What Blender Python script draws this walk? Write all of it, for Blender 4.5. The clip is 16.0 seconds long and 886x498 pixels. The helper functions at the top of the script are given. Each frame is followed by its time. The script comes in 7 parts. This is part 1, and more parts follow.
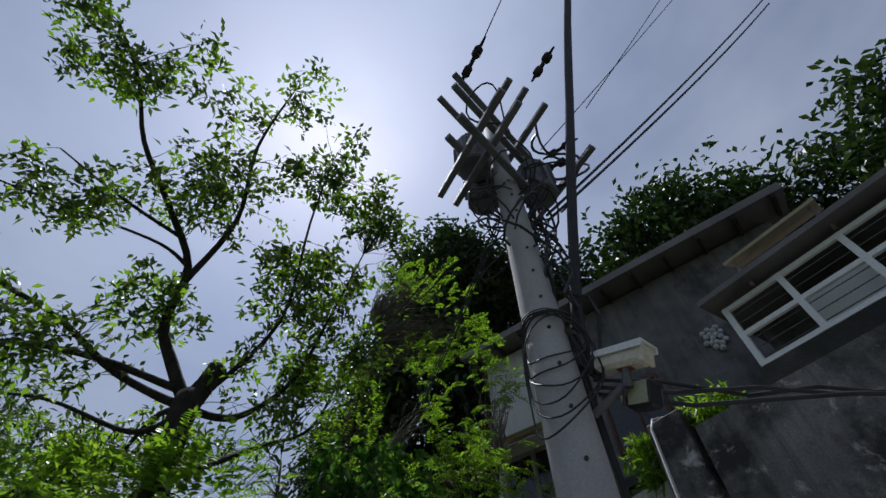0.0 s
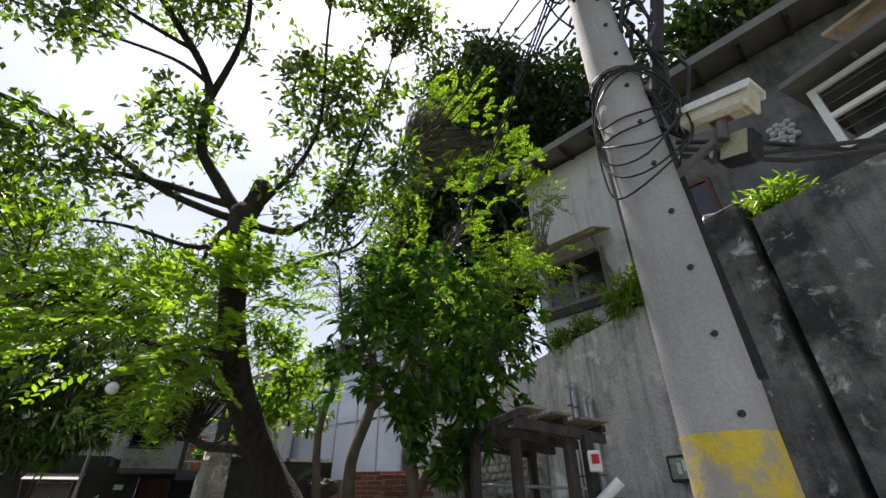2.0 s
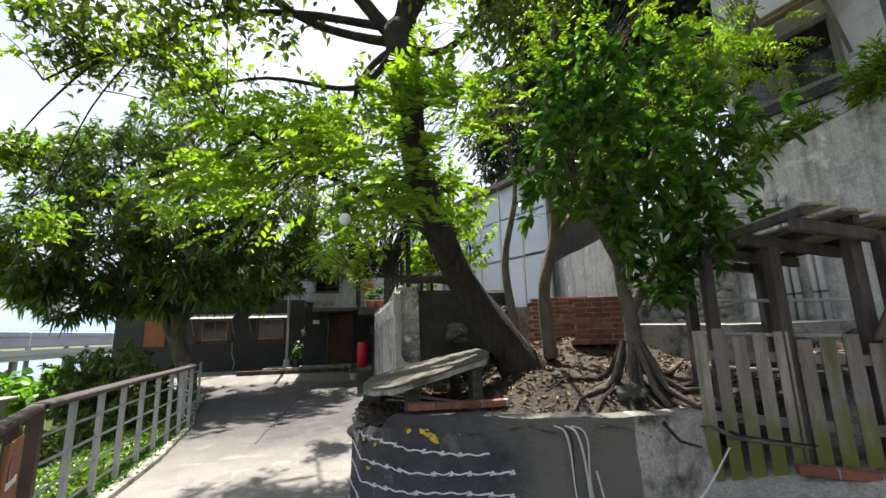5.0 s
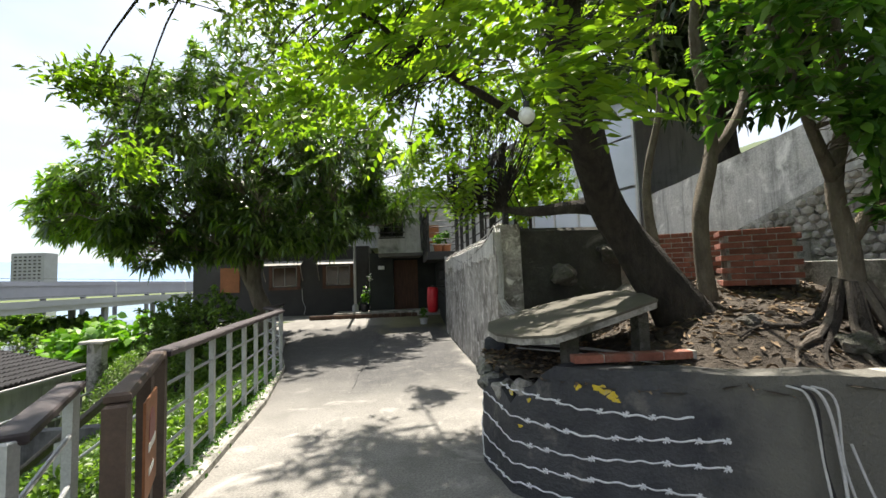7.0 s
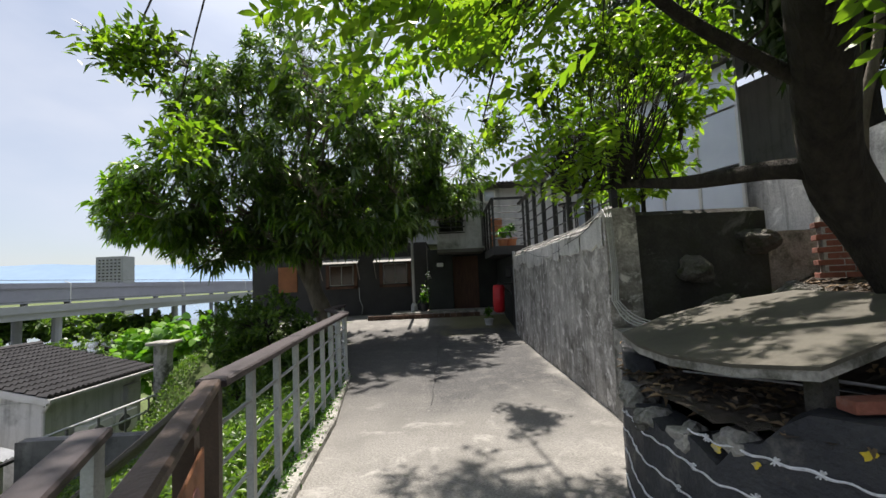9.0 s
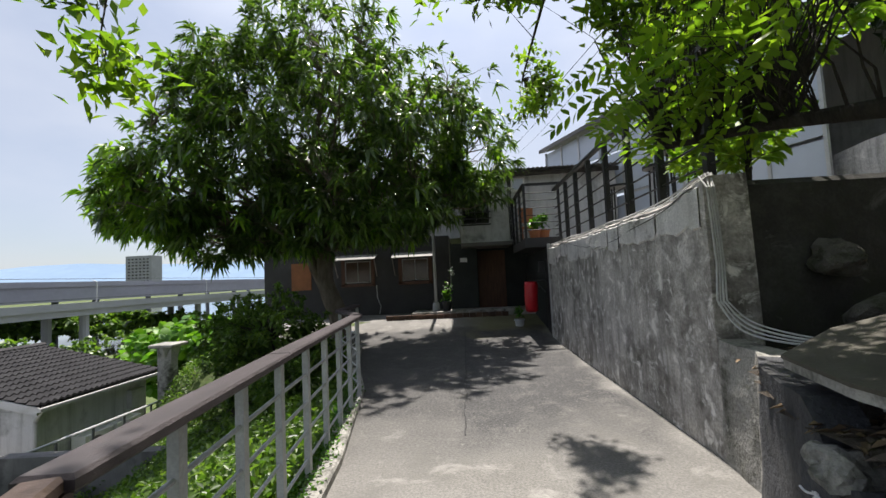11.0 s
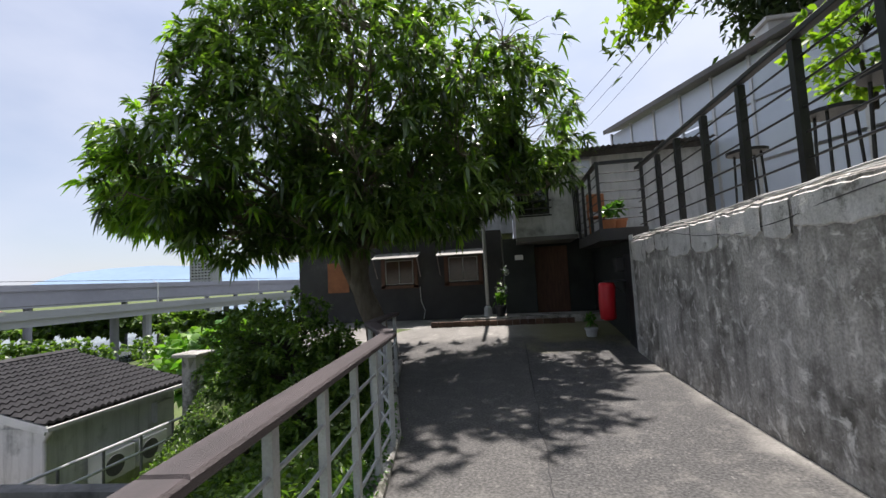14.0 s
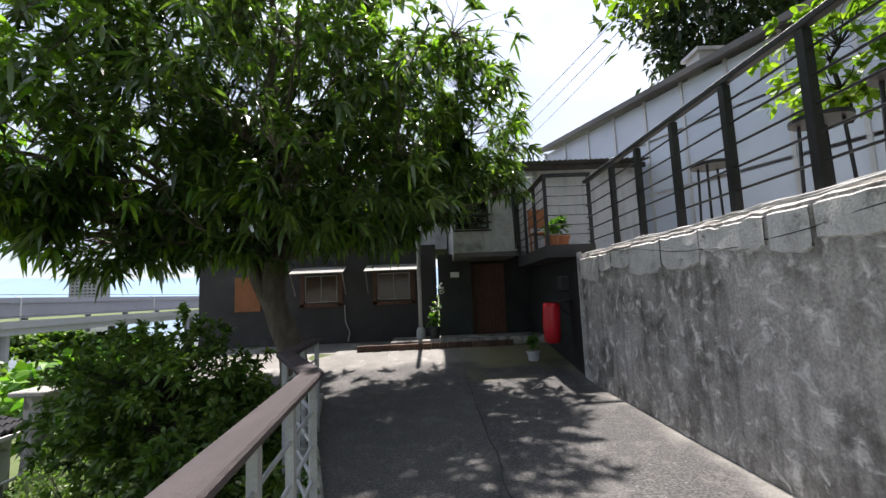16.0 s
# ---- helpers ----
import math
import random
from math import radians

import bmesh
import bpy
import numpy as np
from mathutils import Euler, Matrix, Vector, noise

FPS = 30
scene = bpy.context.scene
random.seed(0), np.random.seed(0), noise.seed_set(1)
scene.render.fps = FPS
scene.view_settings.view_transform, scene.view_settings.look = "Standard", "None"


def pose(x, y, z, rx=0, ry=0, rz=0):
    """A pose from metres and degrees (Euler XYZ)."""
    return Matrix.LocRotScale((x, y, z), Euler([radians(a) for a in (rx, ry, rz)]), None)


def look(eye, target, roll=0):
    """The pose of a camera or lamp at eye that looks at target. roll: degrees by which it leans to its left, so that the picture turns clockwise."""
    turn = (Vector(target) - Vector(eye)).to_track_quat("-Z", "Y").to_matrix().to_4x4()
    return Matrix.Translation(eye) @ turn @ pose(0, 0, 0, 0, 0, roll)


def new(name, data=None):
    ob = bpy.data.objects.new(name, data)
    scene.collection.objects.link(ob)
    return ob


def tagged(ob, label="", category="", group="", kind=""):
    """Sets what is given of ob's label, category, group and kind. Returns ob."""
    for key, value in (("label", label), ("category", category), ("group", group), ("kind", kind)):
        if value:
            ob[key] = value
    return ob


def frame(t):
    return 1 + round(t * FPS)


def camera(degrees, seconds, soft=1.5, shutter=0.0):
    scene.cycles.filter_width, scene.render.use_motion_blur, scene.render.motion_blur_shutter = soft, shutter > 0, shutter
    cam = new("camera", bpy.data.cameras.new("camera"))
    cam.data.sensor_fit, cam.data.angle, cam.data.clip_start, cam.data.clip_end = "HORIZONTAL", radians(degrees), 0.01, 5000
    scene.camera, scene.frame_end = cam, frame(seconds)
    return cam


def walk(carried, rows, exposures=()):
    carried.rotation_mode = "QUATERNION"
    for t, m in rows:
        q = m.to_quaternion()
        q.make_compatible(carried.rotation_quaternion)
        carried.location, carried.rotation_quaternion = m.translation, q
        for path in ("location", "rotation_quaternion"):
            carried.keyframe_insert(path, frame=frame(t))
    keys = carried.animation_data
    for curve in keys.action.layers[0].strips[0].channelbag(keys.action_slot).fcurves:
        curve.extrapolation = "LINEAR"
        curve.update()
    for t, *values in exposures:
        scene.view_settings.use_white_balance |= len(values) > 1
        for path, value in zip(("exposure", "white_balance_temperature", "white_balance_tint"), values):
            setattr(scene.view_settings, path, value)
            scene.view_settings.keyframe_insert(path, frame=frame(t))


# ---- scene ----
cam = camera(92.3, 16.0)
METRES, EYE, TILT, LEAN, TURN = 8.0, 1.8, 0.0, 0.0, -33.5
ROWS = [
    (0.0, 0.0, 0.0, 0.0, 0.87, 52.33, 0.67),
    (0.5, -0.0004, 0.008, -0.0023, 3.62, 45.65, 0.71),
    (1.0, -0.0035, 0.0222, -0.0067, 5.14, 39.55, 0.73),
    (1.5, -0.0115, 0.0401, -0.0083, 5.57, 34.51, 0.68),
    (2.0, -0.0221, 0.0536, -0.012, 6.02, 30.64, 0.4),
    (2.5, -0.0284, 0.0617, -0.0142, 7.59, 27.34, 0.44),
    (3.0, -0.0348, 0.0786, -0.0182, 10.32, 24.09, 0.7),
    (3.5, -0.0526, 0.0875, -0.0203, 13.48, 21.04, 0.96),
    (4.0, -0.0817, 0.0918, -0.0216, 15.74, 17.58, 1.19),
    (4.5, -0.1071, 0.0963, -0.024, 18.16, 13.78, 1.28),
    (5.0, -0.1378, 0.1033, -0.0228, 21.84, 11.12, 1.47),
    (7.5, -0.3035, 0.1532, -0.0274, 28.26, 3.22, 1.99),
    (8.0, -0.3368, 0.1672, -0.0255, 29.14, 2.74, 2.13),
    (8.5, -0.3652, 0.1914, -0.0263, 31.25, 3.01, 2.31),
    (9.0, -0.3913, 0.2173, -0.023, 34.09, 4.07, 2.53),
    (11.5, -0.5166, 0.3625, -0.0258, 38.34, 3.58, 2.94),
    (12.0, -0.5308, 0.3947, -0.0234, 42.71, 2.75, 3.15),
    (12.5, -0.5535, 0.4231, -0.0227, 44.91, 2.77, 3.17),
    (13.0, -0.5885, 0.4455, -0.0208, 44.39, 3.15, 3.19),
    (13.5, -0.6192, 0.4713, -0.0215, 43.64, 3.56, 3.13),
    (14.0, -0.6473, 0.4939, -0.0202, 42.69, 4.04, 3.07),
    (14.5, -0.6797, 0.5087, -0.0161, 40.08, 4.74, 3.02),
    (15.0, -0.7048, 0.5277, -0.02, 36.31, 5.5, 2.85),
    (15.5, -0.7284, 0.5544, -0.0203, 33.47, 5.86, 2.59),
    (16.0, -0.7559, 0.5752, -0.0203, 32.22, 6.05, 2.4),
]
walk(cam, [(t, pose(0, 0, EYE, TILT, LEAN, TURN) @ pose(METRES * x, METRES * y, METRES * z, 90 + pitch, roll, yaw)) for t, x, y, z, yaw, pitch, roll in ROWS],
     exposures=[(0.0, -0.2, 5800, 14), (0.5, 0.0, 6000, 15), (1.0, 0.42, 6200, 16), (2.0, 1.05, 6700, 16), (3.5, 1.12, 6800, 15), (5.0, 1.52, 6850, 13), (7.5, 1.5, 7000, 10), (8.5, 1.28, 6900, 12), (9.0, 0.95, 6750, 13),
                (11.5, 0.85, 6600, 13), (12.5, 0.78, 6550, 13), (14.5, 1.1, 6550, 16), (16.0, 1.32, 6550, 16)])

# ---- light ----
SUN_EL, SUN_AZ = 65.0, 0.5          # degrees up, and from +y towards +x
world = bpy.data.worlds.new("world")
scene.world = world
world.use_nodes = True
wn, wl = world.node_tree.nodes, world.node_tree.links
wn.clear()
w_out, w_bg = wn.new("ShaderNodeOutputWorld"), wn.new("ShaderNodeBackground")
w_sky = wn.new("ShaderNodeTexSky")
w_sky.sky_type, w_sky.sun_disc = "NISHITA", False
w_sky.sun_elevation, w_sky.sun_rotation = radians(SUN_EL), radians(SUN_AZ)
w_sky.air_density, w_sky.dust_density = 1.0, 1.0
w_co, w_noise, w_ramp, w_mix = wn.new("ShaderNodeTexCoord"), wn.new("ShaderNodeTexNoise"), wn.new("ShaderNodeValToRGB"), wn.new("ShaderNodeMix")
w_map = wn.new("ShaderNodeMapping")
w_map.inputs["Scale"].default_value = (1.0, 1.0, 2.2)
w_noise.inputs["Scale"].default_value, w_noise.inputs["Detail"].default_value, w_noise.inputs["Roughness"].default_value = 1.6, 6.0, 0.5
w_ramp.color_ramp.elements[0].position, w_ramp.color_ramp.elements[1].position = 0.3, 0.7
w_ramp.color_ramp.elements[0].color, w_ramp.color_ramp.elements[1].color = (0.2, 0.2, 0.2, 1), (0.95, 0.95, 0.95, 1)
w_mix.data_type = "RGBA"
w_mix.inputs["B"].default_value = (6.0, 6.6, 7.7, 1)       # thin bright cloud
wl.new(w_co.outputs["Generated"], w_map.inputs["Vector"])
wl.new(w_map.outputs["Vector"], w_noise.inputs["Vector"])
wl.new(w_noise.outputs["Fac"], w_ramp.inputs["Fac"])
wl.new(w_ramp.outputs["Color"], w_mix.inputs["Factor"])
wl.new(w_sky.outputs["Color"], w_mix.inputs["A"])
w_dir, w_dot, w_pow, w_glow = wn.new("ShaderNodeVectorMath"), wn.new("ShaderNodeMath"), wn.new("ShaderNodeMath"), wn.new("ShaderNodeVectorMath")
w_dir.operation, w_dot.operation, w_pow.operation, w_glow.operation = "DOT_PRODUCT", "POWER", "MULTIPLY_ADD", "SCALE"
w_dir.inputs[1].default_value = (math.sin(radians(SUN_AZ)) * math.cos(radians(SUN_EL)), math.cos(radians(SUN_AZ)) * math.cos(radians(SUN_EL)), math.sin(radians(SUN_EL)))
w_dot.use_clamp = True
w_dot.inputs[1].default_value = 7.0
w_pow.inputs[1].default_value, w_pow.inputs[2].default_value = 0.85, 1.0      # cloud shines brighter towards the sun
wl.new(w_co.outputs["Generated"], w_dir.inputs[0])
wl.new(w_dir.outputs["Value"], w_dot.inputs[0])
wl.new(w_dot.outputs["Value"], w_pow.inputs[0])
wl.new(w_mix.outputs["Result"], w_glow.inputs[0])
wl.new(w_pow.outputs["Value"], w_glow.inputs["Scale"])
wl.new(w_glow.outputs["Vector"], w_bg.inputs["Color"])
wl.new(w_bg.outputs["Background"], w_out.inputs["Surface"])
w_bg.inputs["Strength"].default_value = 0.066
sun = new("sun", bpy.data.lights.new("sun", "SUN"))
sun.data.energy, sun.data.angle, sun.data.color = 5.0, radians(0.9), (1.0, 0.96, 0.90)
_el, _az = radians(SUN_EL), radians(SUN_AZ)
sun.matrix_world = look((math.sin(_az) * math.cos(_el) * 60, math.cos(_az) * math.cos(_el) * 60, math.sin(_el) * 60), (0, 0, 0))

# ---- materials ----


def material(name, a, b, scale=3.0, rough=0.8, bump=0.3, metal=0.0, grain=60.0, stretch=(1, 1, 1), dirt=None, dirt_at=(0.52, 0.68), dirt_scale=1.2,
             streak=0.0, island=0.0, piece=0.0, leaf=0.0, spec=0.4, fine=0.25, bump_dist=0.012, pale=None, pale_at=(0.56, 0.62), pale_scale=2.5):
    """A two-tone surface with coarse patches, fine grain, optional stains and streaks."""
    m = bpy.data.materials.new(name)
    m.use_nodes = True
    n, k = m.node_tree.nodes, m.node_tree.links
    bs, out = n["Principled BSDF"], n["Material Output"]
    geo = n.new("ShaderNodeNewGeometry")
    mp = n.new("ShaderNodeMapping")
    mp.inputs["Scale"].default_value = stretch
    k.new(geo.outputs["Position"], mp.inputs["Vector"])

    def noise_tex(sc, detail=5.0, rg=0.6):
        t = n.new("ShaderNodeTexNoise")
        t.inputs["Scale"].default_value, t.inputs["Detail"].default_value, t.inputs["Roughness"].default_value = sc, detail, rg
        k.new(mp.outputs["Vector"], t.inputs["Vector"])
        return t

    def mixed(fac, col_a, col_b, mode="MIX"):
        x = n.new("ShaderNodeMix")
        x.data_type, x.blend_type = "RGBA", mode
        for sock, v in (("Factor", fac), ("A", col_a), ("B", col_b)):
            if isinstance(v, (int, float)):
                x.inputs[sock].default_value = v
            elif isinstance(v, tuple):
                x.inputs[sock].default_value = (*v, 1)
            else:
                k.new(v, x.inputs[sock])
        return x.outputs["Result"]

    def ramp(src, lo, hi):
        r = n.new("ShaderNodeMapRange")
        r.inputs["From Min"].default_value, r.inputs["From Max"].default_value = lo, hi
        k.new(src, r.inputs["Value"])
        return r.outputs["Result"]

    big, small = noise_tex(scale), noise_tex(grain, 3.0)
    col = mixed(ramp(big.outputs["Fac"], 0.32, 0.68), a, b)
    col = mixed(fine, col, mixed(ramp(small.outputs["Fac"], 0.35, 0.65), (0.35, 0.35, 0.35), (1, 1, 1)), "MULTIPLY")
    if dirt:
        d = noise_tex(dirt_scale, 8.0, 0.7)
        col = mixed(ramp(d.outputs["Fac"], *dirt_at), col, dirt)
    if pale:
        d = noise_tex(pale_scale, 9.0, 0.68)
        d.inputs["Distortion"].default_value = 0.6
        col = mixed(ramp(d.outputs["Fac"], *pale_at), col, pale)
    if streak:
        s = n.new("ShaderNodeTexNoise")
        mv = n.new("ShaderNodeMapping")
        mv.inputs["Scale"].default_value = (5.0, 5.0, 0.35)
        k.new(geo.outputs["Position"], mv.inputs["Vector"])
        k.new(mv.outputs["Vector"], s.inputs["Vector"])
        s.inputs["Scale"].default_value, s.inputs["Detail"].default_value, s.inputs["Roughness"].default_value = 1.3, 6.0, 0.65
        f = n.new("ShaderNodeMath")
        f.operation = "MULTIPLY"
        f.inputs[1].default_value = streak
        k.new(ramp(s.outputs["Fac"], 0.48, 0.7), f.inputs[0])
        f.use_clamp = True
        col = mixed(f.outputs["Value"], col, (0.035, 0.034, 0.03))
    if island or piece:
        hs = n.new("ShaderNodeHueSaturation")
        src = geo.outputs["Random Per Island"] if island else n.new("ShaderNodeObjectInfo").outputs["Random"]
        v = n.new("ShaderNodeMapRange")
        v.inputs["To Min"].default_value, v.inputs["To Max"].default_value = 1 - (island or piece), 1 + (island or piece)
        k.new(src, v.inputs["Value"])
        k.new(v.outputs["Result"], hs.inputs["Value"])
        if leaf:
            h = n.new("ShaderNodeMapRange")
            h.inputs["To Min"].default_value, h.inputs["To Max"].default_value = 0.515, 0.478
            k.new(src, h.inputs["Value"])
            k.new(h.outputs["Result"], hs.inputs["Hue"])
        k.new(col, hs.inputs["Color"])
        col = hs.outputs["Color"]
    k.new(col, bs.inputs["Base Color"])
    bs.inputs["Roughness"].default_value, bs.inputs["Metallic"].default_value, bs.inputs["Specular IOR Level"].default_value = rough, metal, spec
    if bump:
        bp = n.new("ShaderNodeBump")
        bp.inputs["Strength"].default_value, bp.inputs["Distance"].default_value = bump, bump_dist
        ad = n.new("ShaderNodeMath")
        ad.operation = "ADD"
        k.new(noise_tex(scale * 5, 6.0, 0.7).outputs["Fac"], ad.inputs[0])
        k.new(small.outputs["Fac"], ad.inputs[1])
        k.new(ad.outputs["Value"], bp.inputs["Height"])
        k.new(bp.outputs["Normal"], bs.inputs["Normal"])
    if leaf:
        tr, mx = n.new("ShaderNodeBsdfTranslucent"), n.new("ShaderNodeMixShader")
        k.new(mixed(1.0, col, (1.4, 1.6, 0.6), "MULTIPLY"), tr.inputs["Color"])
        mx.inputs["Fac"].default_value = leaf
        k.new(bs.outputs["BSDF"], mx.inputs[1])
        k.new(tr.outputs["BSDF"], mx.inputs[2])
        k.new(mx.outputs["Shader"], out.inputs["Surface"])
    return m


M_ROAD = material("road_concrete", (0.178, 0.171, 0.155), (0.272, 0.262, 0.240), 0.9, 0.9, 0.35, grain=50, dirt=(0.12, 0.116, 0.105), dirt_at=(0.48, 0.72), dirt_scale=1.6, fine=0.6, bump_dist=0.018, pale=(0.325, 0.314, 0.288), pale_at=(0.55, 0.72), pale_scale=2.2)
M_WALL = material("stained_concrete", (0.40, 0.375, 0.345), (0.62, 0.585, 0.54), 3.0, 0.93, 0.45, grain=34, dirt=(0.12, 0.11, 0.096), dirt_at=(0.46, 0.64), dirt_scale=1.7, streak=0.5, bump_dist=0.025, pale=(0.76, 0.73, 0.69), pale_at=(0.535, 0.64), pale_scale=5.5, fine=0.55)
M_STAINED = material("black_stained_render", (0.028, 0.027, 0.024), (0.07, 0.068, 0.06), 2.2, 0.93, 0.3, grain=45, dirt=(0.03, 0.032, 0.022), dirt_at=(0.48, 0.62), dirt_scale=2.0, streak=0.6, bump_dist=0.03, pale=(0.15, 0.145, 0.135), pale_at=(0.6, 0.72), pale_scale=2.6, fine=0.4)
M_BUTTRESS = material("streaked_black_concrete", (0.10, 0.098, 0.094), (0.24, 0.235, 0.225), 1.6, 0.93, 0.3, grain=40, dirt=(0.03, 0.03, 0.029), dirt_at=(0.46, 0.62), dirt_scale=1.4, streak=0.7, bump_dist=0.02, pale=(0.46, 0.45, 0.43), pale_at=(0.57, 0.68), pale_scale=3.4, fine=0.4)
M_GREYHOUSE = material("grey_house_render", (0.10, 0.10, 0.10), (0.18, 0.178, 0.175), 1.5, 0.9, 0.4, dirt=(0.05, 0.05, 0.05), dirt_at=(0.5, 0.66), streak=0.5)
M_TALL = material("weathered_render", (0.46, 0.45, 0.435), (0.66, 0.645, 0.625), 1.3, 0.93, 0.3, grain=28, dirt=(0.15, 0.147, 0.14), dirt_at=(0.50, 0.70), dirt_scale=1.3, streak=0.5, bump_dist=0.03, pale=(0.74, 0.725, 0.70), pale_at=(0.55, 0.66), pale_scale=1.9, fine=0.4)
M_LIGHTWALL = material("pale_render", (0.50, 0.49, 0.49), (0.62, 0.61, 0.60), 1.0, 0.9, 0.3, dirt=(0.30, 0.29, 0.28), dirt_at=(0.55, 0.75), streak=0.3)
M_UPPER = material("mid_grey_render", (0.54, 0.54, 0.545), (0.67, 0.67, 0.67), 1.2, 0.9, 0.3, dirt=(0.24, 0.24, 0.235), dirt_at=(0.52, 0.72), streak=0.35)
M_ENTRY = material("black_green_paint", (0.018, 0.021, 0.020), (0.034, 0.038, 0.036), 2.0, 0.7, 0.2)
M_PETAL = material("white_petal", (0.70, 0.72, 0.66), (0.80, 0.80, 0.76), 3.0, 0.6, 0.0, fine=0.0)
M_DARKHOUSE = material("charcoal_paint", (0.038, 0.037, 0.038), (0.060, 0.058, 0.059), 1.2, 0.85, 0.25, dirt=(0.13, 0.13, 0.125), dirt_at=(0.6, 0.85))
M_BLACKWALL = material("black_painted_masonry", (0.028, 0.030, 0.036), (0.065, 0.068, 0.072), 3.0, 0.7, 0.8, grain=40, dirt=(0.15, 0.145, 0.13), dirt_at=(0.56, 0.70), dirt_scale=2.2, bump_dist=0.02)
M_OLDCONC = material("mossy_concrete", (0.27, 0.262, 0.24), (0.45, 0.435, 0.395), 2.4, 0.94, 0.45, grain=40, dirt=(0.055, 0.056, 0.042), dirt_at=(0.48, 0.64), dirt_scale=2.6, bump_dist=0.035, pale=(0.42, 0.41, 0.375), pale_at=(0.58, 0.68), pale_scale=3.5, fine=0.5)
M_SLAB = material("table_slab_stone", (0.062, 0.057, 0.042), (0.10, 0.092, 0.07), 2.5, 0.8, 0.25, dirt=(0.13, 0.115, 0.09), dirt_at=(0.5, 0.75))
M_SOIL = material("litter_soil", (0.05, 0.039, 0.029), (0.105, 0.085, 0.065), 5.0, 0.95, 1.0, grain=35, bump_dist=0.05)
M_GRASS_SOIL = material("grassy_bank", (0.055, 0.075, 0.022), (0.10, 0.14, 0.035), 2.0, 0.95, 0.8, grain=40, dirt=(0.10, 0.085, 0.055), dirt_at=(0.55, 0.68))
M_FAR = material("far_green", (0.035, 0.055, 0.022), (0.07, 0.10, 0.04), 0.05, 0.95, 0.0, grain=0.5)
M_POLE = material("pole_concrete", (0.33, 0.32, 0.32), (0.42, 0.41, 0.40), 2.0, 0.85, 0.2, grain=80, streak=0.15)
M_YELLOW = material("worn_yellow_paint", (0.60, 0.44, 0.03), (0.68, 0.52, 0.05), 4.0, 0.7, 0.2, dirt=(0.33, 0.31, 0.26), dirt_at=(0.5, 0.6), dirt_scale=3.0)
M_BLACK = material("black_cable", (0.012, 0.012, 0.013), (0.025, 0.025, 0.026), 8.0, 0.55, 0.0)
M_STEEL = material("dark_galvanised_steel", (0.10, 0.10, 0.105), (0.16, 0.16, 0.165), 6.0, 0.6, 0.1, metal=0.3)
M_IRON = material("black_painted_iron", (0.014, 0.014, 0.015), (0.03, 0.03, 0.032), 6.0, 0.5, 0.1)
M_GALV = material("grey_painted_steel", (0.36, 0.37, 0.37), (0.46, 0.47, 0.47), 5.0, 0.55, 0.1, dirt=(0.2, 0.17, 0.13), dirt_at=(0.62, 0.75), dirt_scale=5.0)
M_RAILTOP = material("weathered_purple_brown_timber", (0.022, 0.015, 0.016), (0.05, 0.036, 0.038), 3.0, 0.58, 0.5, grain=70, stretch=(6, 0.7, 6), dirt=(0.30, 0.27, 0.25), dirt_at=(0.66, 0.78), dirt_scale=3.0, fine=0.4)
M_CABLE = material("grey_cable", (0.42, 0.42, 0.41), (0.56, 0.56, 0.54), 6.0, 0.6, 0.0)
M_ROCK = material("dark_mossy_rock", (0.085, 0.08, 0.07), (0.17, 0.16, 0.14), 5.0, 0.95, 1.0, grain=35, dirt=(0.05, 0.06, 0.03), dirt_at=(0.5, 0.66), dirt_scale=3.0, bump_dist=0.05)
M_BROWNPOST = material("brown_painted_post", (0.055, 0.035, 0.026), (0.10, 0.065, 0.048), 5.0, 0.6, 0.3)
M_WOOD = material("grey_weathered_wood", (0.20, 0.175, 0.16), (0.36, 0.32, 0.295), 3.0, 0.85, 0.7, grain=60, stretch=(5, 5, 0.7), piece=0.25, fine=0.45)
M_WOODMOSS = material("mossy_picket_wood", (0.21, 0.18, 0.162), (0.36, 0.318, 0.29), 3.0, 0.85, 0.7, grain=60, stretch=(5, 5, 0.7), piece=0.3, fine=0.45, dirt=(0.085, 0.10, 0.03), dirt_at=(0.5, 0.66), dirt_scale=1.0)
M_GATEDARK = material("dark_weathered_timber", (0.05, 0.042, 0.037), (0.11, 0.094, 0.083), 3.0, 0.85, 0.6, grain=60, stretch=(4, 4, 0.8), piece=0.25, fine=0.45)
M_DOORWOOD = material("dark_brown_door_wood", (0.075, 0.033, 0.02), (0.13, 0.06, 0.035), 3.0, 0.6, 0.3, stretch=(6, 6, 0.8))
M_BARK = material("dark_bark", (0.026, 0.021, 0.017), (0.07, 0.057, 0.045), 6.0, 0.95, 1.0, grain=30, stretch=(2, 2, 0.6), bump_dist=0.05)
M_BARKPALE = material("pale_bark", (0.11, 0.09, 0.065), (0.20, 0.17, 0.13), 5.0, 0.92, 0.8, grain=35, stretch=(2, 2, 0.8), bump_dist=0.03)
M_ROOT = material("root_bark", (0.085, 0.069, 0.054), (0.17, 0.143, 0.115), 6.0, 0.92, 0.8, bump_dist=0.02)
M_BRICK = material("red_brick", (0.19, 0.068, 0.045), (0.28, 0.105, 0.072), 8.0, 0.9, 0.5, piece=0.3, dirt=(0.24, 0.19, 0.16), dirt_at=(0.55, 0.75), dirt_scale=6.0)
M_TILE = material("dark_roof_tile", (0.022, 0.021, 0.023), (0.048, 0.046, 0.048), 3.0, 0.85, 0.3, piece=0.3, island=0.0)
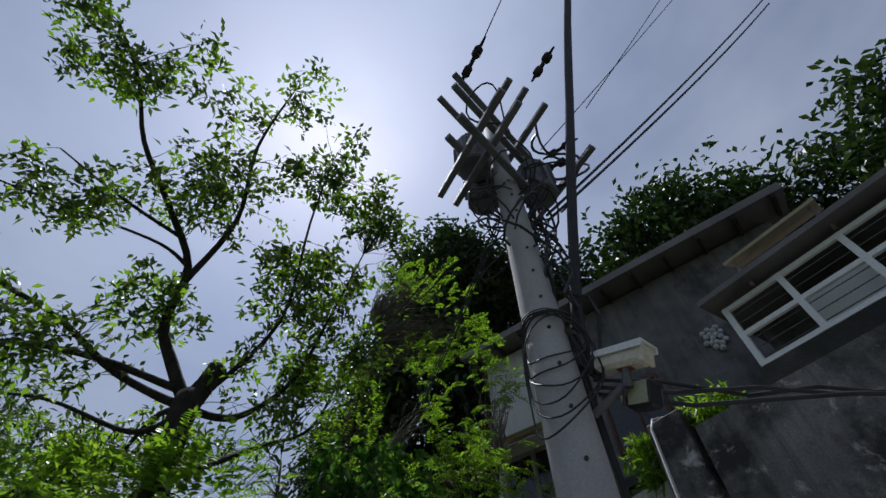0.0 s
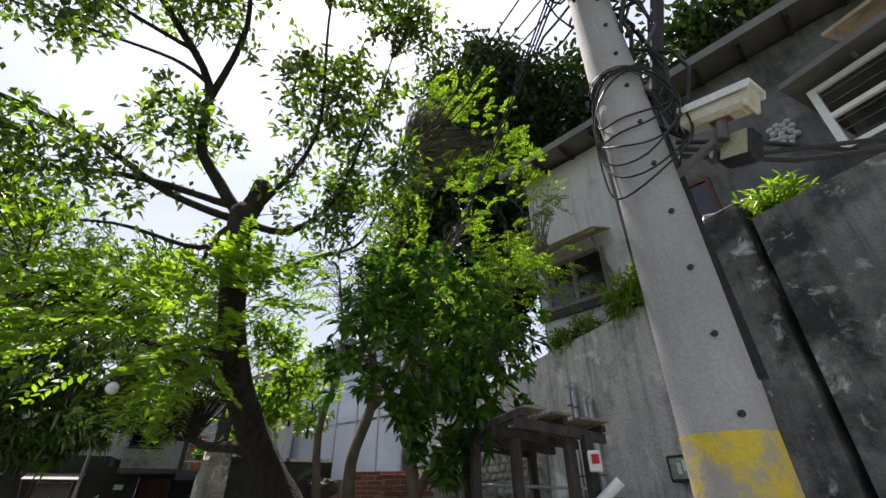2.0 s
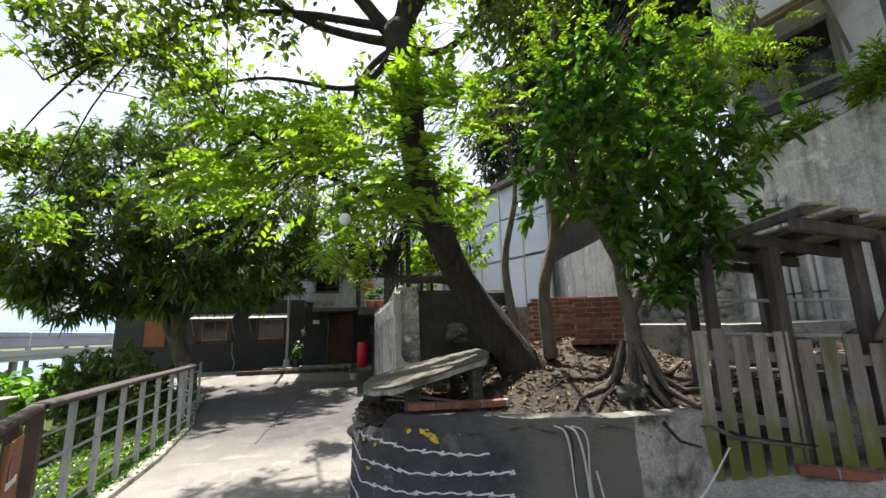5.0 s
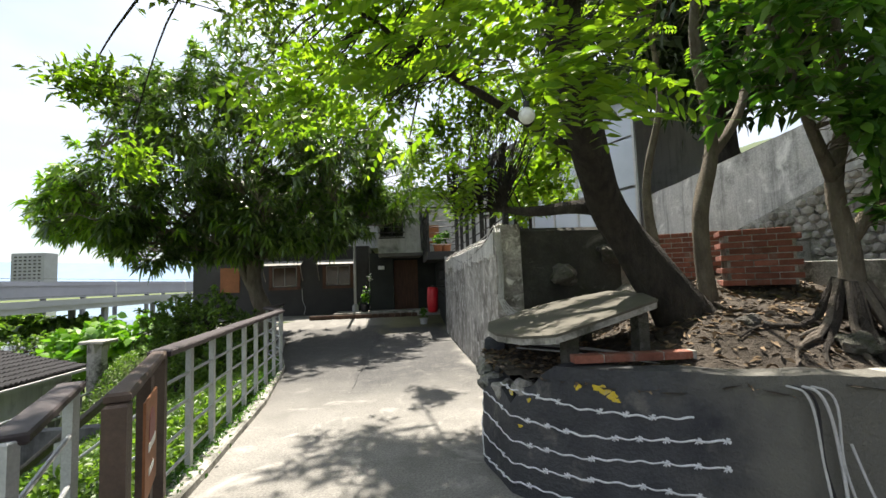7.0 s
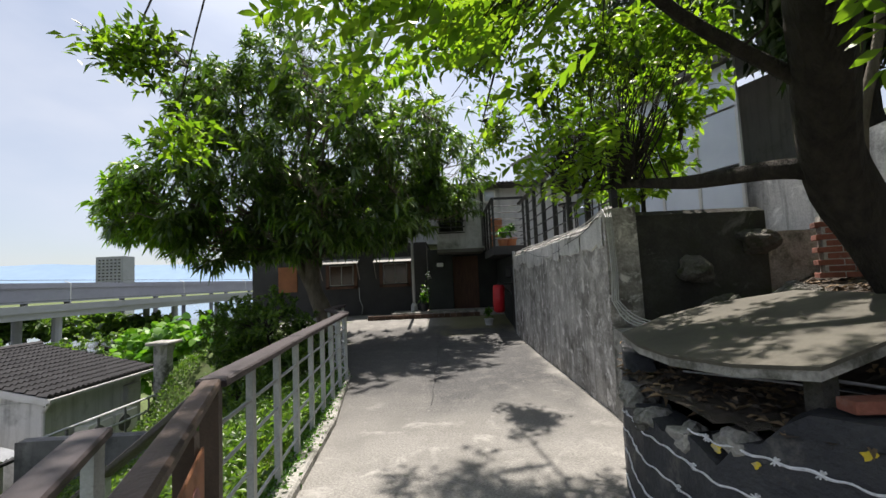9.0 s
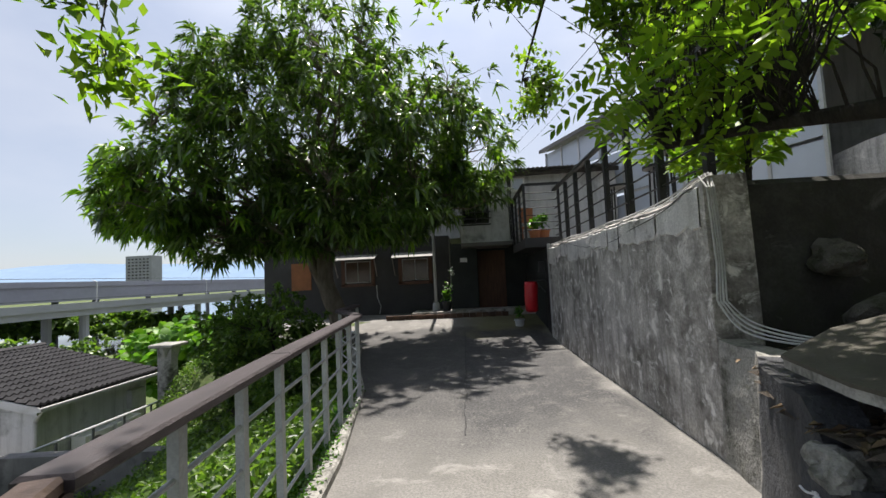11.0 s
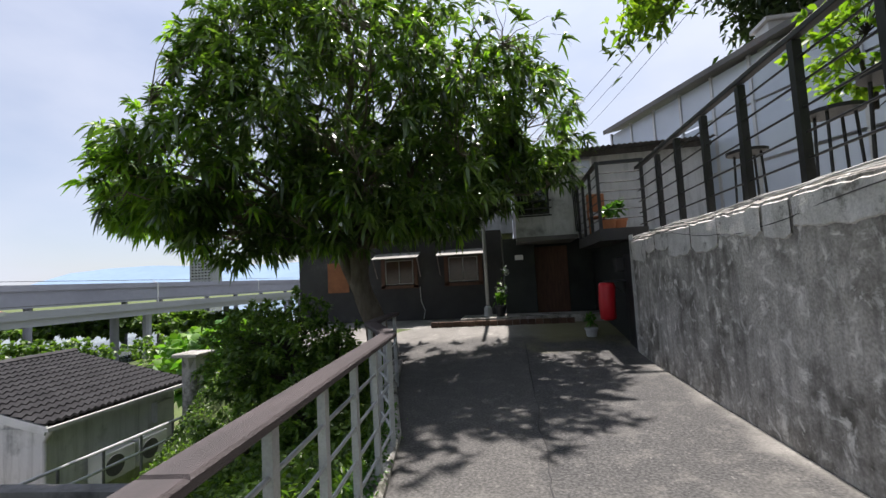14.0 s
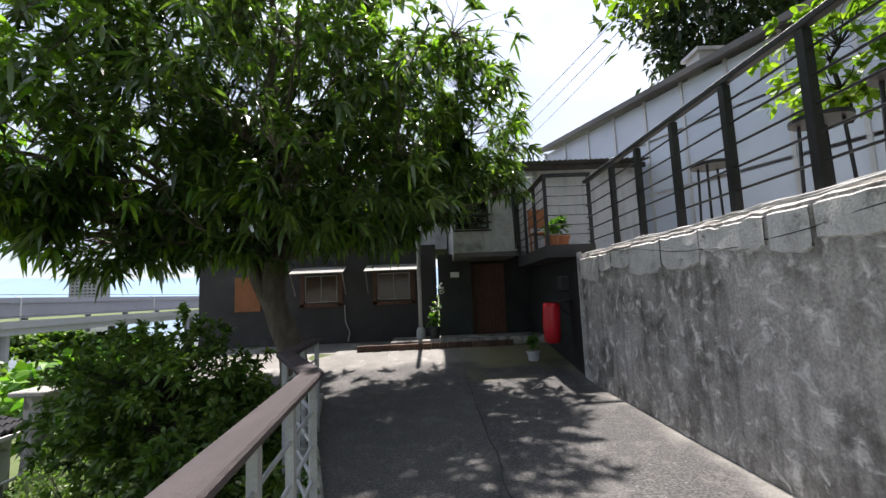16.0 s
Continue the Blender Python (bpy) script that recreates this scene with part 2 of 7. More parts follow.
M_TIN = material("pale_corrugated_sheet", (0.32, 0.33, 0.335), (0.44, 0.45, 0.455), 1.5, 0.45, 0.1, metal=0.2, dirt=(0.28, 0.27, 0.25), dirt_at=(0.6, 0.8))
M_REDROOF = material("red_roof_sheet", (0.22, 0.06, 0.055), (0.30, 0.085, 0.075), 1.5, 0.6, 0.1)
M_GREYROOF = material("grey_roof_sheet", (0.10, 0.095, 0.09), (0.17, 0.16, 0.15), 1.2, 0.6, 0.2, dirt=(0.16, 0.09, 0.06), dirt_at=(0.62, 0.75))
M_BRIDGE = material("bridge_concrete", (0.25, 0.25, 0.275), (0.32, 0.32, 0.345), 0.08, 0.85, 0.0, grain=1.0, fine=0.1)
M_WHITE = material("white_plastic", (0.72, 0.72, 0.70), (0.80, 0.80, 0.78), 3.0, 0.4, 0.0, dirt=(0.5, 0.48, 0.43), dirt_at=(0.6, 0.8))
M_PIPE = material("grey_pvc_pipe", (0.42, 0.42, 0.42), (0.52, 0.52, 0.52), 4.0, 0.45, 0.1, dirt=(0.3, 0.29, 0.27), dirt_at=(0.55, 0.75))
M_RED = material("red_plastic", (0.45, 0.012, 0.02), (0.55, 0.02, 0.03), 5.0, 0.4, 0.0)
M_ORANGE = material("orange_brown_panel", (0.22, 0.085, 0.035), (0.31, 0.12, 0.05), 3.0, 0.7, 0.1)
M_TERRA = material("terracotta", (0.40, 0.15, 0.07), (0.48, 0.2, 0.1), 8.0, 0.85, 0.2)
M_SCREEN = material("green_notice", (0.14, 0.25, 0.16), (0.32, 0.40, 0.33), 12.0, 0.4, 0.0)
M_CHALK = material("white_chalk_paint", (0.62, 0.64, 0.66), (0.75, 0.76, 0.78), 30.0, 0.9, 0.3)
M_STONE = material("rubble_stone", (0.24, 0.22, 0.19), (0.38, 0.355, 0.32), 4.0, 0.9, 0.6, piece=0.25)
M_GLASSBLUE = material("pale_blue_glazing", (0.45, 0.50, 0.58), (0.55, 0.60, 0.68), 0.6, 0.12, 0.0, spec=0.6, fine=0.05)
M_DARKGLASS = material("dark_window_glass", (0.012, 0.012, 0.013), (0.02, 0.02, 0.02), 2.0, 0.06, 0.0, spec=0.6, fine=0.05)
M_ALU = material("aluminium_frame", (0.5, 0.5, 0.5), (0.58, 0.58, 0.57), 4.0, 0.4, 0.0, metal=0.4)
M_SASH = material("dull_sash_paint", (0.26, 0.25, 0.24), (0.34, 0.33, 0.31), 4.0, 0.6, 0.0)
M_BROWNGLASS = material("brown_curtained_glass", (0.045, 0.024, 0.018), (0.075, 0.04, 0.03), 6.0, 0.15, 0.0, spec=0.5)
M_AWNING = material("weathered_awning_sheet", (0.20, 0.195, 0.18), (0.30, 0.29, 0.27), 2.0, 0.7, 0.1, dirt=(0.12, 0.11, 0.09), dirt_at=(0.5, 0.7))
M_CREAM = material("cream_painted_metal", (0.58, 0.54, 0.42), (0.68, 0.64, 0.52), 6.0, 0.5, 0.0, dirt=(0.35, 0.27, 0.15), dirt_at=(0.58, 0.72), dirt_scale=7.0)
M_OLIVE = material("dull_olive_glass", (0.30, 0.30, 0.17), (0.38, 0.38, 0.24), 5.0, 0.2, 0.0)
M_PLUM = material("plum_painted_wall", (0.10, 0.028, 0.04), (0.14, 0.04, 0.055), 1.5, 0.8, 0.1)
M_TAN = material("tan_awning_board", (0.26, 0.22, 0.13), (0.36, 0.31, 0.19), 2.0, 0.75, 0.2, dirt=(0.15, 0.12, 0.08), dirt_at=(0.55, 0.75))
L_MANGO = material("mango_leaf", (0.048, 0.095, 0.02), (0.09, 0.155, 0.032), 0.9, 0.30, 0.0, island=0.5, leaf=0.42, fine=0.0, spec=0.8)
L_MANGO_NEW_LIT = material("young_and_sunlit_mango_leaf", (0.11, 0.22, 0.025), (0.16, 0.28, 0.04), 1.2, 0.45, 0.0, island=0.3, leaf=0.5, fine=0.0)
L_SMALL = material("small_tree_leaf", (0.040, 0.070, 0.018), (0.075, 0.115, 0.025), 0.8, 0.45, 0.0, island=0.45, leaf=0.30, fine=0.0)
L_PINNATE = material("light_pinnate_leaf", (0.11, 0.20, 0.018), (0.17, 0.27, 0.028), 1.0, 0.45, 0.0, island=0.3, leaf=0.52, fine=0.0)
L_BROAD = material("broad_glossy_leaf", (0.040, 0.115, 0.018), (0.075, 0.17, 0.028), 1.0, 0.34, 0.0, island=0.4, leaf=0.48, fine=0.0)
L_BUSH = material("bush_leaf", (0.055, 0.11, 0.02), (0.10, 0.175, 0.035), 1.0, 0.4, 0.0, island=0.45, leaf=0.48, fine=0.0)
L_BIG = material("big_bright_leaf", (0.08, 0.20, 0.02), (0.12, 0.26, 0.035), 1.0, 0.5, 0.0, island=0.3, leaf=0.4, fine=0.0)
L_WOODS = material("hillside_leaf", (0.018, 0.036, 0.012), (0.036, 0.064, 0.018), 0.4, 0.5, 0.0, island=0.4, leaf=0.18, fine=0.0)
L_GRASS = material("grass_blade", (0.07, 0.13, 0.02), (0.13, 0.20, 0.035), 1.5, 0.6, 0.0, island=0.35, leaf=0.4, fine=0.0)
L_DRY = material("dry_leaf", (0.12, 0.08, 0.045), (0.22, 0.16, 0.10), 3.0, 0.9, 0.0, island=0.5, fine=0.0)



def lay_asphalt(m):
    """Old asphalt over the upper part of the lane, darker on one side of its joint, with a mossy corner."""
    n, k = m.node_tree.nodes, m.node_tree.links
    bs = n["Principled BSDF"]
    base = bs.inputs["Base Color"].links[0].from_socket
    geo, sep, nz, fn = n.new("ShaderNodeNewGeometry"), n.new("ShaderNodeSeparateXYZ"), n.new("ShaderNodeTexNoise"), n.new("ShaderNodeTexNoise")
    k.new(geo.outputs["Position"], sep.inputs["Vector"])
    k.new(geo.outputs["Position"], nz.inputs["Vector"])
    k.new(geo.outputs["Position"], fn.inputs["Vector"])
    nz.inputs["Scale"].default_value, nz.inputs["Detail"].default_value = 0.9, 9.0
    fn.inputs["Scale"].default_value, fn.inputs["Detail"].default_value = 38.0, 6.0

    def calc(op, a, b, clamp=False):
        x = n.new("ShaderNodeMath")
        x.operation, x.use_clamp = op, clamp
        for s_, v in zip(x.inputs, (a, b)):
            if isinstance(v, (int, float)):
                s_.default_value = v
            else:
                k.new(v, s_)
        return x.outputs["Value"]

    def soft_step(v, lo, hi):
        r = n.new("ShaderNodeMapRange")
        r.interpolation_type = "SMOOTHSTEP"
        r.inputs["From Min"].default_value, r.inputs["From Max"].default_value = lo, hi
        k.new(v, r.inputs["Value"])
        return r.outputs["Result"]

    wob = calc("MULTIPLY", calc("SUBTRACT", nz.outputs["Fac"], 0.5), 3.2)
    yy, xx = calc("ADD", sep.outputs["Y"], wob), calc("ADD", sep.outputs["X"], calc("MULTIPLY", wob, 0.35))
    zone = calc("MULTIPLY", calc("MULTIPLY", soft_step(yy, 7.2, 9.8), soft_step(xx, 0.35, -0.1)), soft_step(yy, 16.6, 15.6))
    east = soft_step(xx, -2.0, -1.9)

    def blend(f, a, b):
        x = n.new("ShaderNodeMix")
        x.data_type = "RGBA"
        for s_, v in (("Factor", f), ("A", a), ("B", b)):
            if isinstance(v, tuple):
                x.inputs[s_].default_value = (*v, 1)
            else:
                k.new(v, x.inputs[s_])
        return x.outputs["Result"]

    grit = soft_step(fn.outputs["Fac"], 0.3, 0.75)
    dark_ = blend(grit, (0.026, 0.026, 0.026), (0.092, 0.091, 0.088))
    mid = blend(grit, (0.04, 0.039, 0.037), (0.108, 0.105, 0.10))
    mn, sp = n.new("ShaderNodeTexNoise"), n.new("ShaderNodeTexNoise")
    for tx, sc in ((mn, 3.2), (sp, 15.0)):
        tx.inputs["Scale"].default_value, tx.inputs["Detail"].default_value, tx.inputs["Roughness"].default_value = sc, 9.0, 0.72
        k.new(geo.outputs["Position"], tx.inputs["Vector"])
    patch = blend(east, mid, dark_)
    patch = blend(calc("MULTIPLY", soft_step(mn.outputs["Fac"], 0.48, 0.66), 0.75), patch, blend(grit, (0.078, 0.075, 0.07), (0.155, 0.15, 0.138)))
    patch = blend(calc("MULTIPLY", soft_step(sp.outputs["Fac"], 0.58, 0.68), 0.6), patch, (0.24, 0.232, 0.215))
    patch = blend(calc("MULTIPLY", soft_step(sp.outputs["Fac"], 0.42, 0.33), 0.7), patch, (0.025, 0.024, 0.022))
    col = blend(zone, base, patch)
    moss = calc("MULTIPLY", calc("MULTIPLY", soft_step(yy, 15.3, 16.2), soft_step(xx, -2.4, -1.2)), 0.7)
    col = blend(moss, col, (0.15, 0.14, 0.05))
    k.new(col, bs.inputs["Base Color"])


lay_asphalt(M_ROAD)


def grow_moss(m, z0, z1, tint):
    """Green growth on the wet lower ends of the pickets."""
    n, k = m.node_tree.nodes, m.node_tree.links
    bs = n["Principled BSDF"]
    base = bs.inputs["Base Color"].links[0].from_socket
    geo, sep, nz, ad, r, x = (n.new("ShaderNode" + t) for t in ("NewGeometry", "SeparateXYZ", "TexNoise", "Math", "MapRange", "Mix"))
    k.new(geo.outputs["Position"], sep.inputs["Vector"])
    k.new(geo.outputs["Position"], nz.inputs["Vector"])
    nz.inputs["Scale"].default_value, nz.inputs["Detail"].default_value = 7.0, 6.0
    k.new(sep.outputs["Z"], ad.inputs[0])
    mu = n.new("ShaderNodeMath")
    mu.operation = "MULTIPLY"
    mu.inputs[1].default_value = 0.7
    k.new(nz.outputs["Fac"], mu.inputs[0])
    k.new(mu.outputs["Value"], ad.inputs[1])
    r.inputs["From Min"].default_value, r.inputs["From Max"].default_value = z1 + 0.35, z0 + 0.35
    k.new(ad.outputs["Value"], r.inputs["Value"])
    x.data_type = "RGBA"
    x.inputs["B"].default_value = (*tint, 1)
    k.new(r.outputs["Result"], x.inputs["Factor"])
    k.new(base, x.inputs["A"])
    k.new(x.outputs["Result"], bs.inputs["Base Color"])


def fade_paint(m, x0, x1, bare):
    """The black paint wears off along the wall into bare concrete."""
    n, k = m.node_tree.nodes, m.node_tree.links
    bs = n["Principled BSDF"]
    base = bs.inputs["Base Color"].links[0].from_socket
    geo, sep, nz, ad, r, x = (n.new("ShaderNode" + t) for t in ("NewGeometry", "SeparateXYZ", "TexNoise", "Math", "MapRange", "Mix"))
    k.new(geo.outputs["Position"], sep.inputs["Vector"])
    k.new(geo.outputs["Position"], nz.inputs["Vector"])
    nz.inputs["Scale"].default_value, nz.inputs["Detail"].default_value = 3.0, 8.0
    k.new(sep.outputs["X"], ad.inputs[0])
    k.new(nz.outputs["Fac"], ad.inputs[1])
    r.inputs["From Min"].default_value, r.inputs["From Max"].default_value = x0 + 0.5, x1 + 0.5
    k.new(ad.outputs["Value"], r.inputs["Value"])
    x.data_type = "RGBA"
    x.inputs["B"].default_value = (*bare, 1)
    k.new(r.outputs["Result"], x.inputs["Factor"])
    k.new(base, x.inputs["A"])
    k.new(x.outputs["Result"], bs.inputs["Base Color"])


fade_paint(M_BLACKWALL, 0.45, 0.95, (0.12, 0.117, 0.10))
grow_moss(M_WOODMOSS, 0.72, 1.15, (0.13, 0.14, 0.03))

# ---- mesh helpers ----


class Geo:
    """Points and faces of one mesh."""

    def __init__(self):
        self.v, self.f = [], []

    def add(self, pts, faces):
        o = len(self.v)
        self.v += [tuple(p) for p in pts]
        self.f += [tuple(i + o for i in f) for f in faces]
        return self

    def box(self, c, s, rz=0.0, m=None, bevel=0.0):
        """A box with centre c and sizes s; bevel cuts its upright edges and rims."""
        x, y, z = s[0] / 2, s[1] / 2, s[2] / 2
        if bevel:
            b = min(bevel, x * 0.6, y * 0.6, z * 0.6)
            rings = []
            for zz, i in ((-z, b), (-z + b, 0), (z - b, 0), (z, b)):
                rings.append([(-x + i, -y + i, zz), (x - i, -y + i, zz), (x - i, y - i, zz), (-x + i, y - i, zz)])
            pts = [p for r in rings for p in r]
            faces = [(3, 2, 1, 0), (12, 13, 14, 15)]
            for k in range(3):
                for j in range(4):
                    a, d = k * 4 + j, k * 4 + (j + 1) % 4
                    faces.append((a, d, d + 4, a + 4))
        else:
            pts = [(i, j, k) for k in (-z, z) for i, j in ((-x, -y), (x, -y), (x, y), (-x, y))]
            faces = [(3, 2, 1, 0), (4, 5, 6, 7), (0, 1, 5, 4), (1, 2, 6, 5), (2, 3, 7, 6), (3, 0, 4, 7)]
        t = Matrix.Translation(c) @ (m or Matrix.Rotation(rz, 4, "Z"))
        return self.add([t @ Vector(p) for p in pts], faces)

    def beam(self, a, b, w, h, bevel=0.0):
        """A bar from a to b, w wide and h deep."""
        a, b = Vector(a), Vector(b)
        d = b - a
        q = d.to_track_quat("X", "Z").to_matrix().to_4x4()
        return self.box((a + b) / 2, (d.length, w, h), m=q, bevel=bevel)

    def tube(self, pts, radii, sides=8, cap=True, wob=0.0):
        pts = [Vector(p) for p in pts]
        if isinstance(radii, (int, float)):
            radii = [radii] * len(pts)
        o, ref = len(self.v), Vector((0.31, 0.17, 0.93))
        for i, p in enumerate(pts):
            d = (pts[min(i + 1, len(pts) - 1)] - pts[max(i - 1, 0)]).normalized()
            if i == 0:
                u = d.cross(ref if abs(d.dot(ref)) < 0.95 else Vector((1, 0, 0))).normalized()
            else:
                u = (u - d * u.dot(d)).normalized()
            w = d.cross(u)
            for j in range(sides):
                a = 2 * math.pi * j / sides
                r = radii[i] * (1 + (wob * noise.noise(p * 2.3 + Vector((j * 1.7, 0, 0))) if wob else 0))
                self.v.append(tuple(p + (u * math.cos(a) + w * math.sin(a)) * r))
        for i in range(len(pts) - 1):
            for j in range(sides):
                a, b = o + i * sides + j, o + i * sides + (j + 1) % sides
                self.f.append((a, b, b + sides, a + sides))
        if cap:
            self.f.append(tuple(o + j for j in range(sides))[::-1])
            self.f.append(tuple(o + (len(pts) - 1) * sides + j for j in range(sides)))
        return self

    def prism(self, poly, z0, z1):
        """A plan polygon drawn up from z0 to z1 (numbers or one value a corner)."""
        n = len(poly)
        zz0 = z0 if isinstance(z0, (list, tuple)) else [z0] * n
        zz1 = z1 if isinstance(z1, (list, tuple)) else [z1] * n
        pts = [(x, y, z) for (x, y), z in zip(poly, zz0)] + [(x, y, z) for (x, y), z in zip(poly, zz1)]
        fs = [tuple(range(n))[::-1], tuple(range(n, 2 * n))] + [(i, (i + 1) % n, n + (i + 1) % n, n + i) for i in range(n)]
        return self.add(pts, fs)

    def grid(self, nx, ny, fn):
        o = len(self.v)
        for j in range(ny + 1):
            for i in range(nx + 1):
                self.v.append(tuple(fn(i / nx, j / ny)))
        for j in range(ny):
            for i in range(nx):
                a = o + j * (nx + 1) + i
                self.f.append((a, a + 1, a + nx + 2, a + nx + 1))
        return self

    def mesh(self, name, smooth=False):
        me = bpy.data.meshes.new(name)
        me.from_pydata(self.v, [], self.f)
        if smooth:
            me.polygons.foreach_set("use_smooth", [True] * len(me.polygons))
        me.update()
        return me


def part(name, geo, mat_, parent=None, label="", smooth=False):
    """One mesh object, under a thing or a part where a parent is given (both in world coordinates)."""
    me = geo.mesh(name, smooth) if isinstance(geo, Geo) else geo
    if mat_ and not me.materials:
        me.materials.append(mat_)
    ob = new(name, me)
    if parent:
        ob.parent = parent
        ob.matrix_parent_inverse = chain(parent).inverted()
    if label:
        ob["label"] = label
    return ob


def chain(ob):
    m = ob.matrix_basis
    while ob.parent:
        m = ob.parent.matrix_basis @ ob.matrix_parent_inverse @ m
        ob = ob.parent
    return m


def thing(name, at, label, category, group=""):
    ob = new(name)
    ob.empty_display_size = 0.1
    ob.matrix_basis = pose(*at)
    return tagged(ob, label, category, group)


def structure(name, geo, mat_, label, category, smooth=False):
    return tagged(part(name, geo, mat_, smooth=smooth), label, category, kind="structure")


def unit(v):
    return v / np.maximum(np.linalg.norm(v, axis=1, keepdims=True), 1e-9)


rng = np.random.default_rng(7)


def leaves(P, D, L, W, mats, name, parent, label="", droop=0.25, six=True, which=None):
    """Leaf blades at P, pointing along D, length L and width W, as one mesh."""
    n = len(P)
    D = unit(D)
    up = np.tile((0.0, 0.0, 1.0), (n, 1)) + rng.normal(0, 0.45, (n, 3))
    S = unit(np.cross(D, up))
    N = np.cross(S, D)
    L, W = np.broadcast_to(L, n)[:, None], np.broadcast_to(W, n)[:, None]
    down = np.array((0, 0, -1.0)) * L * droop
    if six:
        a, b = P + D * L * 0.38 + N * L * 0.03 + down * 0.15, P + D * L * 0.72 + down * 0.5
        V = np.stack([P, a - S * W * 0.5, a + S * W * 0.5, b - S * W * 0.38, b + S * W * 0.38, P + D * L + down], 1)
        F = np.array([[0, 2, 1, 1], [1, 2, 4, 3], [3, 4, 5, 5]])
        loops, starts, tot = [0, 2, 1, 1, 2, 4, 3, 3, 4, 5], [0, 3, 7], 10
        per, nf = 6, 3
    else:
        a = P + D * L * 0.45 + N * L * 0.06
        V = np.stack([P, a - S * W * 0.5, P + D * L + down, a + S * W * 0.5], 1)
        loops, starts, tot, per, nf = [0, 2, 1, 0, 3, 2], [0, 3], 6, 4, 2
    me = bpy.data.meshes.new(name)
    me.vertices.add(n * per)
    me.vertices.foreach_set("co", V.reshape(-1).astype(np.float32))
    me.loops.add(n * tot)
    me.loops.foreach_set("vertex_index", (np.arange(n)[:, None] * per + np.array(loops)).reshape(-1).astype(np.int32))
    me.polygons.add(n * nf)
    me.polygons.foreach_set("loop_start", (np.arange(n)[:, None] * tot + np.array(starts)).reshape(-1).astype(np.int32))
    for m in mats:
        me.materials.append(m)
    if which is not None:
        me.polygons.foreach_set("material_index", np.repeat(which, nf).astype(np.int32))
    me.update(calc_edges=True)
    return part(name, me, None, parent, label)


def blob(n, centre, radii, shell=0.55, gaps=0.0, seed=0.0):
    """Scattered points in an ellipsoid, thicker towards its skin, with gaps in between."""
    out = []
    while len(out) < n:
        d = unit(rng.normal(0, 1, (n * 2, 3)))
        r = shell + (1 - shell) * rng.random((n * 2, 1)) ** 0.7
        r *= 0.85 + 0.3 * rng.random((n * 2, 1))
        for p in np.array(centre) + d * r * np.array(radii):
            if gaps and noise.noise(Vector(p) * 1.1 + Vector((seed, 0, 0))) < -0.35 + gaps:
                continue
            out.append(p)
            if len(out) >= n:
                break
    return np.array(out)


def whorls(C, outward, per, spread=0.9, back=0.05):
    """Leaves in rosettes round the twig ends C: bases and directions."""
    P = np.repeat(C, per, 0)
    O = np.repeat(unit(outward), per, 0)
    D = unit(O * 0.55 + rng.normal(0, spread, P.shape) * 0.75)
    return P - O * rng.random((len(P), 1)) * back, D


def fronds(C, A, pairs=7, length=0.34, leaf=0.075):
    """Pinnate leaves: from each C along A a rachis with leaflets in pairs. Bases, directions, lengths."""
    n = len(C)
    A = unit(A)
    S = unit(np.cross(A, np.tile((0, 0, 1.0), (n, 1)) + rng.normal(0, 0.25, (n, 3))))
    P, D, L = [], [], []
    for i in range(pairs):
        t = (i + 1) / pairs
        mid = C + A * length * t + np.array((0, 0, -1.0)) * length * 0.35 * t * t
        for s in (-1, 1):
            P.append(mid)
            D.append(A * 0.45 + S * s + rng.normal(0, 0.12, (n, 3)))
            L.append(np.full(n, leaf * (0.75 + 0.5 * math.sin(math.pi * (0.15 + 0.8 * t)))))
    P.append(C + A * length + np.array((0, 0, -1.0)) * length * 0.35)
    D.append(A)
    L.append(np.full(n, leaf))
    return np.concatenate(P), np.concatenate(D), np.concatenate(L)


def bend(a, b, n=5, sag=0.0, jig=0.06):
    """A crooked line from a to b."""
    a, b = Vector(a), Vector(b)
    L = (b - a).length
    out = []
    for i in range(n + 1):
        t = i / n
        p = a.lerp(b, t) + Vector((0, 0, -sag * 4 * t * (1 - t)))
        if 0 < i < n:
            p += Vector(rng.normal(0, jig * L / n, 3))
        out.append(p)
    return out


def limb(geo, pts, r0, r1, sides=7):
    n = len(pts)
    geo.tube(pts, [r0 + (r1 - r0) * i / (n - 1) for i in range(n)], sides)


def twigs(geo, limbs, C, r=0.006, every=1):
    """Thin twigs from the nearest limb point to the tufts C."""
    pts = np.array([p for l in limbs for p in l])
    for c in C[::every]:
        d = np.linalg.norm(pts - c, axis=1) + np.maximum(0, pts[:, 2] - c[2]) * 0.7
        a = pts[int(d.argmin())]
        L = np.linalg.norm(a - c)
        geo.tube(bend(a, c, 4, -0.08 * L, 0.12), [r * (1 + L), r * (0.8 + 0.6 * L), r * 0.9, r * 0.6, r * 0.45], 4, cap=False)


def smoothed_line(pts, n=6):
    """A smooth line through the points."""
    P = [Vector(p) for p in pts]
    out = []
    for i in range(len(P) - 1):
        p0, p1, p2, p3 = P[max(i - 1, 0)], P[i], P[i + 1], P[min(i + 2, len(P) - 1)]
        for k in range(n):
            t = k / n
            out.append(0.5 * ((2 * p1) + (p2 - p0) * t + (2 * p0 - 5 * p1 + 4 * p2 - p3) * t * t + (3 * p1 - p0 - 3 * p2 + p3) * t ** 3))
    return out + [P[-1]]


# ---- ground ----


def smooth(a, b, x):
    t = min(1.0, max(0.0, (x - a) / (b - a)))
    return t * t * (3 - 2 * t)


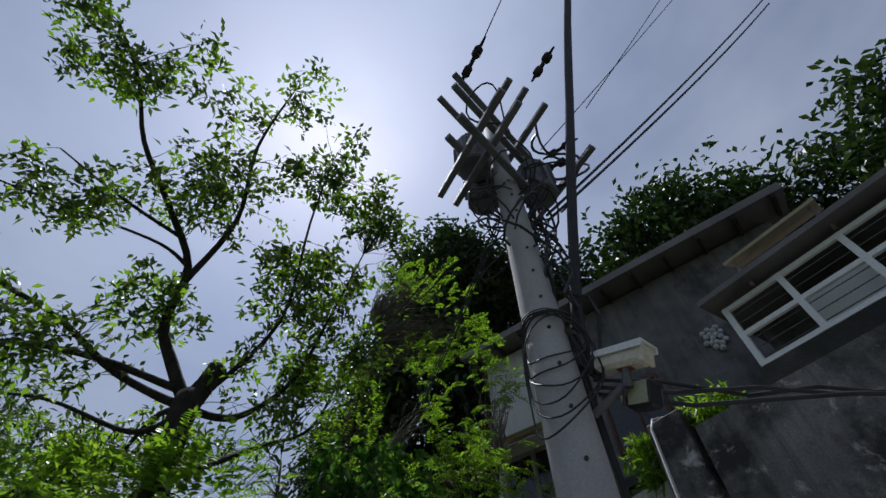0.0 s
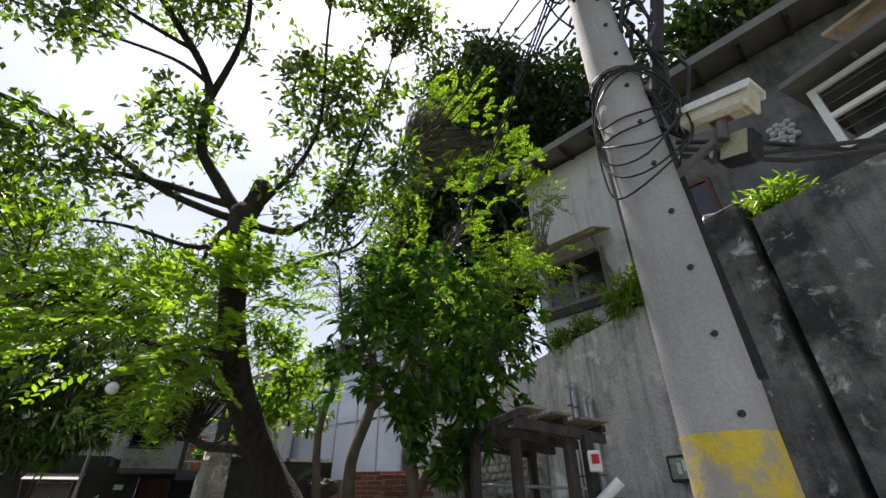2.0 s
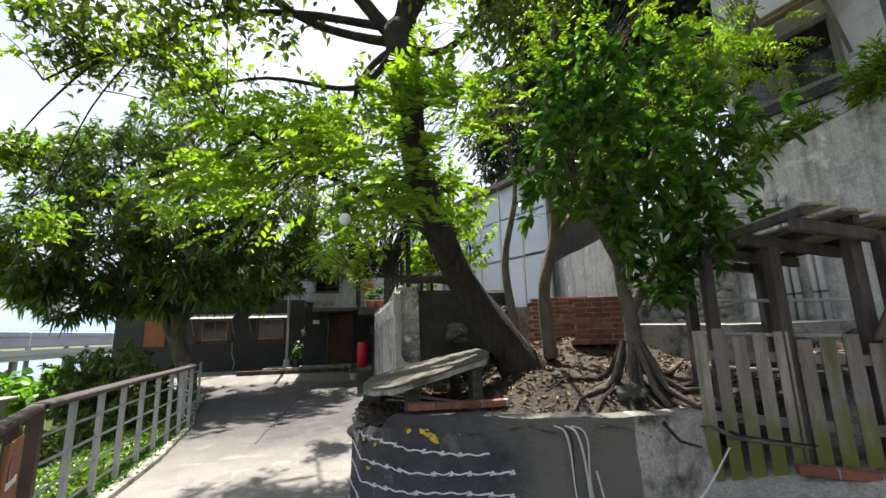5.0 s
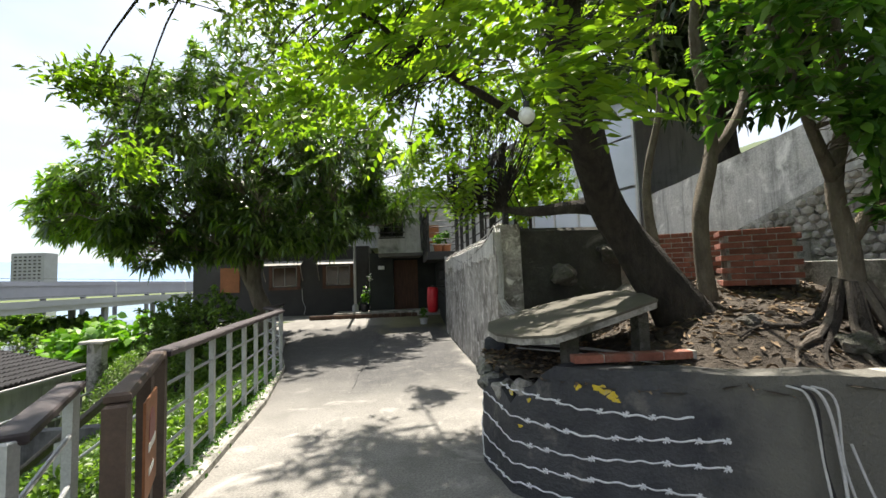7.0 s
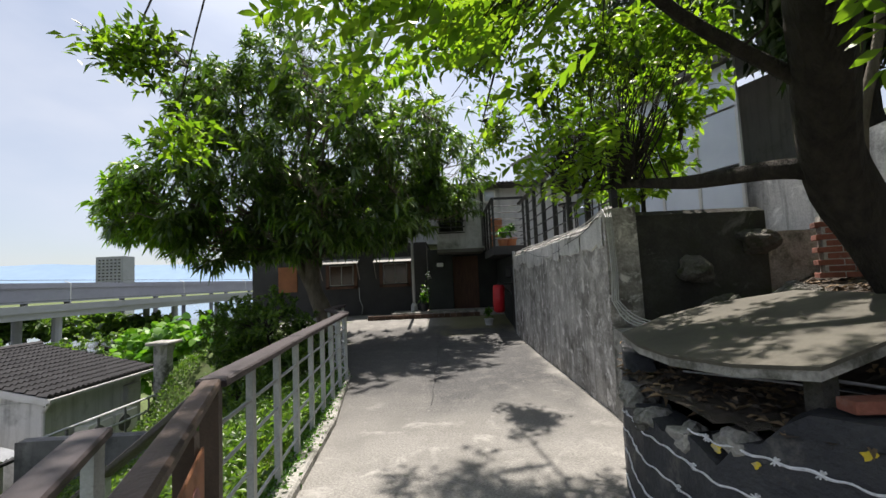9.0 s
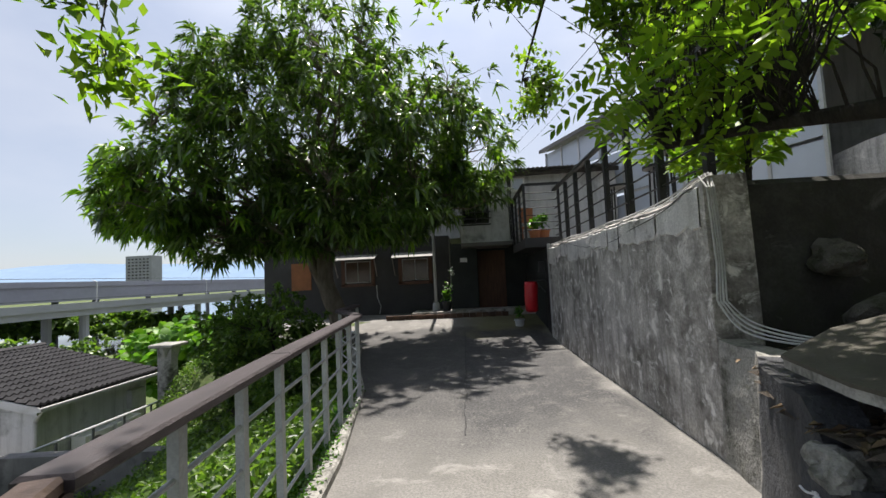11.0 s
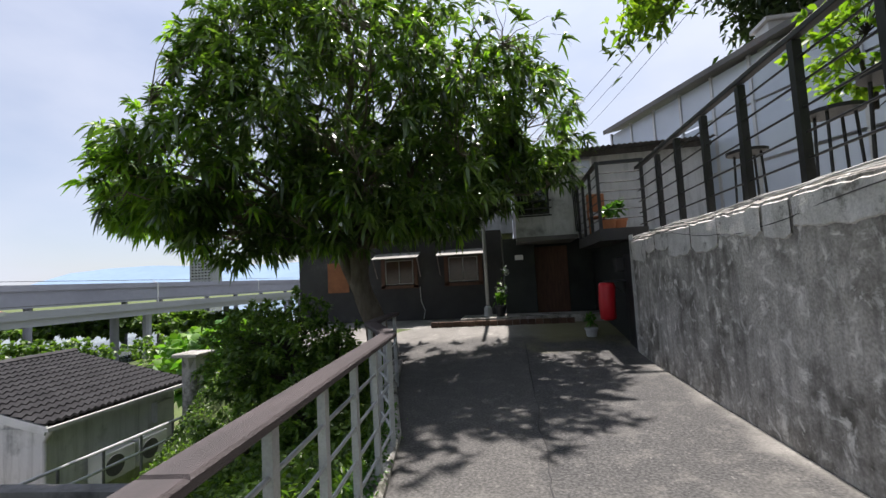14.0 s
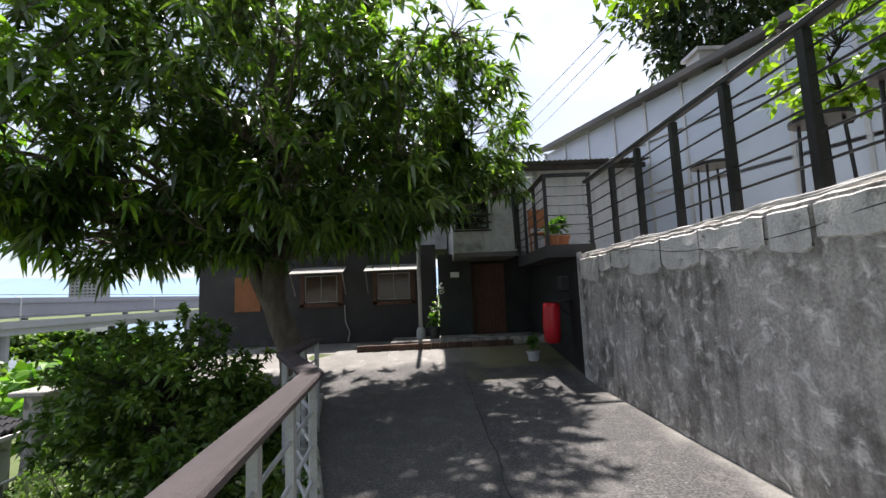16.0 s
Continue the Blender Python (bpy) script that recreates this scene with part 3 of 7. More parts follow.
def ground_z(x, y):
    """The lie of the land under road, bank and lower town."""
    z = 0.4 * smooth(14.0, 19.0, y) + 0.1 * smooth(4.0, -1.0, y)
    edge = -3.25 - 0.5 * smooth(9.5, 12.0, y) - 3.5 * smooth(13.0, 16.0, y)
    z -= 2.1 * smooth(edge, edge - 6.0, x) + 1.6 * smooth(-9.5, -11.0, x)
    z -= 1.6 * smooth(-20, -30, x) * smooth(200, 40, abs(y))
    z -= 5.0 * smooth(-42, -50, x) * smooth(-260, -230, x)
    return z


def spaced(stops):
    out = []
    for a, b, n in stops:
        out += [a + (b - a) * i / n for i in range(n)]
    return out + [stops[-1][1]]


gx = spaced([(-2500, -300, 12), (-300, -40, 26), (-40, -14, 20), (-14, -2, 40), (-2, 8, 16), (8, 60, 12), (60, 2500, 12)])
gy = spaced([(-2500, -60, 12), (-60, -6, 14), (-6, 24, 70), (24, 80, 16), (80, 400, 12), (400, 2500, 12)])
g = Geo()
g.grid(len(gx) - 1, len(gy) - 1, lambda u, v: (gx[round(u * (len(gx) - 1))], gy[round(v * (len(gy) - 1))],
       ground_z(gx[round(u * (len(gx) - 1))], gy[round(v * (len(gy) - 1))]) - 0.04
       + (0.12 * noise.noise(Vector((gx[round(u * (len(gx) - 1))], gy[round(v * (len(gy) - 1))], 0))) if gx[round(u * (len(gx) - 1))] < -4.5 else 0)))
structure("ground", g, M_GRASS_SOIL, "grassy earth bank falling to the river plain", "ground", smooth=True)

g = Geo()
ROAD_L = [(-2.9, -6.0), (-2.85, 0.0), (-2.75, 4.0), (-2.85, 6.0), (-3.02, 8.2), (-3.4, 10.6), (-4.0, 12.6), (-4.4, 14.5), (-9.3, 16.5), (-9.3, 19.4)]


def road_left(y):
    for (x0, y0), (x1, y1) in zip(ROAD_L, ROAD_L[1:]):
        if y <= y1:
            return x0 + (x1 - x0) * (y - y0) / (y1 - y0)
    return ROAD_L[-1][0]


def road_point(u, v):
    y = -6 + 25.4 * v
    x0 = road_left(y)
    x1 = 5.4 if y < 4.2 else 0.9
    x = x0 + (x1 - x0) * u
    return x, y


def road_z(x, y):
    return 0.4 * smooth(14.0, 19.0, y) + 0.1 * smooth(4.0, -1.0, y)


g.grid(24, 110, lambda u, v: (lambda p: (p[0], p[1], road_z(p[0], p[1]) + 0.012 * noise.noise(Vector((p[0] * 0.8, p[1] * 0.8, 3)))))(road_point(u, v)))
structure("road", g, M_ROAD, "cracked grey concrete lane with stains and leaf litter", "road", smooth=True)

crack = Geo()
crack.tube([(-1.93 + 0.05 * noise.noise(Vector((0, y * 1.5, 0))) + 0.02 * noise.noise(Vector((0, y * 7, 4))), y, road_z(-1.9, y) + 0.001 + 0.012 * noise.noise(Vector((-1.93 * 0.8, y * 0.8, 3)))) for y in np.linspace(8.8, 16.0, 90)], 0.008, 5)
structure("road_crack", crack, M_BLACK, "dark crack along the joint of the lane", "crack")

# kerb along the drop
kerb = Geo()
for (x0, y0), (x1, y1) in zip(ROAD_L[:8], ROAD_L[1:8]):
    kerb.beam((x0 - 0.09, y0, road_z(x0, y0) - 0.02), (x1 - 0.09, y1, road_z(x1, y1) - 0.02), 0.2, 0.2, 0.02)
structure("kerb", kerb, M_OLDCONC, "low mossy concrete kerb along the railing", "kerb")

# water
g = Geo().add([(-240, -600, -7.4), (-46, -600, -7.4), (-46, 900, -7.4), (-240, 900, -7.4)], [(0, 1, 2, 3)])
M_WATER = material("river_water", (0.10, 0.12, 0.12), (0.14, 0.16, 0.16), 0.05, 0.08, 0.1, grain=2.0, fine=0.0)
structure("water", g, M_WATER, "pale grey river water", "water")

# ---- retaining wall beside the lane ----
WX = 0.18


def wall_top(y):
    return 2.22 + 0.12 * smooth(8.8, 8.0, y) + 0.02 * noise.noise(Vector((y * 1.7, 0, 0))) + 0.02 * noise.noise(Vector((y * 7, 5, 0)))


g = Geo()
NW = 70
rows_ = []
for i in range(NW + 1):
    y = 8.05 + (14.95 - 8.05) * i / NW
    zb, zt = -0.1, wall_top(y)
    lean = 0.006 * noise.noise(Vector((y, 0, 4)))
    rows_.append([(WX + 0.006 * noise.noise(Vector((y * 2, z * 2, 1))) + lean, y, z) for z in np.linspace(zb, zt - 0.03, 14)]
                 + [(WX + 0.05, y, zt), (WX + 0.36, y, zt + 0.01), (WX + 0.40, y, zb)])
for r in rows_:
    g.v += r
nr = len(rows_[0])
for i in range(NW):
    for j in range(nr - 1):
        a = i * nr + j
        g.f.append((a, a + 1, a + nr + 1, a + nr))
g.f.append(tuple(range(nr))[::-1])
g.f.append(tuple(NW * nr + j for j in range(nr)))
structure("wall_lane", g, M_WALL, "stained grey retaining wall beside the lane", "wall")

# flaking render left on the wall
M_RENDER = material("flaking_pale_render", (0.60, 0.58, 0.55), (0.78, 0.76, 0.73), 3.0, 0.93, 0.5, grain=50, dirt=(0.20, 0.19, 0.17), dirt_at=(0.56, 0.66), dirt_scale=3.4, streak=0.2, bump_dist=0.02, fine=0.35)


def wall_x(y, z):
    return WX + 0.006 * noise.noise(Vector((y * 2, z * 2, 1))) + 0.006 * noise.noise(Vector((y, 0, 4)))


def render_edge(y):
    return 1.82 + 0.10 * noise.noise(Vector((y * 1.1, 0, 9))) + 0.05 * noise.noise(Vector((y * 4.5, 3, 0))) + 0.02 * noise.noise(Vector((y * 17, 3, 0)))


rr_ = random.Random(5)
y0 = 8.12
while y0 < 14.7:
    y1 = min(y0 + rr_.uniform(0.35, 1.1), 14.9)
    g = Geo()
    n_, drop_ = max(5, int((y1 - y0) / 0.035)), rr_.uniform(-0.07, 0.10)
    for i in range(n_ + 1):
        y = y0 + (y1 - y0) * i / n_
        end_ = 0.05 * (smooth(0.12, 0.0, y - y0) + smooth(0.12, 0.0, y1 - y))
        lo, hi = render_edge(y) + drop_ + end_, wall_top(y) - 0.05 - 0.02 * abs(noise.noise(Vector((y * 6, 7, 0))))
        for f in (0.0, 0.05, 0.35, 0.65, 0.95, 1.0):
            z = lo + (hi - lo) * f
            g.v.append((wall_x(y, z) - (0.014 + 0.006 * noise.noise(Vector((y * 5, z * 5, 6))) if 0.0 < f < 1.0 else -0.006), y, z))
    for i in range(n_):
        for j in range(5):
            a = i * 6 + j
            g.f.append((a, a + 1, a + 7, a + 6))
    part("render_patch", g, M_RENDER, bpy.data.objects["wall_lane"])
    y0 = y1 + rr_.uniform(0.01, 0.05)

# earth behind it, the terrace and the planted bank
g = Geo().prism([(0.55, 8.3), (9.0, 8.3), (9.0, 24.0), (0.55, 24.0)], -0.2, 2.02)
structure("terrace_floor", g, M_OLDCONC, "grey concrete terrace above the wall", "terrace")
g = Geo().box((1.2, 8.25, 1.05), (1.7, 0.3, 2.5), bevel=0.05)
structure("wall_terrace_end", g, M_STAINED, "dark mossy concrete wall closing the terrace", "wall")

PLANT = [(0.20, 8.06), (0.16, 7.55), (-0.08, 7.15), (-0.33, 6.5), (-0.44, 5.95), (-0.36, 5.36), (0.0, 4.92), (0.5, 4.62), (1.05, 4.4), (1.6, 4.3), (2.15, 4.24), (3.0, 3.75), (5.46, 4.6), (5.46, 8.2)]


def inside_z(x, y):
    d = min(math.hypot(x - px, y - py) for px, py in PLANT[:11])
    away = smooth(0.3, 1.4, x - 0.35 * (y - 5.5))
    return 0.87 + (0.35 * smooth(0.0, 1.1, d) + 0.35 * smooth(1.2, 3.0, d)) * away + 0.05 * noise.noise(Vector((x * 1.8, y * 1.8, 0)))


# the curved front of the planter
g = Geo()
fp = []
for (x0, y0), (x1, y1) in zip(PLANT[:10], PLANT[1:11]):
    for k in range(6):
        fp.append((x0 + (x1 - x0) * k / 6, y0 + (y1 - y0) * k / 6))
fp.append(PLANT[10])
for i, (x, y) in enumerate(fp):
    x2, y2 = fp[min(i + 1, len(fp) - 1)]
    x1, y1 = fp[max(i - 1, 0)]
    nx, ny = -(y2 - y1), (x2 - x1)
    L = math.hypot(nx, ny)
    nx, ny = nx / L, ny / L          # inward
    zt = 0.97 + 0.025 * noise.noise(Vector((x * 3, y * 3, 0))) - (0.27 + 0.12 * noise.noise(Vector((x * 9, y * 9, 2)))) * smooth(0.75, 0.45, math.hypot(x + 0.42, y - 5.75))
    ring = [(x - nx * 0.04 * (1 - z) + 0.02 * noise.noise(Vector((x * 4, y * 4, z * 4))), y - ny * 0.04 * (1 - z) + 0.02 * noise.noise(Vector((x * 4, y * 4, z * 4 + 9))), z) for z in np.linspace(-0.15, zt, 10)]
    ring += [(x + nx * 0.2, y + ny * 0.2, zt), (x + nx * 0.22, y + ny * 0.22, -0.15)]
    g.v += ring
fine_geo = Geo()
fine_geo.v = list(g.v)
for i in range(len(fp) - 1):
    for j in range(11):
        a = i * 12 + j
        (fine_geo if i > 53 or i < 8 else g).f.append((a + 12, a + 13, a + 1, a))
structure("planter_wall", g, M_BLACKWALL, "black-painted curved masonry planter wall, crumbling at its corner", "planter wall")
structure("planter_wall_grey", fine_geo, M_OLDCONC, "bare mossy concrete end of the planter wall", "planter wall")

g = Geo()


def bank(u, v):
    x, y = -0.5 + 6.0 * u, 4.0 + 4.3 * v
    return x, y, inside_z(x, y)


N1, N2 = 60, 43
for j in range(N2 + 1):
    for i in range(N1 + 1):
        g.v.append(bank(i / N1, j / N2))


def in_poly(x, y, poly):
    c = False
    for (x0, y0), (x1, y1) in zip(poly, poly[1:] + poly[:1]):
        if (y0 > y) != (y1 > y) and x < (x1 - x0) * (y - y0) / (y1 - y0) + x0:
            c = not c
    return c


for j in range(N2):
    for i in range(N1):
        x, y, _ = bank((i + 0.5) / N1, (j + 0.5) / N2)
        if in_poly(x, y, PLANT):
            a = j * (N1 + 1) + i
            g.f.append((a, a + 1, a + N1 + 2, a + N1 + 1))
structure("soil_bank", g, M_SOIL, "brown soil bank littered with twigs and dry leaves", "soil", smooth=True)

# ramp of rough concrete up to the gate and along the tall wall
g = Geo()


def ramp_z(x, y):
    a = smooth(1.6, 5.4, x + 0.45 * (y - 1.5))
    return road_z(x, y) - 0.03 + 1.15 * a + 0.05 * noise.noise(Vector((x * 1.5, y * 1.5, 2))) * (0.2 + a)


g.grid(40, 60, lambda u, v: (lambda x, y: (x, y, ramp_z(x, y)))(0.35 + 5.1 * u, -5.5 + 10.6 * v))
structure("ramp", g, M_OLDCONC, "rough mossy concrete ramp rising to the gate", "ramp", smooth=True)

# ---- tall retaining wall and the house above ----
g = Geo()
g.grid(30, 14, lambda u, v: (5.5 + 0.03 * noise.noise(Vector((u * 20, v * 6, 0))), -3.0 + 23.0 * u, -0.2 + (4.50 - 0.07 * (-3.0 + 23.0 * u - 3.4) * (u > 0.2)) * v + (0.05 * noise.noise(Vector((u * 40, 0, 2))) if v > 0.98 else 0)))
g.grid(30, 1, lambda u, v: (5.5 + 0.35 * v, -3.0 + 23.0 * u, 4.30 - 0.07 * (-3.0 + 23.0 * u - 3.4) * (u > 0.2)))
structure("wall_tall", g, M_TALL, "tall weathered grey retaining wall with black streaks", "wall")
g = Geo().box((5.35, 2.75, 2.3), (0.4, 0.5, 5.0), bevel=0.02).prism([(5.15, 2.4), (5.55, 2.4), (5.55, -3.0), (5.15, -3.0)], -0.2, 4.5)
structure("wall_buttress", g, M_BUTTRESS, "dark stained buttress on the tall wall", "wall")
# upper ground behind the tall wall
g = Geo().prism([(5.8, -6), (14, -6), (14, 20), (5.8, 20)], -0.2, 3.7)
structure("upper_ground", g, M_SOIL, "earth terrace above the tall wall", "ground")

# ---- house above the tall wall ----


def window_unit(parent, at, w, h, face="y", frame_m=None, glass_m=None, bars=1, depth=0.06, t=0.045):
    """A framed window with panes, facing -y or -x, centred at `at`. A part with its own pieces."""
    x, y, z = at
    fr = Geo()

    def bx(g_, du, dz, sw, sh, d, off=0.0):
        if face == "y":
            g_.box((x + du, y - off, z + dz), (sw, d, sh))
        else:
            g_.box((x - off, y + du, z + dz), (d, sw, sh))
    for s in (-1, 1):
        bx(fr, s * (w / 2 - t / 2), 0, t, h, depth)
        bx(fr, 0, s * (h / 2 - t / 2), w - 2 * t, t, depth)
    for i in range(bars):
        bx(fr, -w / 2 + w * (i + 1) / (bars + 1), 0, t * 0.9, h - 2 * t, depth * 0.9)
    win = part("window", fr, frame_m or M_ALU, parent)
    n = bars + 1
    for i in range(n):
        p = Geo()
        bx(p, -w / 2 + w * (i + 0.5) / n, 0, w / n - t, h - 2 * t, 0.012, 0.0)
        part("pane", p, glass_m or M_DARKGLASS, win)
    return win


house = thing("house", (9.0, 4.0, 3.7), "old grey rendered house above the tall wall, with deep dark eaves", "house")
HO, HD, HN = Vector((6.9, 3.3, 0)), Vector((-0.287, 0.958, 0)), Vector((-0.958, -0.287, 0))


def hp(s, out=0.0, z=0.0):
    """A point on the house front: s along it, out from it, z up."""
    return HO + HD * s + HN * out + Vector((0, 0, z))


def front(name, s0, s1, z0, z1, t, mat_, parent, label="", out=0.0):
    a, b = hp(s0, out), hp(s1, out)
    c, d = hp(s1, out - t), hp(s0, out - t)
    return part(name, Geo().prism([(d.x, d.y), (c.x, c.y), (b.x, b.y), (a.x, a.y)], z0, z1), mat_, parent, label)


front("wall", -3.0, 1.73, 3.6, 8.5, 5.0, M_GREYHOUSE, house)
# lit stretch of the front: its brightness is put into a paler colour
front("wall", 1.735, 3.75, 3.6, 8.5, 5.0, M_LIGHTWALL, house, "grey render with its lit brightness painted in")
e0, e1, e2, e3 = hp(-3.4, 0.62), hp(4.1, 0.62), hp(4.1, -5.6), hp(-3.4, -5.6)
roof = part("roof", Geo().prism([(e3.x, e3.y), (e2.x, e2.y), (e1.x, e1.y), (e0.x, e0.y)], [9.5, 9.5, 8.5, 8.5], [9.7, 9.7, 8.68, 8.68]), M_GREYROOF, house, "dark weathered sheet roof")
for k in range(11):
    part("rafter", Geo().beam(hp(-3.2 + 0.7 * k, 0.6, 8.44), hp(-3.2 + 0.7 * k, 0.01, 8.5), 0.06, 0.1), M_BARK, roof)
hw = part("window", Geo().beam(hp(0.1, 0.02, 5.4), hp(1.2, 0.02, 5.4), 0.06, 0.07).beam(hp(0.1, 0.02, 6.5), hp(1.2, 0.02, 6.5), 0.06, 0.07).beam(hp(0.13, 0.02, 5.4), hp(0.13, 0.02, 6.5), 0.06, 0.07).beam(hp(1.17, 0.02, 5.4), hp(1.17, 0.02, 6.5), 0.06, 0.07).beam(hp(0.65, 0.02, 5.4), hp(0.65, 0.02, 6.5), 0.05, 0.06), M_DOORWOOD, house)
part("pane", Geo().beam(hp(0.15, 0.012, 5.95), hp(1.15, 0.012, 5.95), 0.01, 1.05), M_DARKGLASS, hw)
front("belt", -3.0, 3.77, 4.85, 5.0, 0.1, M_DARKHOUSE, house, "dark ledge", 0.08)
# shuttered window on the pale face under a small board awning
wf = part("window", Geo().beam(hp(2.2, 0.03, 5.05), hp(3.55, 0.03, 5.05), 0.08, 0.07).beam(hp(2.2, 0.03, 6.0), hp(3.55, 0.03, 6.0), 0.08, 0.07).beam(hp(2.23, 0.03, 5.05), hp(2.23, 0.03, 6.0), 0.08, 0.07).beam(hp(2.88, 0.03, 5.05), hp(2.88, 0.03, 6.0), 0.08, 0.07).beam(hp(3.52, 0.03, 5.05), hp(3.52, 0.03, 6.0), 0.08, 0.07), M_WOOD, house)
for k in range(2):
    part("pane", Geo().beam(hp(2.25 + 0.65 * k, 0.015, 5.52), hp(2.85 + 0.65 * k, 0.015, 5.52), 0.01, 0.9), M_DARKGLASS, wf)
awn = part("awning", Geo().beam(hp(1.95, 0.78, 5.98), hp(3.75, 0.78, 5.98), 0.05, 0.06), M_TAN, house, "weathered board awning")
for k in range(8):
    part("board", Geo().beam(hp(2.06 + 0.225 * k, 0.02, 6.35), hp(2.06 + 0.225 * k, 0.85, 6.0), 0.205, 0.025), M_TAN, awn)
for s in (2.1, 3.6):
    part("brace", Geo().beam(hp(s, 0.04, 5.3), hp(s, 0.7, 6.0), 0.04, 0.05), M_WOOD, awn)

# glazed balcony of the neighbouring house, with white frames
bal = thing("house", (7.5, -1.5, 3.7), "neighbouring house with a white-framed glazed balcony and tan awning board", "house")
part("wall", Geo().prism([(6.4, 1.45), (6.4, -5.5), (13, -5.5), (13, 1.45)], 3.6, 6.1), M_GREYHOUSE, bal)
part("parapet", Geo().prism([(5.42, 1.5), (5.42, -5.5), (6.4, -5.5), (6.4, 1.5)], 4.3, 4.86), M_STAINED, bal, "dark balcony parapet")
fr = Geo()
for y in (1.42, 0.68, -0.06, -0.8, -1.54, -2.28, -3.02, -3.76):
    fr.box((5.45, y, 5.32), (0.06, 0.075, 0.90))
for z in (4.9, 5.33, 5.74):
    fr.beam((5.45, 1.46, z), (5.45, -5.4, z), 0.05, 0.06)
bw = part("window", fr, M_WHITE, bal, "white balcony frames")
for z in np.linspace(5.0, 5.66, 6):
    part("bar", Geo().tube([(5.5, 1.4, z), (5.5, -5.4, z)], 0.007, 5), M_STEEL, bw)
part("air_conditioner", Geo().box((5.85, 0.35, 5.3), (0.3, 0.75, 0.5), bevel=0.03), M_WHITE, bal, "white outdoor unit behind the frames")
part("roof", Geo().prism([(5.2, 1.6), (5.2, -5.6), (13.2, -5.6), (13.2, 1.6)], [5.85, 5.85, 6.6, 6.6], [5.93, 5.93, 6.7, 6.7]), M_GREYROOF, bal)
part("awning", Geo().add([(5.3, 1.05, 6.22), (5.3, -0.2, 6.22), (6.2, -0.2, 6.75), (6.2, 1.05, 6.75), (5.3, 1.05, 6.27), (5.3, -0.2, 6.27), (6.2, -0.2, 6.8), (6.2, 1.05, 6.8)],
                         [(0, 1, 2, 3), (7, 6, 5, 4), (0, 4, 5, 1), (1, 5, 6, 2), (2, 6, 7, 3), (3, 7, 4, 0)]), M_TAN, bal, "tan sheet awning")
for y in (0.95, -0.1):
    part("strut", Geo().beam((5.4, y, 5.8), (5.4, y, 6.25), 0.04, 0.04), M_WOOD, bal)

# ---- utility pole ----
pole = thing("utility_pole", (1.77, 1.46, 0.1), "tall grey concrete utility pole with crossarms, transformers and bundled cables", "utility pole")
PX, PY = 1.77, 1.46


def pr(z):
    return 0.175 - 0.0105 * z


part("shaft", Geo().tube([(PX, PY, z) for z in (-0.1, 1.0, 2.0, 3.5, 5.0, 6.5, 7.4)], [pr(z) for z in (-0.1, 1.0, 2.0, 3.5, 5.0, 6.5, 7.4)], 28), M_POLE, pole, smooth=True)
part("paint_band", Geo().tube([(PX, PY, 1.0), (PX, PY, 1.5), (PX, PY, 1.9)], [pr(z) + 0.003 for z in (1.0, 1.5, 1.9)], 28, cap=False), M_YELLOW, pole, "worn yellow band", smooth=True)
for k in range(16):
    z, a = 1.95 + 0.28 * k, 2.2 + (k % 2) * 1.9
    part("step_bolt", Geo().tube([(PX + math.cos(a) * (pr(z) - 0.02), PY - abs(math.sin(a)) * (pr(z) - 0.02), z), (PX + math.cos(a) * (pr(z) + 0.012), PY - abs(math.sin(a)) * (pr(z) + 0.012), z)], 0.012, 6), M_IRON, pole)


def arm(a, b, w=0.068):
    part("crossarm", Geo().beam(a, b, w, w * 1.1, 0.008), M_STEEL, pole)


for z, off, xa, xb in ((6.95, -0.16, -0.85, 0.8), (6.95, 0.16, -0.85, 0.8), (6.35, -0.18, -0.9, 0.9), (5.95, 0.15, -0.75, 0.6), (5.6, -0.17, -0.85, 0.2)):
    arm((PX + xa, PY + off + 0.25 * xa, z), (PX + xb, PY + off + 0.25 * xb, z))
for x, z in ((-0.4, 6.5), (-0.15, 6.62), (0.1, 6.5), (0.62, 6.0), (-0.62, 5.75), (-0.42, 5.75)):
    arm((PX + x, PY - 0.75, z), (PX + x + 0.12, PY + 0.5, z), 0.065)
for x, y, z in ((-0.32, 0.1, 6.2), (0.38, -0.1, 5.95), (-0.02, 0.34, 6.1)):
    tank = part("transformer", Geo().tube([(PX + x, PY + y, z - 0.3), (PX + x, PY + y, z - 0.28), (PX + x, PY + y, z + 0.26), (PX + x, PY + y, z + 0.32)], [0.16, 0.18, 0.18, 0.14], 18), M_STEEL, pole, "grey drum transformer")
    for k in range(10):
        a = k * math.pi / 5
        part("fin", Geo().box((PX + x + 0.19 * math.cos(a), PY + y + 0.19 * math.sin(a), z), (0.04, 0.008, 0.42), rz=a), M_STEEL, tank)
    for s in (-0.06, 0.06):
        part("bushing", Geo().tube([(PX + x + s, PY + y, z + 0.3), (PX + x + s, PY + y, z + 0.36), (PX + x + s, PY + y, z + 0.38), (PX + x + s, PY + y, z + 0.46)], [0.03, 0.035, 0.022, 0.018], 8), M_BROWNPOST, tank)


def insulator(a, b):
    a, b = Vector(a), Vector(b)
    pts = [a.lerp(b, t) for t in (0, 0.15, 0.2, 0.35, 0.4, 0.55, 0.6, 0.75, 0.8, 1.0)]
    part("insulator", Geo().tube(pts, [0.012, 0.02, 0.05, 0.05, 0.025, 0.025, 0.055, 0.055, 0.02, 0.012], 8), M_BARK, pole)


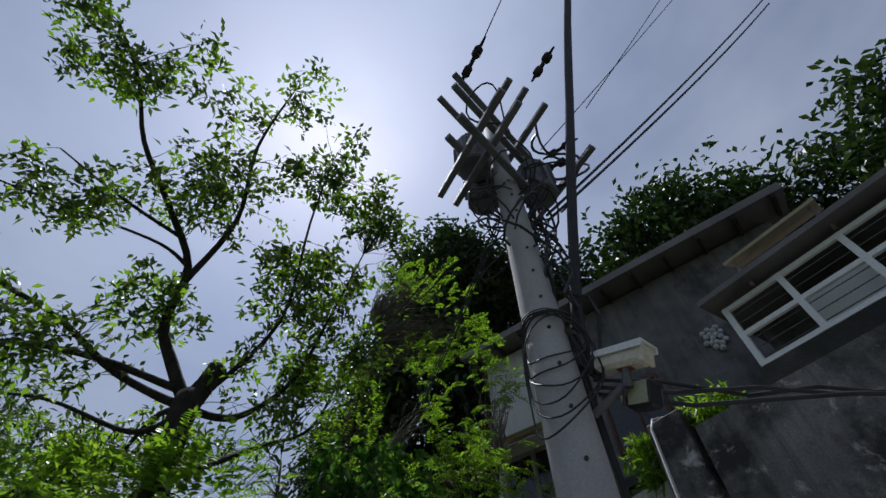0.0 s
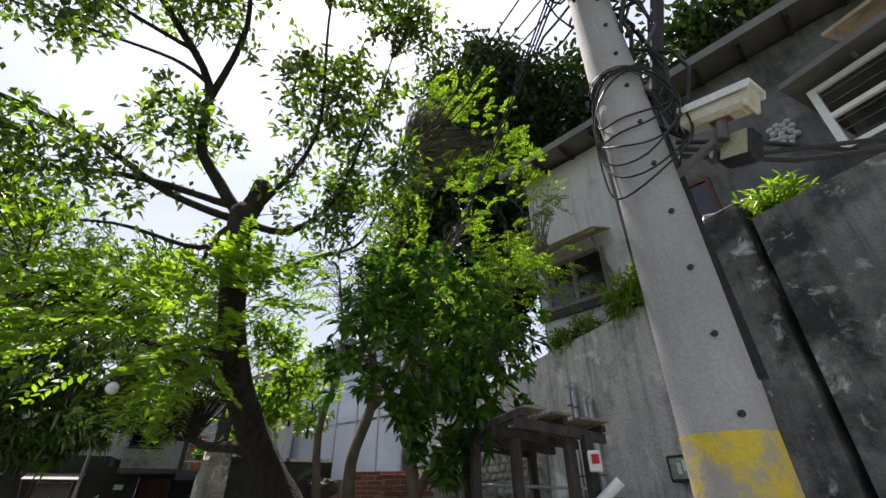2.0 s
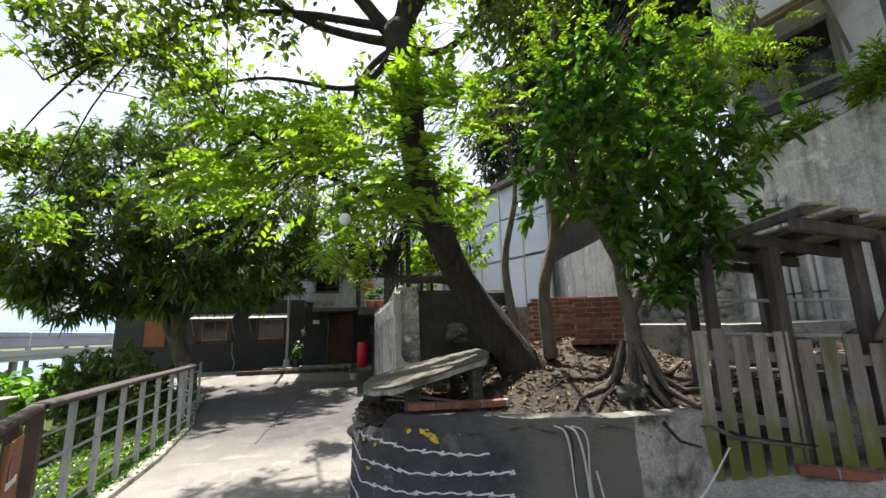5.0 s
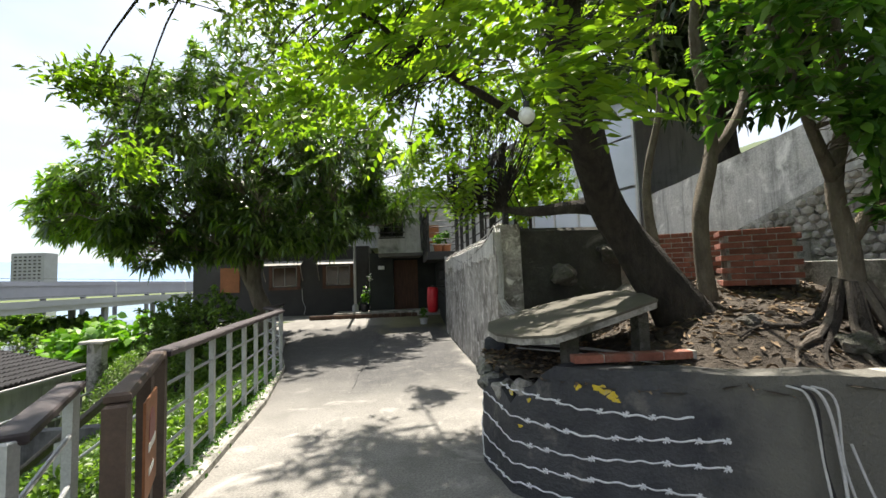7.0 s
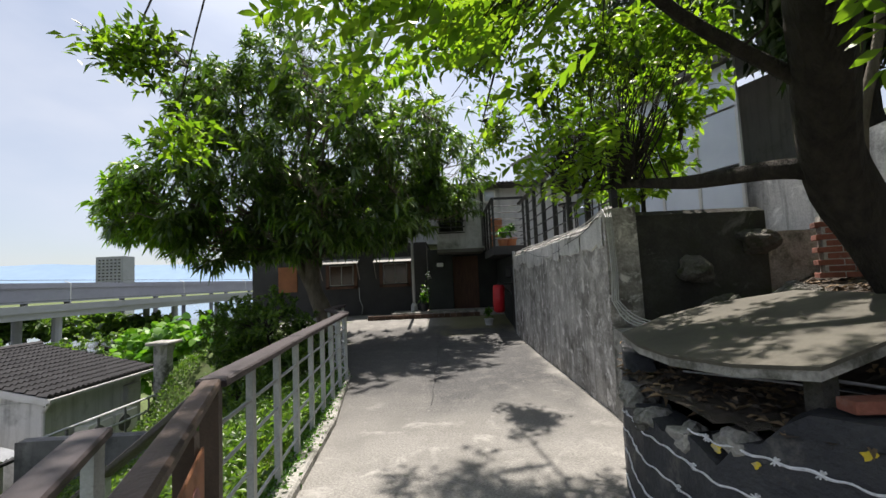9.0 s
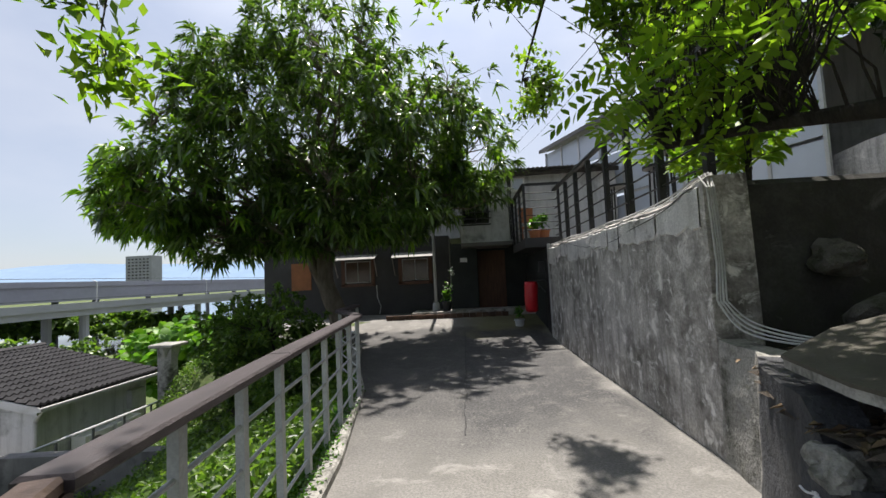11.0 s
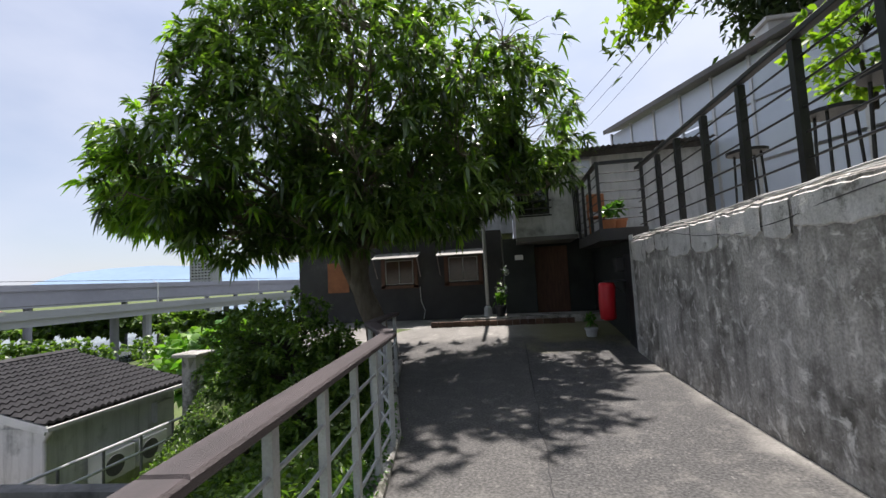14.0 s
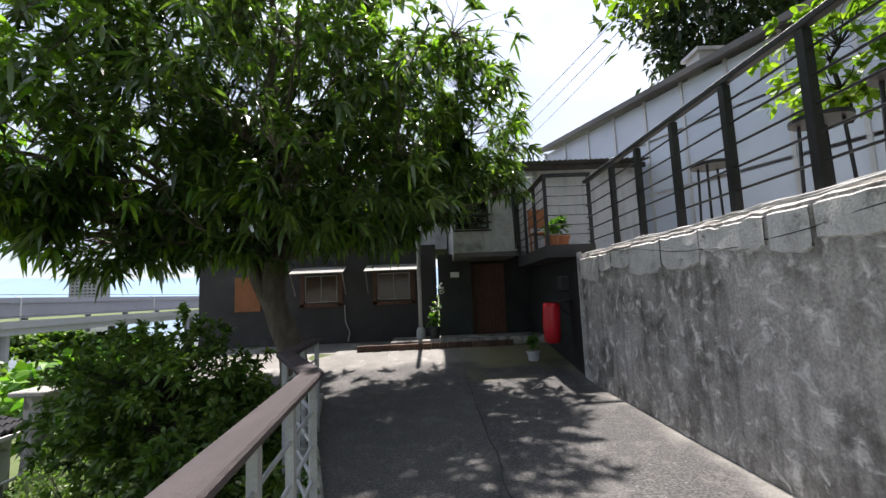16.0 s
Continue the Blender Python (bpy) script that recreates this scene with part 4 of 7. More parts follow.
insulator((PX - 0.72, PY - 0.3, 6.97), (PX - 0.7, PY - 0.85, 7.35))
insulator((PX - 0.05, PY - 0.8, 6.9), (PX + 0.05, PY - 1.2, 7.3))
insulator((PX + 0.75, PY - 0.1, 6.97), (PX + 1.1, PY - 0.5, 7.3))
insulator((PX + 0.55, PY - 0.1, 6.4), (PX + 0.85, PY - 0.4, 6.6))


def cable(a, b, r=0.012, sag=0.2, n=14, jig=0.0, name="cable", parent=pole):
    return part(name, Geo().tube(bend(a, b, n, sag, jig), r, 6), M_BLACK, parent)


# bundled cables overhead, up past the eye
for k in range(8):
    o_ = 0.028 * (k % 3) - 0.03
    part("cable", Geo().tube([Vector((1.98 + o_, 1.36, 3.75)).lerp(Vector((1.78 + o_ + 0.02 * (k // 3), -1.6, 11.6)), t) + Vector((0.10 * math.sin(math.pi * t) + 0.012 * math.sin(9 * t + k), 0.18 * math.sin(math.pi * t), 0)) for t in np.linspace(0, 1, 16)], 0.016 + 0.004 * (k % 3), 6), M_BLACK, pole)
for k in range(5):
    cable((PX + 0.15 + 0.03 * k, PY - 0.15, 5.6 + 0.2 * k), (PX + 0.1 + 0.02 * k, PY - 0.17, 3.3), 0.012, 0.02, 10, 0.3)
cable((PX + 0.35, PY - 0.1, 5.2), (6.19, -2.43, 11.3), 0.016, 0.12)
cable((PX + 0.36, PY - 0.1, 5.3), (6.15, -2.5, 11.5), 0.016, 0.10)
cable((2.72, 0.6, 7.4), (6.2, -4.2, 16.3), 0.007, 0.1)
cable((PX + 0.6, PY - 0.2, 6.9), (6.5, -4.2, 15.5), 0.007, 0.1)
cable((1.15, 0.9, 7.6), (1.75, -2.5, 14.5), 0.008, 0.1)
for k in range(3):
    cable((PX + 0.1 * math.cos(k), PY + 0.15, 5.2 + 0.2 * k), (-1.0 + 1.6 * k, 34, 9.0 + 0.5 * k), 0.007, 0.5)
for k in range(3):
    cable((PX - 0.1 + 0.06 * k, PY + 0.1, 5.0 + 0.25 * k), (5.4 + 0.2 * k, 12.0, 7.5 + 0.6 * k), 0.008, 0.4)
cable((PX + 0.2, PY, 5.0), (12, 9, 12.0), 0.01, 0.3)
# slack loops
for k, (cx, cz, r, ph) in enumerate(((0.55, 6.5, 0.45, 0.3), (0.5, 6.3, 0.33, 0.9), (-0.25, 6.6, 0.4, 2.8), (0.3, 5.6, 0.3, 1.5))):
    pts = [(PX + cx + r * math.cos(ph + t) * 0.9, PY - 0.35 + 0.15 * math.sin(t * 2), cz + r * 1.2 * math.sin(ph + t)) for t in np.linspace(-2.4, 1.9, 18)]
    part("cable", Geo().tube(pts, 0.017 if k < 2 else 0.011, 6), M_BLACK, pole)
for k in range(26):
    a = rng.random() * 6.28
    z = 4.6 + rng.random() * 1.4
    r = 0.14 + 0.25 * rng.random()
    pts = [(PX + (0.14 + r * abs(math.sin(t))) * math.cos(a + t * 0.7), PY + (0.1 + r * abs(math.sin(t))) * math.sin(a + t * 0.7), z + 0.3 * math.sin(t * 1.3 + k)) for t in np.linspace(0, 3.2, 10)]
    part("cable", Geo().tube(pts, 0.006 + 0.006 * rng.random(), 5), M_BLACK, pole)
for k in range(6):
    rr, top, deep = pr(3.6) + 0.014 + 0.006 * k, 3.78 - 0.02 * k, 0.20 + 0.035 * k
    pts = []
    for t in np.linspace(0, 2 * math.pi, 32):
        a = 3.75 + (1.35 + 0.05 * (k % 3)) * math.cos(t)
        bulge = 0.10 * max(0.0, math.cos(t)) ** 2
        pts.append((PX + (rr + bulge) * math.cos(a), PY + (rr + bulge) * math.sin(a), top - deep + deep * math.sin(t + 0.25 * (k % 2)) + 0.02 * math.sin(3 * t + k)))
    part("cable", Geo().tube(pts, 0.0055, 5, cap=False), M_BLACK, pole)
for k in range(2):
    part("cable_tie", Geo().tube([(PX + (pr(3.7) + 0.008) * math.cos(t), PY + (pr(3.7) + 0.008) * math.sin(t), 3.74 + 0.05 * k) for t in np.linspace(0, 6.28, 25)], 0.005, 5, cap=False), M_STEEL, pole)
for k in range(3):
    part("cable", Geo().tube([(PX + pr(z) * 0.82 + 0.02 + 0.025 * k + 0.015 * math.sin(z * 3 + k), PY - pr(z) * 0.62, z) for z in np.linspace(2.1, 3.7, 12)], 0.012, 6), M_BLACK, pole)
for k in range(3):
    cable((PX + 0.2, PY - 0.1, 3.35 - 0.05 * k), (8.0, -1.8 - 0.3 * k, 4.2 + 0.15 * k), 0.014, 0.25 + 0.1 * k, 14, 0.05)

# security camera and floodlight on the pole
ca, cb, fl = Vector((1.941, 1.269, 3.373)), Vector((1.965, 0.967, 3.274)), Vector((2.032, 1.125, 3.130))
cx = (cb - ca).normalized()
cz = (Vector((0, 0, 1)) - cx * cx.z).normalized()
cy = cz.cross(cx)
q = Matrix((cx, cy, cz)).transposed().to_4x4()
cl = (cb - ca).length


def on_camera(u, v, w):
    return ca.lerp(cb, 0.5) + cx * u + cy * v + cz * w


cctv = thing("security_camera", tuple(ca - cz * 0.1), "cream weatherproof security camera with a white hood, strapped to the pole", "security camera")
part("housing", Geo().box(on_camera(0, 0, 0), (cl * 0.92, 0.115, 0.105), m=q, bevel=0.022), M_CREAM, cctv, smooth=False)
hd = Geo()
hd.box(on_camera(0.01, 0, 0.062), (cl * 1.04, 0.15, 0.012), m=q, bevel=0.004)
for sgn in (-1, 1):
    hd.box(on_camera(0.01, sgn * 0.072, 0.043), (cl * 1.04, 0.008, 0.036), m=q)
part("hood", hd, M_WHITE, cctv, "white hood")
part("front_frame", Geo().box(on_camera(cl * 0.47, 0, 0), (0.02, 0.12, 0.11), m=q, bevel=0.006), M_CREAM, cctv)
part("lens_window", Geo().box(on_camera(cl * 0.485, 0, 0), (0.008, 0.09, 0.08), m=q), M_DARKGLASS, cctv)
part("rust_mark", Geo().box(on_camera(0.02, 0, -0.0545), (0.09, 0.05, 0.004), m=q), M_ORANGE, cctv, "rust stain")
part("bracket", Geo().beam((PX + 0.1, PY - 0.1, 3.08), tuple(on_camera(0.0, 0, -0.15)), 0.045, 0.03, 0.005), M_STEEL, cctv)
part("knuckle", Geo().tube([tuple(on_camera(0.02, 0, -0.16)), tuple(on_camera(0.02, 0, -0.05))], [0.032, 0.024], 10), M_STEEL, cctv)
part("cable", Geo().tube(smoothed_line([tuple(on_camera(-cl * 0.42, -0.03, -0.05)), tuple(on_camera(-cl * 0.46, -0.05, -0.2)), tuple(on_camera(-cl * 0.55, -0.02, -0.32))]), 0.006, 6), M_BLACK, cctv)
flood = thing("floodlight", tuple(fl - cz * 0.1), "small black floodlight with a dull olive glass front under the camera", "floodlight")
part("case", Geo().box(fl, (0.15, 0.1, 0.15), m=q, bevel=0.015), M_IRON, flood)
part("glass", Geo().box(fl - cy * 0.053, (0.115, 0.008, 0.12), m=q), M_OLIVE, flood)
part("heat_sink", Geo().box(fl + cy * 0.07, (0.11, 0.05, 0.11), m=q, bevel=0.01), M_STEEL, flood)
part("bracket", Geo().beam(tuple(fl - cx * 0.12 - cz * 0.03), tuple(on_camera(0.0, 0, -0.15)), 0.03, 0.05, 0.004), M_STEEL, flood)

orn = thing("wall_ornament", (7.158, 2.264, 6.678), "cluster of pale round beads hung on the house wall", "ornament")
for k in range(17):
    r_, a_ = 0.045 * math.sqrt(k + 0.5), 2.4 * k
    c_ = Vector((7.158, 2.264, 6.678)) + HD * (r_ * math.cos(a_)) + Vector((0, 0, r_ * 1.3 * math.sin(a_)))
    part("bead", Geo().tube([c_ + HN * d_ for d_ in (-0.05, -0.02, 0.02, 0.045, 0.055)], [0.03, 0.048, 0.05, 0.03, 0.006], 10), M_PIPE, orn, smooth=True)

# ---- picket gate with its little roof ----
gate = thing("wooden_gate", (2.6, 3.8, 0.8), "grey weathered picket gate under a small timber roof", "gate")
NP = 11
for k in range(NP):
    t = k / (NP - 1)
    x, y = 2.18 + 0.98 * t, 4.22 - 0.82 * t
    zb = ramp_z(x, y) - 0.02
    h = 1.58 - 0.1 * t + 0.03 * math.sin(k * 2.1) - zb
    part("picket", Geo().box((x, y, zb + h / 2), (0.085, 0.022, h), rz=-0.7, bevel=0.004), M_WOODMOSS, gate)
for z in (0.95, 1.40):
    part("cross_rail", Geo().beam((2.2, 4.25, z), (3.15, 3.45, z - 0.05), 0.03, 0.07), M_WOOD, gate)
for x, y, zb in ((2.5, 4.4, 0.6), (2.62, 3.9, 0.55), (3.0, 3.62, 0.5), (2.57, 4.7, 0.9), (3.46, 4.75, 0.8), (3.1, 3.5, 0.5)):
    part("post", Geo().box((x, y, (zb + 2.2) / 2), (0.08, 0.08, 2.2 - zb), rz=-0.2, bevel=0.006), M_GATEDARK, gate)
RN, RL, RR = Vector((2.36, 3.46, 2.25)), Vector((0.2, 1.27, -0.03)), Vector((0.98, 0.1, -0.06))
for u in (0.0, 0.34, 0.68, 1.0):
    part("roof_beam", Geo().beam(RN + RL * u - RR * 0.04, RN + RL * u + RR * 1.04, 0.06, 0.085, 0.006), M_GATEDARK, gate)
for v in (0.0, 0.5, 1.0):
    part("roof_joist", Geo().beam(RN + RR * v - RL * 0.05 + Vector((0, 0, 0.075)), RN + RR * v + RL * 1.06 + Vector((0, 0, 0.075)), 0.05, 0.06, 0.005), M_GATEDARK, gate)
for k in range(9):
    v = (k + 0.5) / 9
    if k in (2, 5):
        continue
    part("roof_board", Geo().beam(RN + RR * v - RL * (0.08 + 0.02 * (k % 3)) + Vector((0, 0, 0.118)), RN + RR * v + RL * 1.08 + Vector((0, 0, 0.118)), 0.1, 0.02), M_TAN if k % 3 else M_WOOD, gate)
for z in (1.25, 1.55, 1.85):
    part("side_bar", Geo().tube([(2.7, 4.8, z), (3.6, 4.1, z - 0.05)], 0.016, 6), M_GALV, gate)
# doorbell box and a tilted sheet
part("bell_box", Geo().box((3.02, 3.36, 1.98), (0.1, 0.05, 0.16), rz=-0.7, bevel=0.01), M_WHITE, gate, "small white bell box")
part("bell_mark", Geo().box((3.003, 3.332, 1.995), (0.06, 0.006, 0.07), rz=-0.7), M_RED, gate, "red panel")
part("sheet", Geo().add([(2.95, 3.45, 1.72), (3.2, 3.3, 1.72), (3.12, 3.32, 1.5), (2.86, 3.5, 1.5), (2.96, 3.47, 1.72), (3.21, 3.32, 1.72), (3.13, 3.34, 1.5), (2.87, 3.52, 1.5)], [(0, 1, 2, 3), (7, 6, 5, 4), (0, 4, 5, 1), (1, 5, 6, 2), (2, 6, 7, 3), (3, 7, 4, 0)]), M_BROWNPOST, gate)

spipe = thing("pipe_post", (3.06, 3.37, 0.4), "pale pvc pipe post with a white tilted lamp tube", "pipe post")
part("pipe", Geo().tube([(3.1, 3.3, 0.3), (3.0, 3.39, 1.55)], 0.036, 14), M_PIPE, spipe, smooth=True)
part("clamp", Geo().tube([(3.015, 3.385, 1.28), (3.013, 3.385, 1.31)], 0.04, 14), M_STEEL, spipe)
part("lamp_tube", Geo().tube([(2.98, 3.4, 1.65), (3.15, 3.25, 1.83)], 0.042, 14), M_WHITE, spipe, smooth=True)
part("lamp_bracket", Geo().beam((3.0, 3.4, 1.53), (3.0, 3.4, 1.68), 0.08, 0.06), M_STEEL, spipe)

sign = thing("signpost", (3.32, 3.2, 0.4), "black sign with white letters and arrow on a thin post", "sign")
part("post", Geo().tube([(3.33, 3.18, 0.3), (3.23, 3.27, 1.52)], 0.02, 8), M_STEEL, sign)
part("board", Geo().box((3.2, 3.26, 1.6), (0.25, 0.012, 0.18), rz=-0.62, bevel=0.003), M_IRON, sign)


def flat(name, parent, origin, rz, polys, mat_):
    """Flat marks on an upright board at `origin` turned by rz: polygons in board coordinates."""
    gg = Geo()
    c, s = math.cos(rz), math.sin(rz)
    for poly in polys:
        n_ = len(poly)
        pts = [(origin[0] + c * u + s * d, origin[1] + s * u - c * d, origin[2] + v) for d in (0.0, 0.003) for u, v in poly]
        gg.add(pts, [tuple(range(n_, 2 * n_)), tuple(range(n_))[::-1]] + [(i, (i + 1) % n_, n_ + (i + 1) % n_, n_ + i) for i in range(n_)])
    return part(name, gg, mat_, parent)


so = (3.2 - 0.007 * math.sin(0.62), 3.26 - 0.007 * math.cos(0.62), 1.6)
flat("arrow", sign, so, -0.62, [[(0.07, -0.05), (0.085, -0.05), (0.085, 0.01), (0.07, 0.01)], [(0.055, 0.01), (0.10, 0.01), (0.078, 0.06)]], M_WHITE)
flat("red_mark", sign, so, -0.62, [[(-0.115, -0.06), (-0.095, -0.06), (-0.075, 0.05), (-0.09, 0.05)]], M_RED)


def text_on(parent, body, loc, rz, size, mat_, name="lettering"):
    cu = bpy.data.curves.new(name, "FONT")
    cu.body, cu.size, cu.extrude, cu.align_x, cu.align_y = body, size, 0.001, "CENTER", "CENTER"
    tmp = new(name, cu)
    tmp.matrix_world = pose(*loc, 90, 0, math.degrees(rz))
    bpy.context.view_layer.update()
    me = bpy.data.meshes.new_from_object(tmp)
    m = tmp.matrix_world.copy()
    bpy.data.objects.remove(tmp)
    me.transform(m)
    me.materials.clear()
    me.materials.append(mat_)
    return part(name, me, mat_, parent)


text_on(sign, "TTC", (so[0] - 0.022 * math.cos(0.62), so[1] + 0.022 * math.sin(0.62), so[2] + 0.01), -0.62, 0.075, M_WHITE)

# pipes, notice case and meter on the tall wall
for y0, z0, z1, r in ((6.1, 1.7, 3.35, 0.04), (5.98, 1.7, 3.3, 0.04), (5.75, 1.7, 3.05, 0.035), (5.65, 1.7, 3.0, 0.035), (3.7, 1.2, 3.2, 0.05)):
    pp = thing("drain_pipe", (5.44, y0, z0), "grey pvc drain pipe fixed to the tall wall", "pipe", "wall pipes")
    part("pipe", Geo().tube([(5.44, y0, z0 - 0.6), (5.44, y0, z1)], r, 12), M_PIPE, pp, smooth=True)
    part("elbow", Geo().tube([(5.44, y0, z1), (5.44, y0, z1 + 0.06), (5.5, y0, z1 + 0.1)], r * 1.15, 12), M_PIPE, pp, smooth=True)
    for z in (z0 + 0.3, z1 - 0.3):
        part("clip", Geo().tube([(5.44, y0, z), (5.44, y0, z + 0.03)], r * 1.2, 12), M_STEEL, pp)
thin = thing("drain_pipe", (5.1, 2.9, 1.4), "thin white water pipe with an elbow running up the buttress", "pipe")
part("pipe", Geo().tube([(5.1, 3.0, 1.3), (5.1, 2.95, 3.1), (5.1, 2.95, 3.2), (5.12, 2.92, 4.7), (5.2, 2.9, 4.85), (5.6, 2.7, 4.95)], [0.04, 0.04, 0.02, 0.02, 0.02, 0.02], 10), M_PIPE, thin, smooth=True)
part("branch", Geo().tube([(5.1, 2.95, 3.15), (5.3, 3.35, 3.45)], 0.03, 10), M_WHITE, thin, smooth=True)
notice = thing("notice_case", (5.4, 4.25, 2.0), "framed notice case with a green poster on the tall wall", "notice board")
part("frame", Geo().box((5.42, 4.25, 2.03), (0.1, 0.44, 0.30), bevel=0.01), M_IRON, notice)
part("poster", Geo().box((5.366, 4.25, 2.03), (0.008, 0.37, 0.23)), M_SCREEN, notice)
for k in range(3):
    part("print_bar", Geo().box((5.360, 4.15 + 0.08 * k, 2.03 + 0.03 * (k % 2)), (0.004, 0.05, 0.12)), M_WHITE, notice)
meter = thing("water_meter", (5.38, 3.9, 1.3), "yellow meter head on twin pipes against the tall wall", "meter")
for s in (-0.03, 0.04):
    part("pipe", Geo().tube([(5.4, 3.9 + s, 1.1), (5.4, 3.9 + s, 1.62)], 0.028, 8), M_PIPE, meter)
part("body", Geo().tube([(5.4, 3.9, 1.6), (5.4, 3.9, 1.72)], [0.09, 0.08], 12), M_STEEL, meter)
part("head", Geo().box((5.38, 3.9, 1.8), (0.1, 0.14, 0.16), bevel=0.02), M_YELLOW, meter)
part("loop", Geo().tube([(5.38, 3.9 + 0.16 * math.cos(t), 1.72 + 0.12 * math.sin(t)) for t in np.linspace(-2.8, 0.4, 12)], 0.012, 6), M_BLACK, meter)

# rubble wall seen under the trees
rubble = structure("wall_rubble", Geo().prism([(5.36, 6.9), (5.47, 6.9), (5.47, 11.2), (5.36, 11.2)], 1.0, [3.2, 3.2, 1.95, 1.95]), M_OLDCONC, "rubble stone facing at the foot of the tall wall", "wall")

# ---- slab table, bricks and roots on the planted bank ----
slab = thing("stone_slab", (0.2, 6.3, 0.8), "broken grey stone slab lying on the planter corner like a table", "stone slab")
SP = [(-0.13, 4.98), (0.30, 5.07), (0.74, 5.18), (0.95, 5.75), (1.02, 6.5), (0.62, 6.9), (0.2, 6.93), (-0.23, 6.72), (-0.34, 6.2), (-0.36, 5.75), (-0.28, 5.3)]
SZ = [1.19 + 0.235 * (x + 0.13) - 0.03 * (y - 4.98) for x, y in SP]
part("top", Geo().prism([(0.33 + (x - 0.33) * 1.012, 6.0 + (y - 6.0) * 1.012) for x, y in SP], [z - 0.018 for z in SZ], SZ), M_SLAB, slab)
part("underlayer", Geo().prism(SP, [z - 0.065 for z in SZ], [z - 0.018 for z in SZ]), M_OLDCONC, slab, "pale concrete underside")
for x, y, zt in ((-0.05, 6.5, 1.09), (0.05, 5.2, 1.165), (0.66, 5.3, 1.29), (0.75, 6.5, 1.28)):
    part("support", Geo().box((x, y, (0.75 + zt) / 2), (0.11, 0.08, zt - 0.75), rz=0.3, bevel=0.01), M_ROCK, slab)


def rock(name, c, r, mat_, label, cat, seed, group=""):
    bm = bmesh.new()
    bmesh.ops.create_icosphere(bm, subdivisions=3, radius=1)
    for v in bm.verts:
        k = 1 + 0.5 * noise.noise(v.co * 1.3 + Vector((seed, 0, 0))) + 0.22 * noise.noise(v.co * 3.5 + Vector((0, seed, 0)))
        v.co = Vector((v.co.x * r[0] * k + c[0], v.co.y * r[1] * k + c[1], v.co.z * r[2] * k + c[2]))
    me = bpy.data.meshes.new(name)
    bm.to_mesh(me)
    bm.free()
    return tagged(part(name, me, mat_), label, cat, group)


for k, (x, y, z, s) in enumerate(((-0.36, 5.95, 0.66, 0.13), (-0.33, 5.62, 0.68, 0.11), (-0.24, 5.35, 0.75, 0.1), (-0.33, 6.3, 0.74, 0.13), (1.3, 7.75, 1.15, 0.24), (1.7, 7.3, 1.3, 0.2), (1.15, 8.0, 1.6, 0.2), (1.5, 5.2, 1.16, 0.12), (1.9, 8.1, 1.9, 0.22), (1.9, 4.75, 1.05, 0.13), (0.3, 5.4, 0.84, 0.06), (0.6, 5.2, 0.86, 0.05), (-0.35, 6.1, 0.62, 0.08))):
    rock("rock", (x, y, z), (s, s * 0.9, s * 0.7), M_ROCK if k > 3 else M_OLDCONC, "broken lump of concrete rubble on the planter", "rock", k * 3.1, "rubble lumps")


wires = thing("painted_wire_lines", (0, 5.2, 0.3), "white chalk-painted barbed-wire lines on the black planter wall", "painted lines")


def face_point(s, z):
    """A point just off the planter's face: s from 0 to 1 along it."""
    k = s * (len(fp) - 1)
    i0 = min(int(k), len(fp) - 2)
    f = k - i0
    x, y = fp[i0][0] + (fp[i0 + 1][0] - fp[i0][0]) * f, fp[i0][1] + (fp[i0 + 1][1] - fp[i0][1]) * f
    nx, ny = -(fp[i0 + 1][1] - fp[i0][1]), fp[i0 + 1][0] - fp[i0][0]
    L = math.hypot(nx, ny)
    wob = 0.02 * noise.noise(Vector((x * 4, y * 4, z * 4)))
    wob2 = 0.02 * noise.noise(Vector((x * 4, y * 4, z * 4 + 9)))
    return Vector((x - nx / L * (0.04 * (1 - z) + 0.006) + wob, y - ny / L * (0.04 * (1 - z) + 0.006) + wob2, z))


for row, z in enumerate((0.73, 0.57, 0.41, 0.25, 0.09)):
    gg = Geo()
    s0, s1 = (0.47 if row == 0 else 0.3), 0.74 - 0.03 * (row == 0)
    pts = [face_point(s, z + 0.03 * math.sin(s * 17 + row) + 0.006 * math.sin(s * 260)) for s in np.linspace(s0, s1, 110)]
    gg.tube(pts, [0.005 + 0.004 * abs(noise.noise(p * 9)) for p in pts], 5)
    for s in np.arange(s0 + 0.02, s1, 0.026):
        c = face_point(s, z + 0.03 * math.sin(s * 17 + row))
        c2 = face_point(s + 0.006, z)
        d = (c2 - Vector((c.x, c.y, z))).normalized()
        if rng.random() < 0.3:
            continue
        for du, dz in ((0.018, 0.016), (0.02, -0.012), (0.004, 0.02)):
            gg.tube([c - d * du - Vector((0, 0, dz)), c + d * du + Vector((0, 0, dz))], [0.003, 0.006], 4)
    part("wire_line", gg, M_CHALK, wires)
for k, (s_, z_, r_) in enumerate(((0.597, 0.845, 0.02), (0.618, 0.85, 0.024), (0.626, 0.84, 0.026), (0.634, 0.81, 0.024), (0.638, 0.78, 0.018), (0.50, 0.73, 0.018), (0.53, 0.70, 0.014), (0.515, 0.5, 0.016))):
    ring = [face_point(s_ + 0.2 * r_ * math.cos(a) * (1 + 0.4 * math.sin(3 * a + k)), z_ + r_ * math.sin(a) * (1 + 0.35 * math.sin(2 * a + 2 * k))) for a in np.linspace(0, 6.0, 16)]
    part("paint_blot", Geo().add(ring + [p + Vector((0.01, 0.012, 0)) for p in ring], [tuple(range(16))] + [(i, i + 16, (i + 1) % 16 + 16, (i + 1) % 16) for i in range(16)]), M_YELLOW, wires, "yellow paint blot")

